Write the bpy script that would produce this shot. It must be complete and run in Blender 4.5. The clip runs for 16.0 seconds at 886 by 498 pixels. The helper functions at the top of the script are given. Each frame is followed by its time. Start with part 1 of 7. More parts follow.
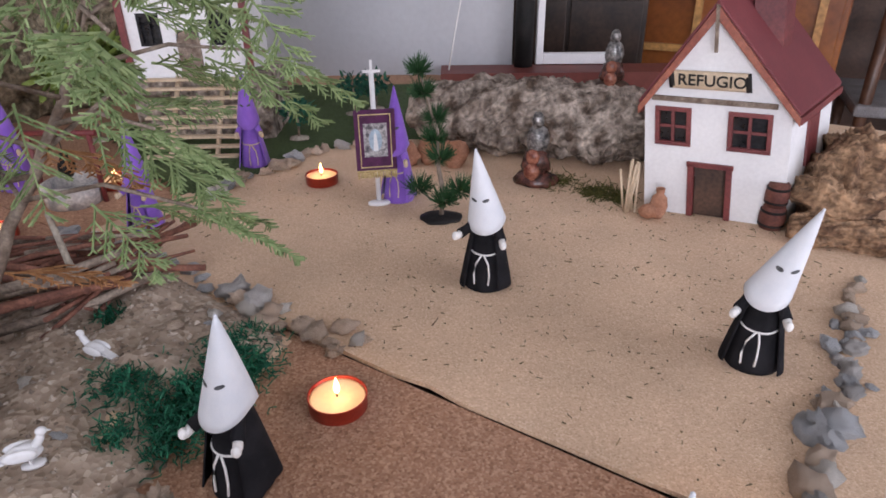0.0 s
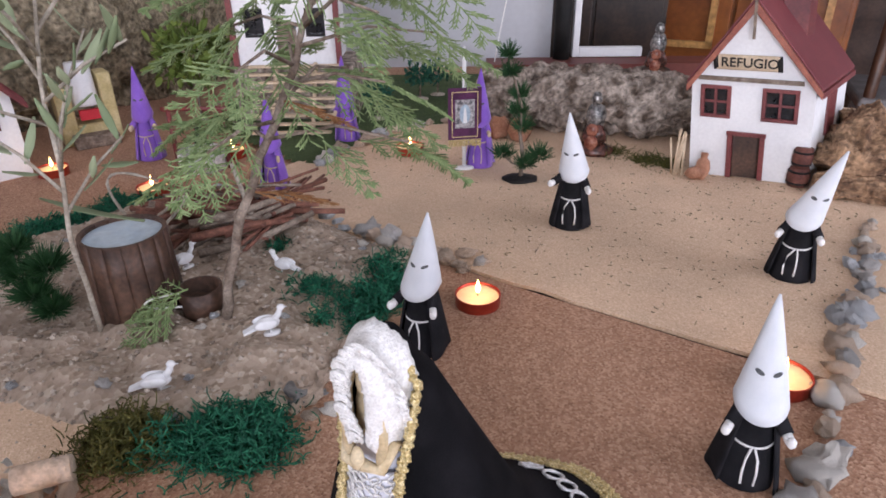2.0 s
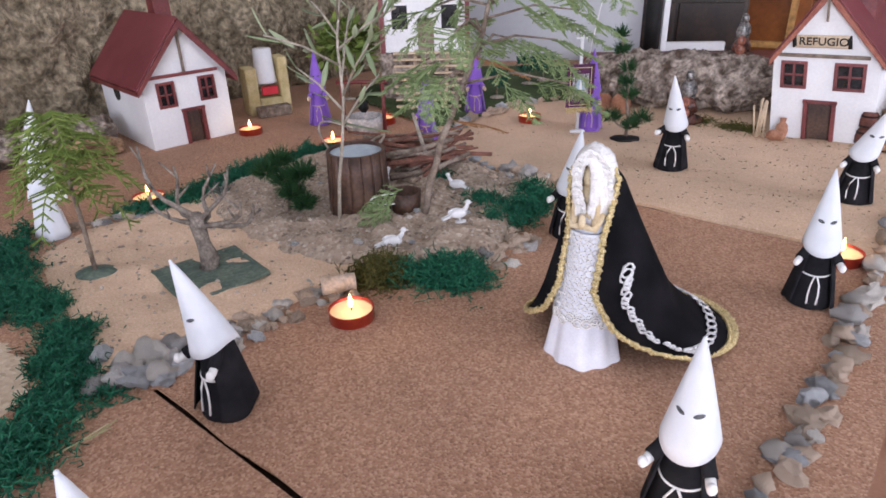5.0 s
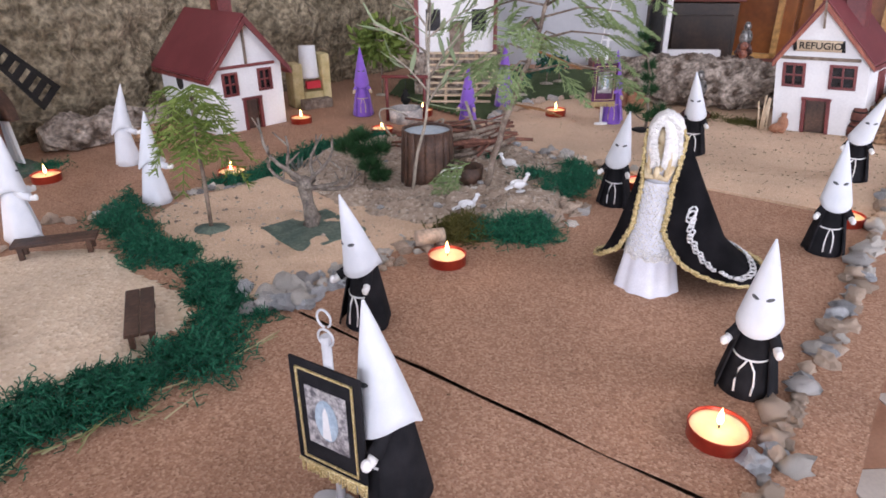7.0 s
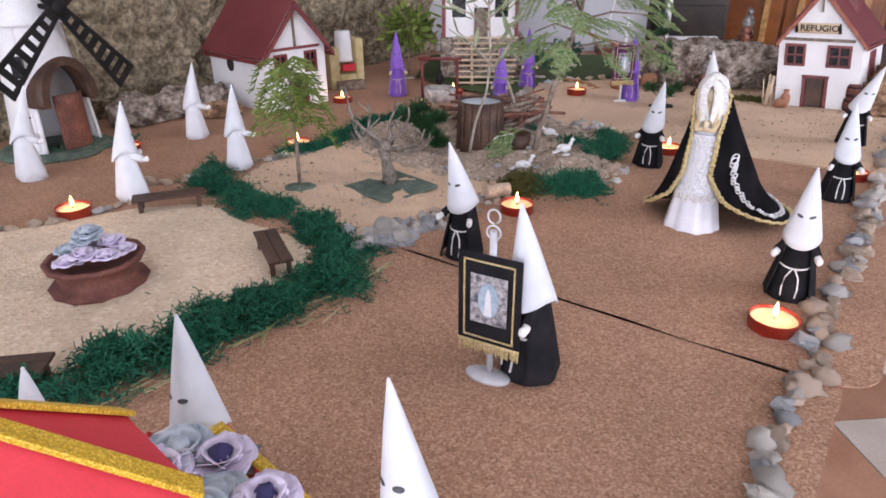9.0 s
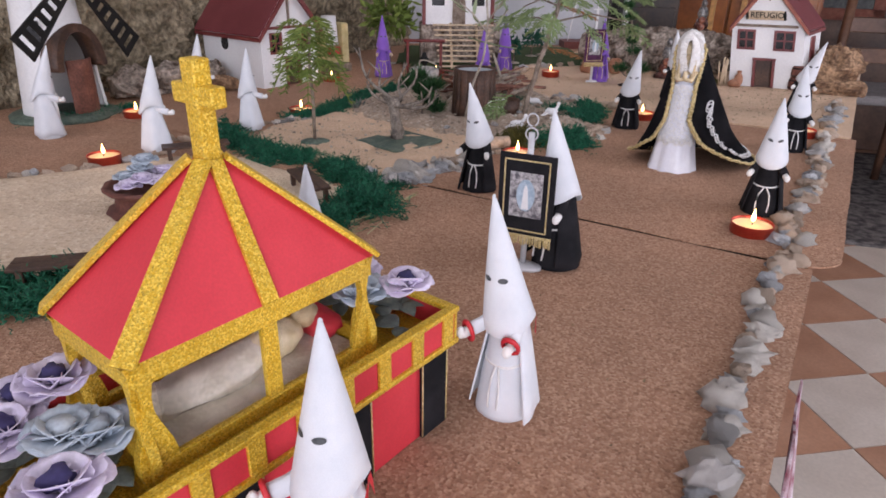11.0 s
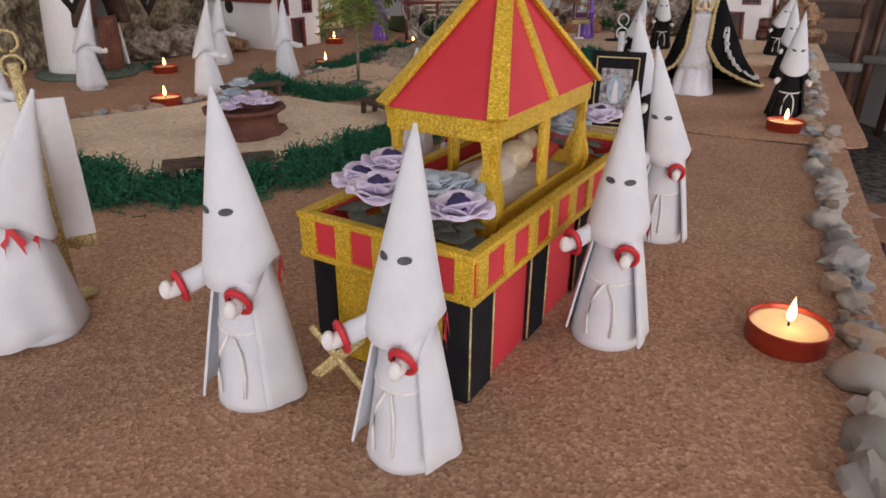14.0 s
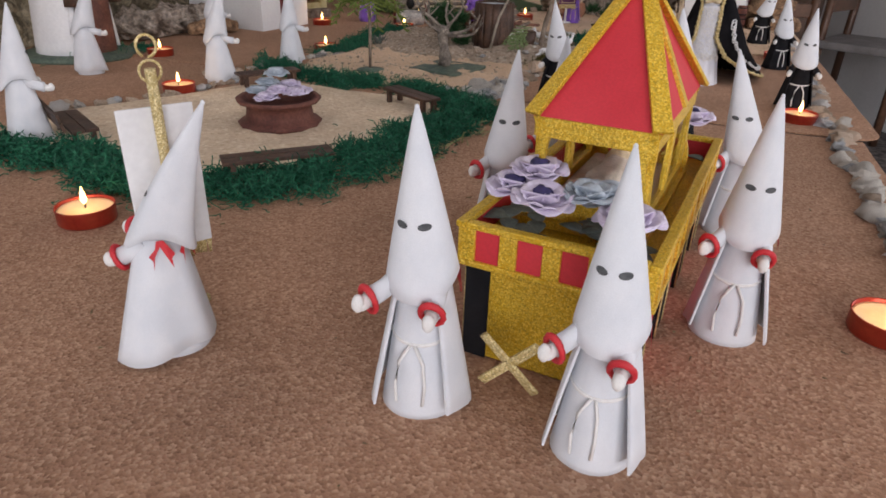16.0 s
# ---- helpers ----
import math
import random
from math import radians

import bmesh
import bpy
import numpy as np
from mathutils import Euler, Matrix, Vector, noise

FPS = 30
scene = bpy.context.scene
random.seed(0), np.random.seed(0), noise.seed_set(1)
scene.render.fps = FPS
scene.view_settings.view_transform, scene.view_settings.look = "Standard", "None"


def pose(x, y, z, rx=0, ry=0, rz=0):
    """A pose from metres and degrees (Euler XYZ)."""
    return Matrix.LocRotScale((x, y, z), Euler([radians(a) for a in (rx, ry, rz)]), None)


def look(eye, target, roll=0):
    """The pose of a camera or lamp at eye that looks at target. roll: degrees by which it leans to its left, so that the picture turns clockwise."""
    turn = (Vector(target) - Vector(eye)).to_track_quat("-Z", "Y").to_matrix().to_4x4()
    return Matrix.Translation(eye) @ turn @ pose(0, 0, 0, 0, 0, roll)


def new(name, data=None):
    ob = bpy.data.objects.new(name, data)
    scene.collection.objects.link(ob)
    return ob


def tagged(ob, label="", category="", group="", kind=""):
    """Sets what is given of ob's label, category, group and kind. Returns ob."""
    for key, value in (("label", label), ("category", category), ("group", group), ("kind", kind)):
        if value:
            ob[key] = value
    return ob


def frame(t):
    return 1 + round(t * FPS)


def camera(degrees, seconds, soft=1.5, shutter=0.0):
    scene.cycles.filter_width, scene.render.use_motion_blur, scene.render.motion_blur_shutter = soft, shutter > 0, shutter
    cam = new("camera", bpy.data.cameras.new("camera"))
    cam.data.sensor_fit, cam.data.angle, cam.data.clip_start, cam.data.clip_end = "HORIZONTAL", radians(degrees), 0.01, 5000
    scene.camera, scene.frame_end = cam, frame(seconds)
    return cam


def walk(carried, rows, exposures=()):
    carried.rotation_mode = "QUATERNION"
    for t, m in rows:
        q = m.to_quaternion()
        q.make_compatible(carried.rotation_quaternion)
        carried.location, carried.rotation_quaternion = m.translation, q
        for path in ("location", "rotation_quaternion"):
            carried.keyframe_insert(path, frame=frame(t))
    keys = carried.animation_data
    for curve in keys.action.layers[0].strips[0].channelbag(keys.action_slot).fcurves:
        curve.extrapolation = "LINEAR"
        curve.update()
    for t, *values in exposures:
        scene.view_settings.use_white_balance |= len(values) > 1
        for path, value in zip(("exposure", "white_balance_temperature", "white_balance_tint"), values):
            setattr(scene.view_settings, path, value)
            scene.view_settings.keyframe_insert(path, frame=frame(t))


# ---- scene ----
cam = camera(69.34, 16.0, 1.7)
PATH = [
    (0, (0.0567, 0.1120, 0.2782), (0.0167, 1.8896, -0.6375), -0.87),
    (0.5, (0.0382, 0.0790, 0.2809), (0.0032, 1.8573, -0.6336), -0.95),
    (1, (0.0166, 0.0433, 0.2831), (-0.0230, 1.8238, -0.6271), -1.00),
    (1.5, (-0.0115, 0.0057, 0.2878), (-0.0507, 1.7858, -0.6229), -0.91),
    (2, (-0.0367, -0.0298, 0.2892), (-0.0789, 1.7491, -0.6238), -0.84),
    (2.5, (-0.0591, -0.0690, 0.2901), (-0.1182, 1.7059, -0.6297), -0.77),
    (3, (-0.0714, -0.1123, 0.2894), (-0.1801, 1.6628, -0.6257), -1.24),
    (3.5, (-0.0740, -0.1556, 0.2871), (-0.2564, 1.6209, -0.6134), -1.96),
    (4, (-0.0776, -0.1938, 0.2866), (-0.3166, 1.5830, -0.5999), -2.53),
    (4.2, (-0.0854, -0.2055, 0.2869), (-0.3258, 1.5706, -0.6007), -2.46),
    (6.3, (-0.1601, -0.3298, 0.2832), (-0.3697, 1.4692, -0.5652), -0.97),
    (6.5, (-0.1706, -0.3426, 0.2838), (-0.3743, 1.4563, -0.5661), -1.02),
    (7, (-0.2043, -0.3754, 0.2827), (-0.3655, 1.4296, -0.5634), -0.51),
    (7.5, (-0.2320, -0.4048, 0.2818), (-0.3661, 1.4023, -0.5645), -0.29),
    (8, (-0.2592, -0.4350, 0.2816), (-0.3697, 1.3719, -0.5686), -0.17),
    (8.5, (-0.2843, -0.4640, 0.2815), (-0.3759, 1.3408, -0.5754), -0.05),
    (9, (-0.2975, -0.4907, 0.2774), (-0.3973, 1.3125, -0.5819), -0.36),
    (9.2, (-0.3002, -0.5004, 0.2742), (-0.4070, 1.3033, -0.5832), -0.56),
    (11.3, (-0.3778, -0.6095, 0.2252), (-0.2999, 1.2137, -0.5933), 1.06),
    (11.5, (-0.3856, -0.6190, 0.2217), (-0.2925, 1.2050, -0.5934), 1.09),
    (12, (-0.4120, -0.6353, 0.2096), (-0.2563, 1.1886, -0.5961), 1.51),
    (12.3, (-0.4274, -0.6416, 0.2040), (-0.2490, 1.1799, -0.6025), 1.57),
    (12.5, (-0.4352, -0.6461, 0.1974), (-0.2437, 1.1738, -0.6097), 1.49),
    (13, (-0.4571, -0.6554, 0.1823), (-0.2637, 1.1622, -0.6293), 0.61),
    (13.5, (-0.4920, -0.6674, 0.1775), (-0.2700, 1.1374, -0.6551), 0.45),
    (14, (-0.5171, -0.6762, 0.1730), (-0.2776, 1.1244, -0.6638), 0.24),
    (14.5, (-0.5444, -0.6766, 0.1720), (-0.2584, 1.1156, -0.6685), 0.70),
    (15, (-0.5664, -0.6724, 0.1711), (-0.2477, 1.1140, -0.6698), 0.80),
    (15.5, (-0.5890, -0.6706, 0.1802), (-0.2276, 1.0937, -0.6896), 1.38),
    (16, (-0.6087, -0.6613, 0.1864), (-0.2145, 1.0827, -0.7097), 1.81),
]
walk(cam, [(t, look(eye, target, roll)) for t, eye, target, roll in PATH], [(0, 0.17, 6450, 23), (3.5, 0.38, 6250, 23), (9, 0.4, 6400, 24), (11.5, -0.1, 6650, 25), (12.5, -0.34, 7050, 27), (14, -0.4, 7250, 23), (16, -0.28, 6950, 20)])

# ---------------------------------------------------------------- light
world = bpy.data.worlds.new("world")
scene.world = world
world.use_nodes = True
sky = world.node_tree.nodes.new("ShaderNodeTexSky")
sky.sky_type, sky.sun_disc = "NISHITA", False
sky.sun_elevation, sky.sun_rotation = radians(40), radians(200)
world.node_tree.links.new(sky.outputs[0], world.node_tree.nodes["Background"].inputs[0])
world.node_tree.nodes["Background"].inputs[1].default_value = 0.12


def window_light(name, m, w, h, watts, tint):
    la = bpy.data.lights.new(name, "AREA")
    la.shape, la.size, la.size_y, la.energy, la.color = "RECTANGLE", w, h, watts, tint
    ob = new(name, la)
    ob.matrix_world = m
    return ob


# area lamps as daylight in two assumed, unseen windows behind and beside the viewer
window_light("window_daylight", look((-0.7, -4.45, 0.8), (-0.4, 0.4, -0.15)), 2.8, 1.6, 114, (0.86, 0.93, 1.0))
window_light("window_daylight", look((2.52, -0.6, 0.75), (-0.3, 0.3, 0.0)), 1.7, 1.4, 33, (0.9, 0.95, 1.0))


# ---------------------------------------------------------------- materials
def surface(name, c1, c2, scale=30.0, rough=0.8, bump=0.3, grain=400.0, metal=0.0, fine=0.35, random_tint=0.0, sheen=0.0, detail=6.0, dist=0.0006, spec=0.5):
    """Two tones mixed by a broad noise, with fine grain in colour and relief."""
    m = bpy.data.materials.new(name)
    m.use_nodes = True
    n, l = m.node_tree.nodes, m.node_tree.links
    p = n["Principled BSDF"]
    co = n.new("ShaderNodeTexCoord")
    broad, small = n.new("ShaderNodeTexNoise"), n.new("ShaderNodeTexNoise")
    broad.inputs["Scale"].default_value, broad.inputs["Detail"].default_value = scale, detail
    small.inputs["Scale"].default_value, small.inputs["Detail"].default_value = grain, 3.0
    for t in (broad, small):
        l.new(co.outputs["Object"], t.inputs["Vector"])
    ramp = n.new("ShaderNodeValToRGB")
    ramp.color_ramp.elements[0].position, ramp.color_ramp.elements[1].position = 0.36, 0.64
    ramp.color_ramp.elements[0].color, ramp.color_ramp.elements[1].color = (*c1, 1), (*c2, 1)
    l.new(broad.outputs["Fac"], ramp.inputs[0])
    hsv = n.new("ShaderNodeHueSaturation")
    val = n.new("ShaderNodeMapRange")
    val.inputs["From Min"].default_value, val.inputs["From Max"].default_value = 0.3, 0.7
    val.inputs["To Min"].default_value, val.inputs["To Max"].default_value = 1 - fine, 1 + fine
    l.new(small.outputs["Fac"], val.inputs["Value"])
    if random_tint:
        info, mr, mul = n.new("ShaderNodeObjectInfo"), n.new("ShaderNodeMapRange"), n.new("ShaderNodeMath")
        mr.inputs["To Min"].default_value, mr.inputs["To Max"].default_value = 1 - random_tint, 1 + random_tint
        mul.operation = "MULTIPLY"
        l.new(info.outputs["Random"], mr.inputs["Value"])
        l.new(mr.outputs[0], mul.inputs[0])
        l.new(val.outputs[0], mul.inputs[1])
        l.new(mul.outputs[0], hsv.inputs["Value"])
    else:
        l.new(val.outputs[0], hsv.inputs["Value"])
    l.new(ramp.outputs[0], hsv.inputs["Color"])
    l.new(hsv.outputs[0], p.inputs["Base Color"])
    p.inputs["Roughness"].default_value, p.inputs["Metallic"].default_value = rough, metal
    p.inputs["Sheen Weight"].default_value = sheen
    p.inputs["Specular IOR Level"].default_value = spec
    if bump:
        b = n.new("ShaderNodeBump")
        b.inputs["Strength"].default_value, b.inputs["Distance"].default_value = bump, dist
        l.new(small.outputs["Fac"], b.inputs["Height"])
        l.new(b.outputs[0], p.inputs["Normal"])
    return m


def granular(name, tones, grain=520.0, rough=0.9, bump=0.6, blotch=9.0):
    """Pressed grains, each with its own tone, over broad stains."""
    m = bpy.data.materials.new(name)
    m.use_nodes = True
    n, l = m.node_tree.nodes, m.node_tree.links
    p = n["Principled BSDF"]
    co = n.new("ShaderNodeTexCoord")
    v, big = n.new("ShaderNodeTexVoronoi"), n.new("ShaderNodeTexNoise")
    v.inputs["Scale"].default_value, big.inputs["Scale"].default_value, big.inputs["Detail"].default_value = grain, blotch, 5.0
    l.new(co.outputs["Object"], v.inputs["Vector"])
    l.new(co.outputs["Object"], big.inputs["Vector"])
    sep, ramp = n.new("ShaderNodeSeparateColor"), n.new("ShaderNodeValToRGB")
    l.new(v.outputs["Color"], sep.inputs[0])
    l.new(sep.outputs[0], ramp.inputs[0])
    els = ramp.color_ramp.elements
    els[0].color, els[1].color = (*tones[0], 1), (*tones[-1], 1)
    for i, c in enumerate(tones[1:-1]):
        els.new((i + 1) / (len(tones) - 1)).color = (*c, 1)
    mr, hsv = n.new("ShaderNodeMapRange"), n.new("ShaderNodeHueSaturation")
    mr.inputs["From Min"].default_value, mr.inputs["From Max"].default_value = 0.3, 0.7
    mr.inputs["To Min"].default_value, mr.inputs["To Max"].default_value = 0.86, 1.12
    l.new(big.outputs["Fac"], mr.inputs["Value"])
    l.new(mr.outputs[0], hsv.inputs["Value"])
    l.new(ramp.outputs[0], hsv.inputs["Color"])
    l.new(hsv.outputs[0], p.inputs["Base Color"])
    p.inputs["Roughness"].default_value = rough
    b = n.new("ShaderNodeBump")
    b.inputs["Strength"].default_value, b.inputs["Distance"].default_value = bump, 0.0008
    l.new(v.outputs["Distance"], b.inputs["Height"])
    l.new(b.outputs[0], p.inputs["Normal"])
    return m


def leafy(name, c1, c2, rough=0.6, through_light=0.25):
    """Leaf tissue: a tone of its own for each loose piece."""
    m = bpy.data.materials.new(name)
    m.use_nodes = True
    n, l = m.node_tree.nodes, m.node_tree.links
    p = n["Principled BSDF"]
    g, ramp = n.new("ShaderNodeNewGeometry"), n.new("ShaderNodeValToRGB")
    ramp.color_ramp.elements[0].color, ramp.color_ramp.elements[1].color = (*c1, 1), (*c2, 1)
    l.new(g.outputs["Random Per Island"], ramp.inputs[0])
    l.new(ramp.outputs[0], p.inputs["Base Color"])
    p.inputs["Roughness"].default_value = rough
    p.inputs["Specular IOR Level"].default_value = 0.25
    return m


def glowing(name, colour, strength):
    m = bpy.data.materials.new(name)
    m.use_nodes = True
    p = m.node_tree.nodes["Principled BSDF"]
    p.inputs["Base Color"].default_value = (*colour, 1)
    p.inputs["Emission Color"].default_value = (*colour, 1)
    p.inputs["Emission Strength"].default_value = strength
    return m


def glitter(name, base, spark):
    # glints of the glitter are put into the colour as lighter cells
    m = granular(name, [base, tuple(0.8 * c for c in base), spark, tuple(0.55 * c for c in base)], 1500.0, 0.38, 0.5, 25.0)
    m.node_tree.nodes["Principled BSDF"].inputs["Metallic"].default_value = 0.15
    return m


CORK_BROWN = granular("cork_brown", [(0.27, 0.135, 0.078), (0.44, 0.245, 0.15), (0.34, 0.18, 0.11), (0.56, 0.35, 0.23), (0.38, 0.2, 0.125)], 620.0)
CORK_LIGHT = granular("cork_sand", [(0.56, 0.375, 0.24), (0.72, 0.52, 0.36), (0.63, 0.44, 0.29), (0.8, 0.61, 0.44)], 900.0, 0.95, 0.4)
SAWDUST = granular("pale_sawdust", [(0.62, 0.46, 0.31), (0.78, 0.62, 0.45), (0.7, 0.54, 0.38), (0.85, 0.71, 0.55)], 300.0, 0.95, 1.5)
SOIL = granular("stony_soil", [(0.26, 0.19, 0.135), (0.44, 0.345, 0.265), (0.35, 0.265, 0.2), (0.55, 0.455, 0.36)], 260.0, 0.95, 1.0)
WHITE_FELT = surface("white_felt", (0.66, 0.69, 0.735), (0.73, 0.75, 0.785), 60, 0.9, 0.25, 2200, fine=0.04, sheen=0.2, dist=0.0002)
BLACK_FELT = surface("black_felt", (0.012, 0.012, 0.014), (0.022, 0.021, 0.024), 60, 0.95, 0.3, 2000, fine=0.2, dist=0.0002, spec=0.12)
PURPLE_FELT = surface("purple_felt", (0.2, 0.085, 0.46), (0.25, 0.115, 0.53), 60, 0.9, 0.3, 2000, fine=0.1, sheen=0.3, dist=0.0002)
EYE_INK = surface("grey_marker_ink", (0.055, 0.06, 0.066), (0.1, 0.105, 0.11), 300, 0.7, 0.1, 3000, fine=0.2)
CORD = surface("white_cotton_cord", (0.78, 0.77, 0.75), (0.85, 0.84, 0.82), 200, 0.85, 0.5, 2500, fine=0.08, dist=0.0003)
RED_RIBBON = surface("red_ribbon", (0.55, 0.02, 0.03), (0.66, 0.035, 0.045), 90, 0.55, 0.2, 1500, fine=0.1)
RED_FOAM = surface("red_foam_sheet", (0.6, 0.03, 0.045), (0.68, 0.045, 0.06), 20, 0.7, 0.15, 900, fine=0.06)
GOLD = glitter("gold_glitter_foam", (0.74, 0.43, 0.012), (0.95, 0.66, 0.09))
GOLD_BRAID = glitter("gold_braid", (0.6, 0.44, 0.17), (0.95, 0.8, 0.45))
SILVER_BRAID = surface("silver_braid", (0.62, 0.62, 0.62), (0.85, 0.85, 0.85), 400, 0.4, 0.6, 2500, metal=0.3, fine=0.2)
WHITE_PAINT = surface("white_painted_board", (0.76, 0.76, 0.77), (0.84, 0.84, 0.84), 14, 0.75, 0.25, 260, fine=0.04, dist=0.0004)
RED_STAIN = surface("dark_red_stained_wood", (0.12, 0.018, 0.02), (0.2, 0.04, 0.036), 22, 0.5, 0.4, 300, fine=0.25)
ROOF_RED = surface("maroon_roof_card", (0.145, 0.025, 0.03), (0.19, 0.04, 0.044), 12, 0.6, 0.2, 500, fine=0.12)
BARGE = surface("reddish_brown_wood", (0.25, 0.06, 0.035), (0.36, 0.12, 0.07), 40, 0.55, 0.5, 300, fine=0.3)
DARK_WOOD = surface("dark_brown_wood", (0.045, 0.022, 0.014), (0.1, 0.05, 0.03), 35, 0.55, 0.5, 260, fine=0.35)
PALE_WOOD = surface("pale_lath_wood", (0.55, 0.42, 0.28), (0.7, 0.56, 0.4), 30, 0.7, 0.4, 300, fine=0.15)
BLACK_PAINT = surface("black_paint", (0.01, 0.01, 0.01), (0.02, 0.018, 0.017), 30, 0.6, 0.3, 400, fine=0.3, spec=0.2)
STONE = surface("field_stone", (0.28, 0.28, 0.28), (0.6, 0.56, 0.52), 60, 0.8, 0.8, 320, fine=0.25, random_tint=0.45, dist=0.0015)
STONE_TAN = surface("tan_stone", (0.42, 0.3, 0.21), (0.66, 0.53, 0.42), 50, 0.8, 0.8, 320, fine=0.2, random_tint=0.3, dist=0.0015)
STONE_PALE = surface("pale_limestone", (0.45, 0.42, 0.38), (0.74, 0.69, 0.62), 55, 0.85, 0.8, 320, fine=0.2, random_tint=0.25, dist=0.0015)
STONE_BLUE = surface("blue_grey_slate", (0.253, 0.266, 0.280), (0.638, 0.648, 0.658), 75, 0.6, 0.8, 300, fine=0.25, random_tint=0.3, dist=0.0015)
# bark's dark tone is partly its own, partly painted shade of deep holes
BARK = surface("cork_bark", (0.1, 0.068, 0.048), (0.52, 0.44, 0.37), 46, 0.95, 1.0, 150, fine=0.5, detail=10, dist=0.006)
CORK_WALL = surface("rough_cork_panel", (0.17, 0.135, 0.085), (0.4, 0.33, 0.225), 55, 0.95, 1.0, 120, fine=0.5, detail=10, dist=0.01)
DRIFT = surface("weathered_root_wood", (0.12, 0.06, 0.03), (0.42, 0.26, 0.15), 45, 0.85, 1.0, 180, fine=0.45, detail=8, dist=0.004)
TWIG = surface("twig_bark", (0.13, 0.09, 0.065), (0.3, 0.24, 0.19), 90, 0.85, 0.6, 500, fine=0.3)
REDTWIG = surface("reddish_twig", (0.12, 0.045, 0.03), (0.24, 0.1, 0.065), 90, 0.8, 0.6, 500, fine=0.3)
GREY_TWIG = surface("grey_dry_branch", (0.28, 0.24, 0.19), (0.44, 0.39, 0.32), 90, 0.85, 0.6, 400, fine=0.25)
SKIRT = surface("white_satin", (0.68, 0.69, 0.76), (0.78, 0.79, 0.84), 45, 0.45, 0.2, 700, fine=0.05)
VELVET = surface("black_velvet", (0.006, 0.006, 0.007), (0.014, 0.013, 0.015), 40, 0.95, 0.2, 1500, fine=0.2, spec=0.06)
LACE = surface("white_lace", (0.74, 0.72, 0.69), (0.88, 0.87, 0.85), 300, 0.85, 0.9, 900, fine=0.14, dist=0.0008)
SKIN = surface("pale_gilt_plaster", (0.55, 0.42, 0.24), (0.72, 0.6, 0.4), 120, 0.6, 0.3, 700, fine=0.15)
TIN_RED = surface("red_lacquered_tin", (0.36, 0.035, 0.02), (0.44, 0.06, 0.03), 60, 0.32, 0.1, 400, metal=0.55, fine=0.1)
WAX = surface("warm_candle_wax", (0.86, 0.66, 0.4), (0.9, 0.74, 0.5), 60, 0.35, 0.1, 300, fine=0.04)
WICK = surface("charred_wick", (0.01, 0.009, 0.008), (0.03, 0.025, 0.02), 600, 0.9, 0.2, 2000)
FLAME = glowing("flame", (1.0, 0.62, 0.22), 9.0)
MOSS = leafy("dyed_green_moss", (0.004, 0.05, 0.03), (0.022, 0.19, 0.1))
MOSS_OLIVE = leafy("olive_moss", (0.05, 0.055, 0.012), (0.13, 0.115, 0.03))
GRASS = granular("grass_mat", [(0.03, 0.055, 0.018), (0.07, 0.11, 0.035), (0.045, 0.08, 0.025)], 500.0, 0.95, 1.0)
PLASTIC_GREEN = leafy("plastic_leaf_green", (0.01, 0.07, 0.05), (0.03, 0.14, 0.08))
CEDAR = leafy("cedar_spray", (0.13, 0.2, 0.075), (0.29, 0.37, 0.17))
OLIVE_LEAF = leafy("olive_leaf", (0.2, 0.26, 0.14), (0.36, 0.41, 0.26))
FERN = leafy("fern_green", (0.09, 0.14, 0.025), (0.2, 0.26, 0.06))
PINE = leafy("pine_needle", (0.012, 0.05, 0.018), (0.035, 0.1, 0.035))
DRY = leafy("dry_straw", (0.3, 0.22, 0.1), (0.55, 0.46, 0.28), 0.8)
LILAC = surface("lilac_paper_petal", (0.62, 0.54, 0.7), (0.8, 0.73, 0.86), 90, 0.75, 0.3, 700, fine=0.08)
BLUEGREY = surface("blue_grey_paper_petal", (0.38, 0.45, 0.52), (0.55, 0.61, 0.67), 90, 0.75, 0.3, 700, fine=0.08)
NAVY = surface("navy_petal", (0.025, 0.022, 0.09), (0.05, 0.04, 0.14), 120, 0.7, 0.3, 700, fine=0.15)
LEAFGREY = surface("dark_sage_leaf", (0.09, 0.11, 0.1), (0.17, 0.2, 0.17), 120, 0.7, 0.3, 700, fine=0.15)
CLAY = surface("brown_clay", (0.1, 0.03, 0.022), (0.18, 0.065, 0.045), 45, 0.75, 0.5, 350, fine=0.25)
TERRACOTTA = surface("terracotta", (0.36, 0.16, 0.09), (0.48, 0.25, 0.16), 45, 0.8, 0.4, 350, fine=0.2)
PLASTIC = surface("clear_grey_plastic", (0.5, 0.5, 0.52), (0.62, 0.62, 0.64), 60, 0.25, 0.05, 600, fine=0.04)
MAROON = surface("purple_velvet", (0.06, 0.012, 0.05), (0.1, 0.02, 0.08), 90, 0.8, 0.3, 1500, fine=0.2)
PRINT = surface("printed_card_silver", (0.09, 0.085, 0.1), (0.52, 0.5, 0.5), 260, 0.5, 0.1, 900, fine=0.35, detail=10)
PRINT_BLUE = surface("printed_card_blue", (0.3, 0.4, 0.5), (0.5, 0.62, 0.7), 150, 0.5, 0.1, 900, fine=0.1)
GREY_WALL = surface("grey_plaster_wall", (0.46, 0.47, 0.5), (0.54, 0.55, 0.57), 2.0, 0.9, 0.2, 90, fine=0.03, dist=0.002)
WHITE_WALL = surface("white_plaster", (0.72, 0.72, 0.72), (0.8, 0.8, 0.79), 2.0, 0.9, 0.2, 90, fine=0.03, dist=0.002)
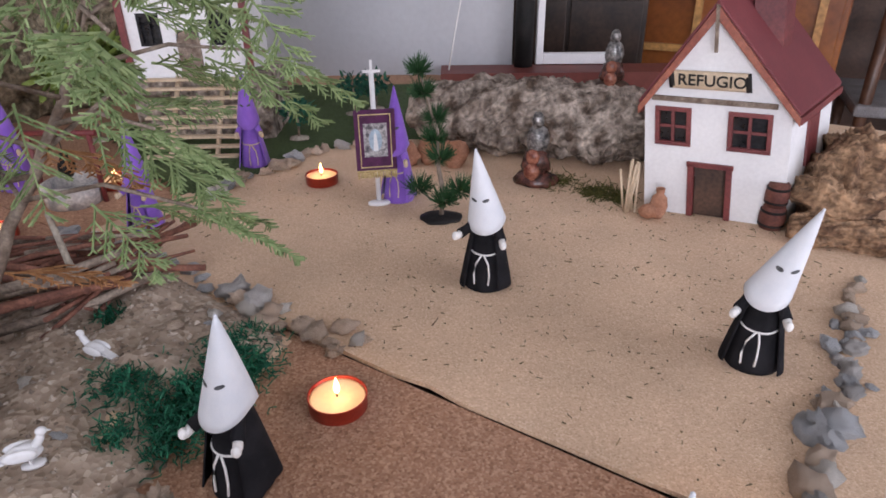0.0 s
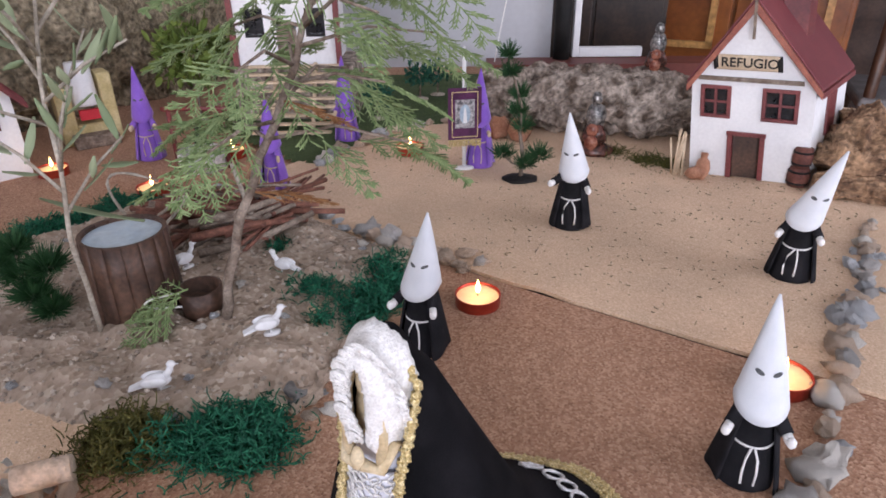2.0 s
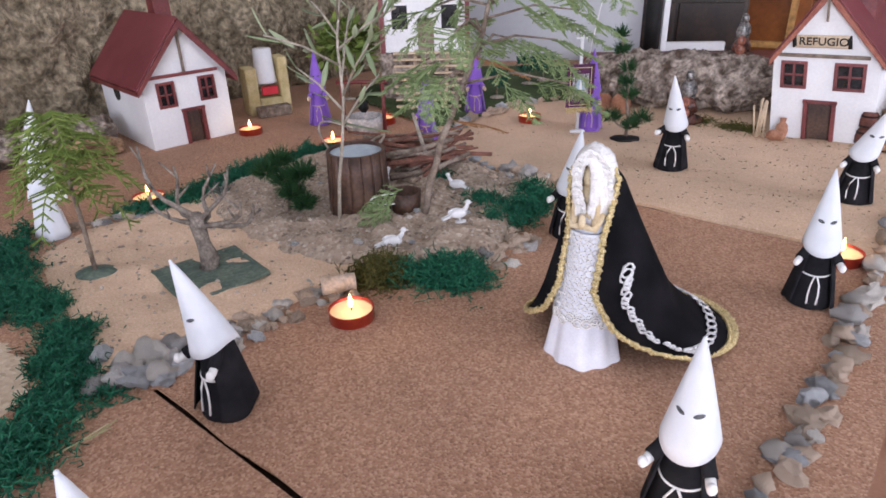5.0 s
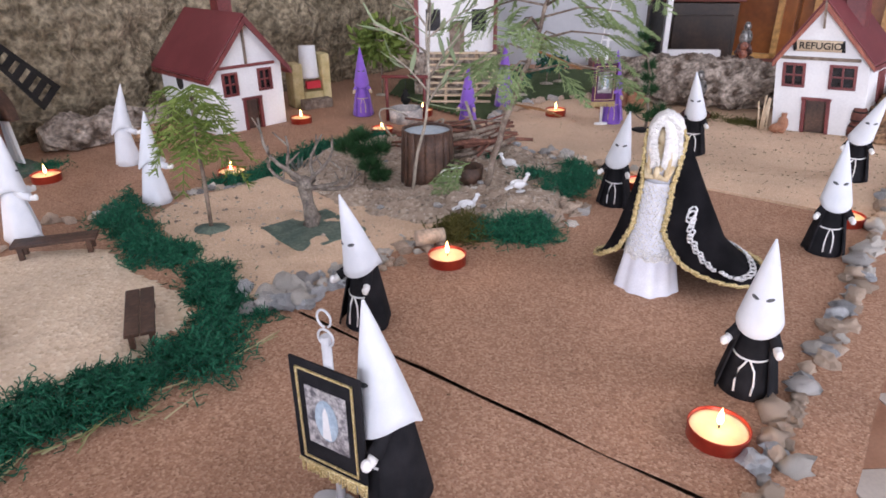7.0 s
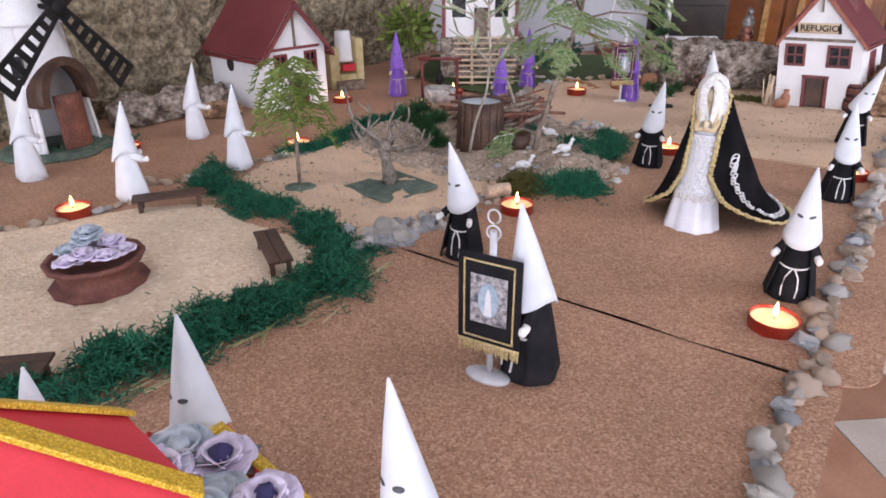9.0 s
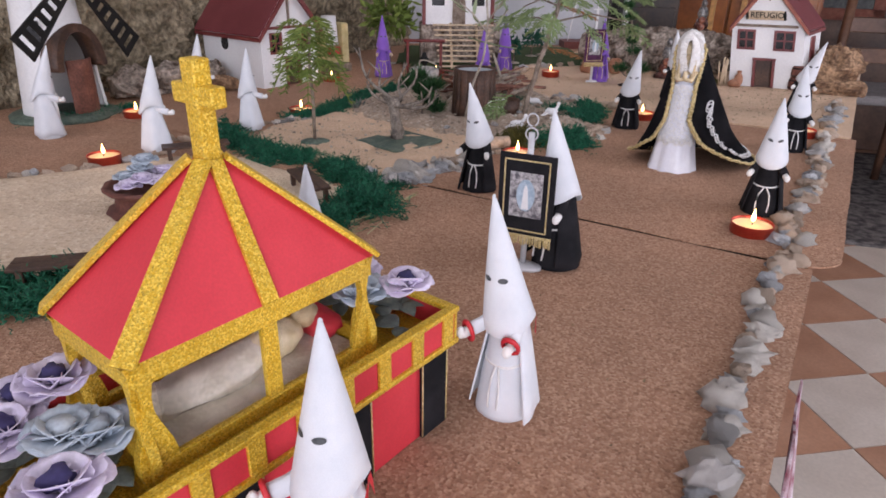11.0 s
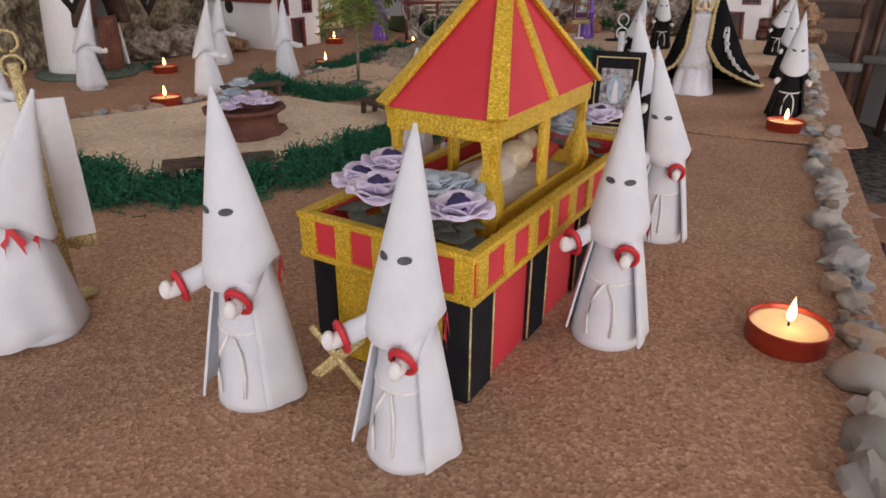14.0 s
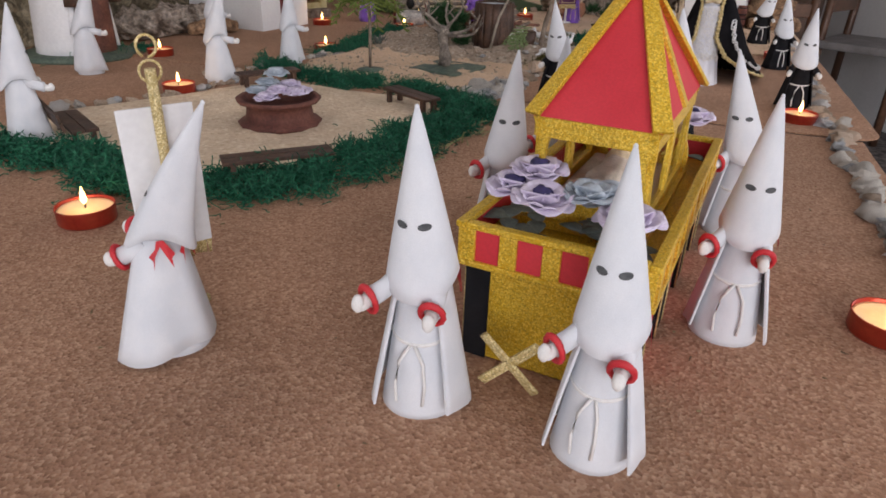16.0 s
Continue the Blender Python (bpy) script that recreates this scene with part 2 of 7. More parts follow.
ORANGE_WOOD = surface("varnished_orange_wood", (0.19, 0.055, 0.014), (0.29, 0.095, 0.022), 9, 0.3, 0.2, 60, fine=0.15)
BROWN_WOOD = surface("dark_varnished_wood", (0.08, 0.04, 0.025), (0.16, 0.08, 0.048), 8, 0.35, 0.2, 60, fine=0.2)
DULL_RED = surface("oxblood_tile", (0.13, 0.028, 0.022), (0.19, 0.05, 0.036), 8, 0.5, 0.2, 80, fine=0.12)
TILE_RED = surface("terracotta_floor_tile", (0.4, 0.2, 0.12), (0.5, 0.27, 0.17), 7, 0.35, 0.1, 120, fine=0.08, random_tint=0.1)
TILE_CREAM = surface("cream_floor_tile", (0.58, 0.5, 0.42), (0.66, 0.58, 0.5), 7, 0.35, 0.1, 120, fine=0.06, random_tint=0.06)
GROUT = surface("grey_grout", (0.3, 0.26, 0.23), (0.38, 0.33, 0.3), 20, 0.9, 0.2, 200)
CLOTH = surface("red_patterned_cloth", (0.22, 0.03, 0.05), (0.62, 0.52, 0.56), 60, 0.9, 0.5, 900, fine=0.25, detail=9)
WATER = surface("pale_blue_lining", (0.42, 0.52, 0.6), (0.56, 0.65, 0.7), 60, 0.35, 0.4, 150, fine=0.1)
CREAM = surface("cream_fabric", (0.55, 0.48, 0.38), (0.7, 0.64, 0.54), 80, 0.85, 0.4, 700, fine=0.15)
YELLOW = surface("ochre_painted_clay", (0.45, 0.36, 0.16), (0.6, 0.5, 0.27), 50, 0.8, 0.4, 350, fine=0.15)
GREENISH = surface("painted_green_base", (0.06, 0.1, 0.08), (0.13, 0.17, 0.13), 60, 0.7, 0.5, 300, fine=0.3)

# clear pane
GLASS = bpy.data.materials.new("clear_film")
GLASS.use_nodes = True
_p = GLASS.node_tree.nodes["Principled BSDF"]
_p.inputs["Transmission Weight"].default_value, _p.inputs["Roughness"].default_value, _p.inputs["IOR"].default_value = 1.0, 0.03, 1.08


# ---------------------------------------------------------------- building blocks
def bx(bm, x0, x1, y0, y1, z0, z1, mi=0, m=None):
    vs = [bm.verts.new((x, y, z)) for z in (z0, z1) for y in (y0, y1) for x in (x0, x1)]
    if m is not None:
        for v in vs:
            v.co = m @ v.co
    for q in ((0, 2, 3, 1), (4, 5, 7, 6), (0, 1, 5, 4), (2, 6, 7, 3), (0, 4, 6, 2), (1, 3, 7, 5)):
        bm.faces.new([vs[i] for i in q]).material_index = mi
    return vs


def prism(bm, pts, y0, y1, mi=0, m=None):
    """A polygon of x, z pairs, pulled along y."""
    a = [bm.verts.new((x, y0, z)) for x, z in pts]
    b = [bm.verts.new((x, y1, z)) for x, z in pts]
    if m is not None:
        for v in a + b:
            v.co = m @ v.co
    fs = [bm.faces.new(a), bm.faces.new(b[::-1])]
    for i in range(len(pts)):
        j = (i + 1) % len(pts)
        fs.append(bm.faces.new((a[j], a[i], b[i], b[j])))
    for f in fs:
        f.material_index = mi


def sheet(bm, fn, nu, nv, mi=0, thick=0.0, closed=False):
    """A grid of fn(u, v); with a thickness a second layer, set inwards along the normals, and a rim."""
    g = [[Vector(fn(i / nu, j / nv)) for j in range(nv + 1)] for i in range(nu + (0 if closed else 1))]
    N = len(g)

    def layer(pts):
        return [[bm.verts.new(p) for p in row] for row in pts]

    def skin(vs, flip):
        for i in range(N if closed else N - 1):
            for j in range(nv):
                q = [vs[i][j], vs[(i + 1) % N][j], vs[(i + 1) % N][j + 1], vs[i][j + 1]]
                f = bm.faces.new(q[::-1] if flip else q)
                f.material_index, f.smooth = mi, True

    top = layer(g)
    skin(top, False)
    if thick:
        low = []
        for i in range(N):
            row = []
            for j in range(nv + 1):
                a = g[(i + 1) % N if closed else min(i + 1, N - 1)][j] - g[(i - 1) % N if closed else max(i - 1, 0)][j]
                b = g[i][min(j + 1, nv)] - g[i][max(j - 1, 0)]
                nrm = a.cross(b)
                row.append(g[i][j] - (nrm.normalized() * thick if nrm.length > 1e-12 else Vector((0, 0, 0))))
            low.append(row)
        lo = layer(low)
        skin(lo, True)
        rims = [(0, False), (nv, True)]
        for j, fl in rims:
            for i in range(N if closed else N - 1):
                k = (i + 1) % N
                q = [top[i][j], lo[i][j], lo[k][j], top[k][j]]
                bm.faces.new(q[::-1] if fl else q).material_index = mi
        if not closed:
            for i, fl in ((0, True), (N - 1, False)):
                for j in range(nv):
                    q = [top[i][j], lo[i][j], lo[i][j + 1], top[i][j + 1]]
                    bm.faces.new(q[::-1] if fl else q).material_index = mi
    return top


def lathe(bm, prof, n=24, m=None, mi=0, wob=0.0, seed=0, squash=1.0):
    rings = []
    for r, z in prof:
        ring = []
        for i in range(n):
            a = 2 * math.pi * i / n
            k = 1 + wob * noise.noise((math.cos(a) * 1.7 + seed, math.sin(a) * 1.7, z * 20))
            co = Vector((r * k * math.cos(a), r * k * squash * math.sin(a), z))
            ring.append(bm.verts.new(m @ co if m is not None else co))
        rings.append(ring)
    for a, b in zip(rings, rings[1:]):
        for i in range(n):
            f = bm.faces.new((a[i], a[(i + 1) % n], b[(i + 1) % n], b[i]))
            f.material_index, f.smooth = mi, True
    if prof[0][0] > 1e-5:
        bm.faces.new(rings[0][::-1]).material_index = mi
    if prof[-1][0] > 1e-5:
        bm.faces.new(rings[-1]).material_index = mi


def tube(bm, pts, r, n=6, mi=0, taper=1.0, bumpy=0.0):
    pts = [Vector(p) for p in pts]
    rings = []
    for i, p in enumerate(pts):
        d = (pts[min(i + 1, len(pts) - 1)] - pts[max(i - 1, 0)]).normalized()
        side = d.cross(Vector((0.13, 0.21, 1))).normalized()
        up = side.cross(d)
        k = (1 + (taper - 1) * i / max(1, len(pts) - 1)) * (1 + bumpy * math.sin(i * 2.4))
        rings.append([bm.verts.new(p + (side * math.cos(2 * math.pi * j / n) + up * math.sin(2 * math.pi * j / n)) * r * k) for j in range(n)])
    for a, b in zip(rings, rings[1:]):
        for j in range(n):
            f = bm.faces.new((a[j], a[(j + 1) % n], b[(j + 1) % n], b[j]))
            f.material_index, f.smooth = mi, True
    bm.faces.new(rings[0][::-1]).material_index = mi
    bm.faces.new(rings[-1]).material_index = mi


def ball(bm, c, r, mi=0, seg=10, rough_k=0.0, seed=0):
    """An ellipsoid at c with three radii, roughened by noise."""
    c, r = Vector(c), Vector(r)
    rows = seg // 2 + 1
    ring = []
    for i in range(1, rows):
        a = math.pi * i / rows
        ring.append([])
        for j in range(seg):
            b = 2 * math.pi * j / seg
            d = Vector((math.sin(a) * math.cos(b), math.sin(a) * math.sin(b), math.cos(a)))
            k = 1 + rough_k * noise.noise(d * 1.6 + Vector((seed * 3.7, seed, 0)))
            ring[-1].append(bm.verts.new(c + Vector((d.x * r.x, d.y * r.y, d.z * r.z)) * k))
    top, bot = bm.verts.new(c + Vector((0, 0, r.z))), bm.verts.new(c - Vector((0, 0, r.z)))
    fs = []
    for j in range(seg):
        k = (j + 1) % seg
        fs.append(bm.faces.new((top, ring[0][j], ring[0][k])))
        fs.append(bm.faces.new((bot, ring[-1][k], ring[-1][j])))
        for a, b in zip(ring, ring[1:]):
            fs.append(bm.faces.new((a[j], b[j], b[k], a[k])))
    for f in fs:
        f.material_index, f.smooth = mi, True


def part(name, bm, mats, parent=None, label="", bevel=0.0, m=None):
    me = bpy.data.meshes.new(name)
    bm.to_mesh(me)
    bm.free()
    for x in mats if isinstance(mats, (list, tuple)) else [mats]:
        me.materials.append(x)
    ob = new(name, me)
    if parent is not None:
        ob.parent = parent
    if label:
        ob["label"] = label
    if m is not None:
        ob.matrix_basis = m
    if bevel:
        b = ob.modifiers.new("bevel", "BEVEL")
        b.width, b.segments, b.limit_method = bevel, 2, "ANGLE"
    return ob


def thing(name, m, label, category, group="", kind=""):
    ob = new(name)
    ob.empty_display_size = 0.02
    ob.matrix_basis = m
    return tagged(ob, label, category, group, kind)


def BM():
    return bmesh.new()


def along(pts, n):
    """n points at even steps along a broken line."""
    p = np.array(pts, float)
    d = np.r_[0, np.cumsum(np.linalg.norm(np.diff(p, axis=0), axis=1))]
    s = np.linspace(0, d[-1], n)
    return np.stack([np.interp(s, d, p[:, k]) for k in range(p.shape[1])], 1)


def inside(poly, x, y):
    hit = False
    for (x0, y0), (x1, y1) in zip(poly, poly[1:] + poly[:1]):
        if (y0 > y) != (y1 > y) and x < (x1 - x0) * (y - y0) / (y1 - y0) + x0:
            hit = not hit
    return hit


def edge_gap(poly, x, y):
    best = 9.0
    for (x0, y0), (x1, y1) in zip(poly, poly[1:] + poly[:1]):
        dx, dy = x1 - x0, y1 - y0
        k = max(0, min(1, ((x - x0) * dx + (y - y0) * dy) / (dx * dx + dy * dy)))
        best = min(best, math.hypot(x - x0 - k * dx, y - y0 - k * dy))
    return best


TURN_T = -33.0  # the table's long side against the y axis
T = pose(0, 0, 0, 0, 0, TURN_T)
FLOOR_Z = -0.74

# ---------------------------------------------------------------- the room
def slab(name, lo, hi, mat, label="", holes=None):
    bm = BM()
    bx(bm, lo[0], hi[0], lo[1], hi[1], lo[2], hi[2])
    return tagged(part(name, bm, mat), label or name.replace("_", " "), "wall" if "wall" in name else name.split("_")[0], kind="structure")


def wall_with_window(name, a, b, z0, z1, win, thick, mat):
    """A wall from a to b (plan), with one window opening (s0, s1, z0, z1) through it."""
    a, b = Vector(a), Vector(b)
    d = b - a
    L = d.length
    m = Matrix.Translation((a.x, a.y, 0)) @ Matrix.Rotation(math.atan2(d.y, d.x), 4, "Z")
    bm = BM()
    s0, s1, w0, w1 = win
    bx(bm, 0, s0, 0, thick, z0, z1)
    bx(bm, s1, L, 0, thick, z0, z1)
    bx(bm, s0, s1, 0, thick, z0, w0)
    bx(bm, s0, s1, 0, thick, w1, z1)
    ob = part(name, bm, mat, m=m)
    return tagged(ob, "plain plastered room wall, unseen, with an assumed window opening", "wall", kind="structure")


CEIL = 1.86
# unseen ceiling, kept white to bounce light onto the table
slab("ceiling", (-3.2, -4.7, CEIL), (3.2, 4.6, CEIL + 0.1), WHITE_WALL, "plain white plaster ceiling")
# unseen walls; both window openings are assumed, to let daylight in
wall_with_window("wall_south", (3.2, -4.55), (-3.2, -4.55), FLOOR_Z, CEIL, (2.5, 5.3, 0.0, 1.6), -0.15, WHITE_WALL)
wall_with_window("wall_east", (2.6, 4.6), (2.6, -4.6), FLOOR_Z, CEIL, (4.35, 6.05, 0.05, 1.45), -0.15, WHITE_WALL)
# left wall, along the table's long side, and the end of the room
WALL_V = -1.16
bm = BM()
bx(bm, WALL_V - 0.12, WALL_V, -4.2, 2.4, FLOOR_Z, CEIL)
tagged(part("wall_west", bm, WHITE_WALL, m=T), "white plaster wall behind the display table", "wall", kind="structure")
bm = BM()
bx(bm, -1.0, 0.17, 1.42, 1.54, FLOOR_Z, CEIL)
tagged(part("wall_north", bm, GREY_WALL), "smooth light grey plaster wall", "wall", kind="structure")
slab("wall_back", (-1.2, 4.4, FLOOR_Z), (2.6, 4.55, CEIL), GREY_WALL, "far grey stone and plaster wall")
slab("wall_return", (-1.2, 1.54, FLOOR_Z), (-1.08, 4.4, CEIL), GREY_WALL, "grey plaster side wall")

# floor with square tiles laid checkerwise
TILE = 0.25
floor_ob = slab("floor", (-3.2, -4.7, FLOOR_Z - 0.1), (3.2, 4.6, FLOOR_Z - 0.004), GROUT, "checkered terracotta and cream tiled floor")
tile_mesh = {}
for key, mt in (("a", TILE_RED), ("b", TILE_CREAM)):
    bm = BM()
    bx(bm, -TILE / 2 + 0.002, TILE / 2 - 0.002, -TILE / 2 + 0.002, TILE / 2 - 0.002, -0.01, 0.0)
    tile_mesh[key] = bpy.data.meshes.new("tile")
    bm.to_mesh(tile_mesh[key])
    bm.free()
    tile_mesh[key].materials.append(mt)
FT = pose(0.793, 0.777, FLOOR_Z, 0, 0, 8.0)
for i in range(-7, 9):
    for j in range(-10, 10):
        p = FT @ Vector(((i + 0.5) * TILE, (j + 0.5) * TILE, 0))
        if -0.4 < p.x < 2.5 and -1.4 < p.y < 3.0:
            t = new("tile", tile_mesh["a" if (i + j) % 2 else "b"])
            t.parent = floor_ob
            t.matrix_basis = Matrix.Translation((p.x, p.y, FLOOR_Z - 0.0005)) @ Matrix.Rotation(radians(8.0), 4, "Z")

# ---------------------------------------------------------------- table and its boards
table = thing("display_table", T @ pose(0, 0, FLOOR_Z), "long wooden display table under cork boards", "table")
# hidden top in dark wood: the shade of the board gaps put into its colour
bm = BM()
bx(bm, -1.14, 0.012, -0.8, 1.19, 0.7, -FLOOR_Z - 0.0125)
part("tabletop", bm, DARK_WOOD, table, bevel=0.003)
for x in (-1.08, -0.06):
    for y in (-0.72, 0.3, 1.12):
        bm = BM()
        bx(bm, x - 0.03, x + 0.03, y - 0.03, y + 0.03, 0, 0.7)
        part("leg", bm, BROWN_WOOD, table)


def board(v0, v1, u0, u1, mat, label, z=0.0, thick=0.012, corner=0.0, seed=0):
    """A board on the table, its outline slightly wavy, one corner rounded off."""
    bm = BM()
    out = []
    if corner:
        out += [(v1 - corner + corner * math.sin(a), u0 + corner - corner * math.cos(a)) for a in np.linspace(0, math.pi / 2, 6)]
    else:
        out += [(v1, u0)]
    for k in range(1, 12):
        out.append((v1 + 0.0016 * noise.noise((k * 0.9, seed, 0)), u0 + (u1 - u0) * k / 12))
    out += [(v1, u1), (v0, u1), (v0, u0)]
    for k in range(1, 24):
        out.append((v0 + (v1 - corner - v0) * k / 24, u0 + 0.0034 * noise.noise((k * 0.7, seed + 5, 0))))
    lo, hi = [bm.verts.new((x, y, z - thick)) for x, y in out], [bm.verts.new((x, y, z)) for x, y in out]
    bm.faces.new(hi)
    bm.faces.new(lo[::-1])
    for i in range(len(out)):
        j = (i + 1) % len(out)
        bm.faces.new((lo[i], lo[j], hi[j], hi[i]))
    bmesh.ops.recalc_face_normals(bm, faces=bm.faces)
    ob = part("cork_board", bm, mat, m=T)
    return tagged(ob, label, "board", "boards on the table")


board(-1.14, 0.030, -0.8, -0.1274, CORK_BROWN, "brown granular cork board covering the table", 0.0, 0.003, seed=1)
board(-1.14, 0.05, -0.1245, 0.392, CORK_BROWN, "brown granular cork board with a rounded corner", 0.0015, 0.0014, corner=0.03, seed=2)
board(-1.14, -0.36, -0.1276, -0.1236, CORK_BROWN, "narrow brown cork strip between two boards", 0.0011, 0.001, seed=6)
board(-1.14, -0.64, 0.3945, 1.2, CORK_BROWN, "brown granular cork board under the small houses", 0.0, seed=3)
board(-0.637, 0.043, 0.3945, 1.2, CORK_LIGHT, "pale sand-coloured cork board", 0.004, 0.0036, seed=4)

# cloth hanging along the table's edge
bm = BM()
sheet(bm, lambda u, v: (0.037 + 0.005 * math.sin(u * 60) * v + 0.02 * v, -0.47 + u * 0.2, -0.016 - 0.16 * v - 0.01 * math.sin(u * 9)), 120, 8, 0, 0.0015)
tagged(part("tablecloth_border", bm, CLOTH, m=T), "red and white patterned cloth hanging at the table edge", "cloth")

# rough cork panel against the wall
bm = BM()


def cork_face(u, v):
    y, z = -0.5 + u * 1.62, 0.0 + v * 0.62
    d = 0.018 * noise.fractal((y * 14, z * 14, 0.3), 0.8, 2.1, 5) + 0.012 * noise.noise((y * 45, z * 45, 2))
    return (WALL_V + 0.035 + d, y, z)


sheet(bm, cork_face, 230, 90, 0, 0.02)
bmesh.ops.recalc_face_normals(bm, faces=bm.faces)
tagged(part("cork_wall_panel", bm, CORK_WALL, m=T), "rough mottled cork panel standing along the wall", "wall panel")

# ---------------------------------------------------------------- furnishings beyond the table
wallcab = thing("wood_cabinet", pose(0.55, 2.2, FLOOR_Z, 0, 0, -28), "large varnished orange wooden cabinet with panelled doors", "cabinet")
bm = BM()
bx(bm, -0.02, 0.62, 0, 0.5, 0, 1.25)
part("body", bm, ORANGE_WOOD, wallcab, bevel=0.006)
for k in range(2):
    bm = BM()
    x0 = -0.005 + k * 0.31
    bx(bm, x0, x0 + 0.3, -0.02, 0, 0.08, 1.18)
    d = part("door", bm, ORANGE_WOOD, wallcab, bevel=0.004)
    for z0, z1 in ((0.16, 0.56), (0.66, 1.1)):
        bm = BM()
        for a in ((0.04, 0.26, z0, z0 + 0.02), (0.04, 0.26, z1 - 0.02, z1), (0.04, 0.06, z0, z1), (0.24, 0.26, z0, z1)):
            bx(bm, x0 + a[0], x0 + a[1], -0.034, -0.02, a[2], a[3])
        part("moulding", bm, surface("pale_edge_wood", (0.45, 0.22, 0.07), (0.55, 0.3, 0.1), 9, 0.35, 0.1, 60), d)

darkcab = thing("glazed_dresser", pose(1.75, 3.2, FLOOR_Z, 0, 0, -28), "dark wooden dresser with glazed doors", "dresser")
bm = BM()
bx(bm, 0, 1.2, 0, 0.45, 0, 1.5)
part("body", bm, BROWN_WOOD, darkcab, bevel=0.006)
for k in range(3):
    bm = BM()
    x0 = 0.03 + k * 0.39
    for a in ((0, 0.36, 0.7, 0.76), (0, 0.36, 1.36, 1.42), (0, 0.06, 0.7, 1.42), (0.3, 0.36, 0.7, 1.42)):
        bx(bm, x0 + a[0], x0 + a[1], -0.025, 0, a[2], a[3])
    d = part("door", bm, BARGE, darkcab)
    bm = BM()
    bx(bm, x0 + 0.06, x0 + 0.3, -0.012, -0.004, 0.76, 1.36)
    part("pane", bm, surface("dim_glass", (0.12, 0.13, 0.13), (0.2, 0.21, 0.21), 6, 0.08, 0, 50), d)

bm = BM()
for r in range(9):
    for c in range(14):
        o = 0.1 if r % 2 else 0.0
        bx(bm, 0.2 + c * 0.2 + o, 0.39 + c * 0.2 + o, 3.32 + 0.01 * noise.noise((r, c, 0)), 3.4, 0.05 + r * 0.105, 0.145 + r * 0.105)
tagged(part("stone_wall_facing", bm, surface("pale_stone_blocks", (0.3, 0.3, 0.31), (0.48, 0.47, 0.46), 9, 0.9, 0.6, 60, fine=0.2), m=pose(0, 0.9, 0)), "grey block stone facing on the far wall", "wall", kind="structure")
bm = BM()
bx(bm, 0.2, 3.1, 3.4, 3.5, FLOOR_Z, 1.1)
tagged(part("partition_wall", bm, GREY_WALL, m=pose(0, 0.9, 0)), "grey partition wall", "wall", kind="structure")


def side_chair(m, label):
    ch = thing("dining_chair", m, label, "chair", "chairs in the room")
    for x in (-0.19, 0.19):
        for y in (-0.19, 0.19):
            bm = BM()
            tube(bm, [(x, y, 0), (x * 0.97, y * 0.97, 0.44 if y < 0 else 0.95)], 0.02, 8)
            part("leg", bm, BROWN_WOOD, ch)
    bm = BM()
    bx(bm, -0.22, 0.22, -0.22, 0.22, 0.43, 0.47)
    part("seat", bm, surface("grey_seat_fabric", (0.2, 0.19, 0.19), (0.28, 0.27, 0.27), 12, 0.9, 0.3, 300), ch, bevel=0.012)
    for z in (0.6, 0.72, 0.86):
        bm = BM()
        bx(bm, -0.18, 0.18, 0.175, 0.195, z, z + 0.06)
        part("back_rail", bm, BROWN_WOOD, ch, bevel=0.004)
    return ch


side_chair(pose(1.62, 2.3, FLOOR_Z, 0, 0, 160), "dark wooden chair with a grey padded seat")
side_chair(pose(2.25, 2.2, FLOOR_Z, 0, 0, 30), "dark wooden ladder-back chair with a grey seat")

# patterned rug beside the table
bm = BM()
sheet(bm, lambda u, v: (u * 1.6, v * 1.5, FLOOR_Z + 0.006 + 0.001 * math.sin(u * 30)), 24, 24, 0, 0.005)
tagged(part("rug", bm, surface("dark_patterned_rug", (0.045, 0.04, 0.04), (0.2, 0.18, 0.17), 26, 0.95, 0.4, 300, fine=0.4, detail=2), m=pose(1.02, 1.69, 0, 0, 0, -19)), "dark grey patterned rug on the tiled floor", "rug")

# framed glass leaf with its black post, and the low oxblood ledge before it
ledge = slab("ledge", (0.03, 1.33, FLOOR_Z), (0.62, 1.41, 0.02), DULL_RED, "oxblood tiled ledge behind the model")
tagged(ledge, "oxblood tiled ledge behind the model landscape", "ledge")
post = thing("black_floor_stand", pose(0.19, 1.395, 0.02), "black metal stand on the ledge", "stand")
bm = BM()
lathe(bm, [(0.018, 0), (0.018, 0.12), (0.0125, 0.125), (0.0125, 0.5)], 16)
part("post", bm, BLACK_PAINT, post)
white_leaf = thing("white_window_frame", pose(0.215, 1.40, 0.0215), "white painted window frame standing open", "window frame")
for a in ((0, 0.014, 0, 0.02, 0, 0.6), (0.014, 0.15, 0, 0.02, 0, 0.02)):
    bm = BM()
    bx(bm, *a)
    part("rail", bm, WHITE_PAINT, white_leaf, bevel=0.002)
bm = BM()
tube(bm, [(0.045 + 0.11 * t, 1.36 + 0.05 * t, 0.021 + 0.33 * (1 - (1 - t) ** 2.0)) for t in np.linspace(0, 1, 14)], 0.0016, 6)
tagged(part("white_cable", bm, CORD), "thin white cable rising along the grey wall", "cable")

# added near-black box, shaped like a sideboard, stands for the dim interior
OPENING_DARK = surface("near_black_fill", (0.018, 0.011, 0.008), (0.05, 0.028, 0.018), 14, 0.35, 0.1, 90)
side = thing("dark_sideboard", pose(0.16, 2.0, FLOOR_Z, 0, 0, -8), "near-black box added to darken the view beyond the opening", "sideboard")
bm = BM()
bx(bm, 0, 0.42, 0, 0.4, 0, 0.86)
part("body", bm, OPENING_DARK, side, bevel=0.005)
bm = BM()
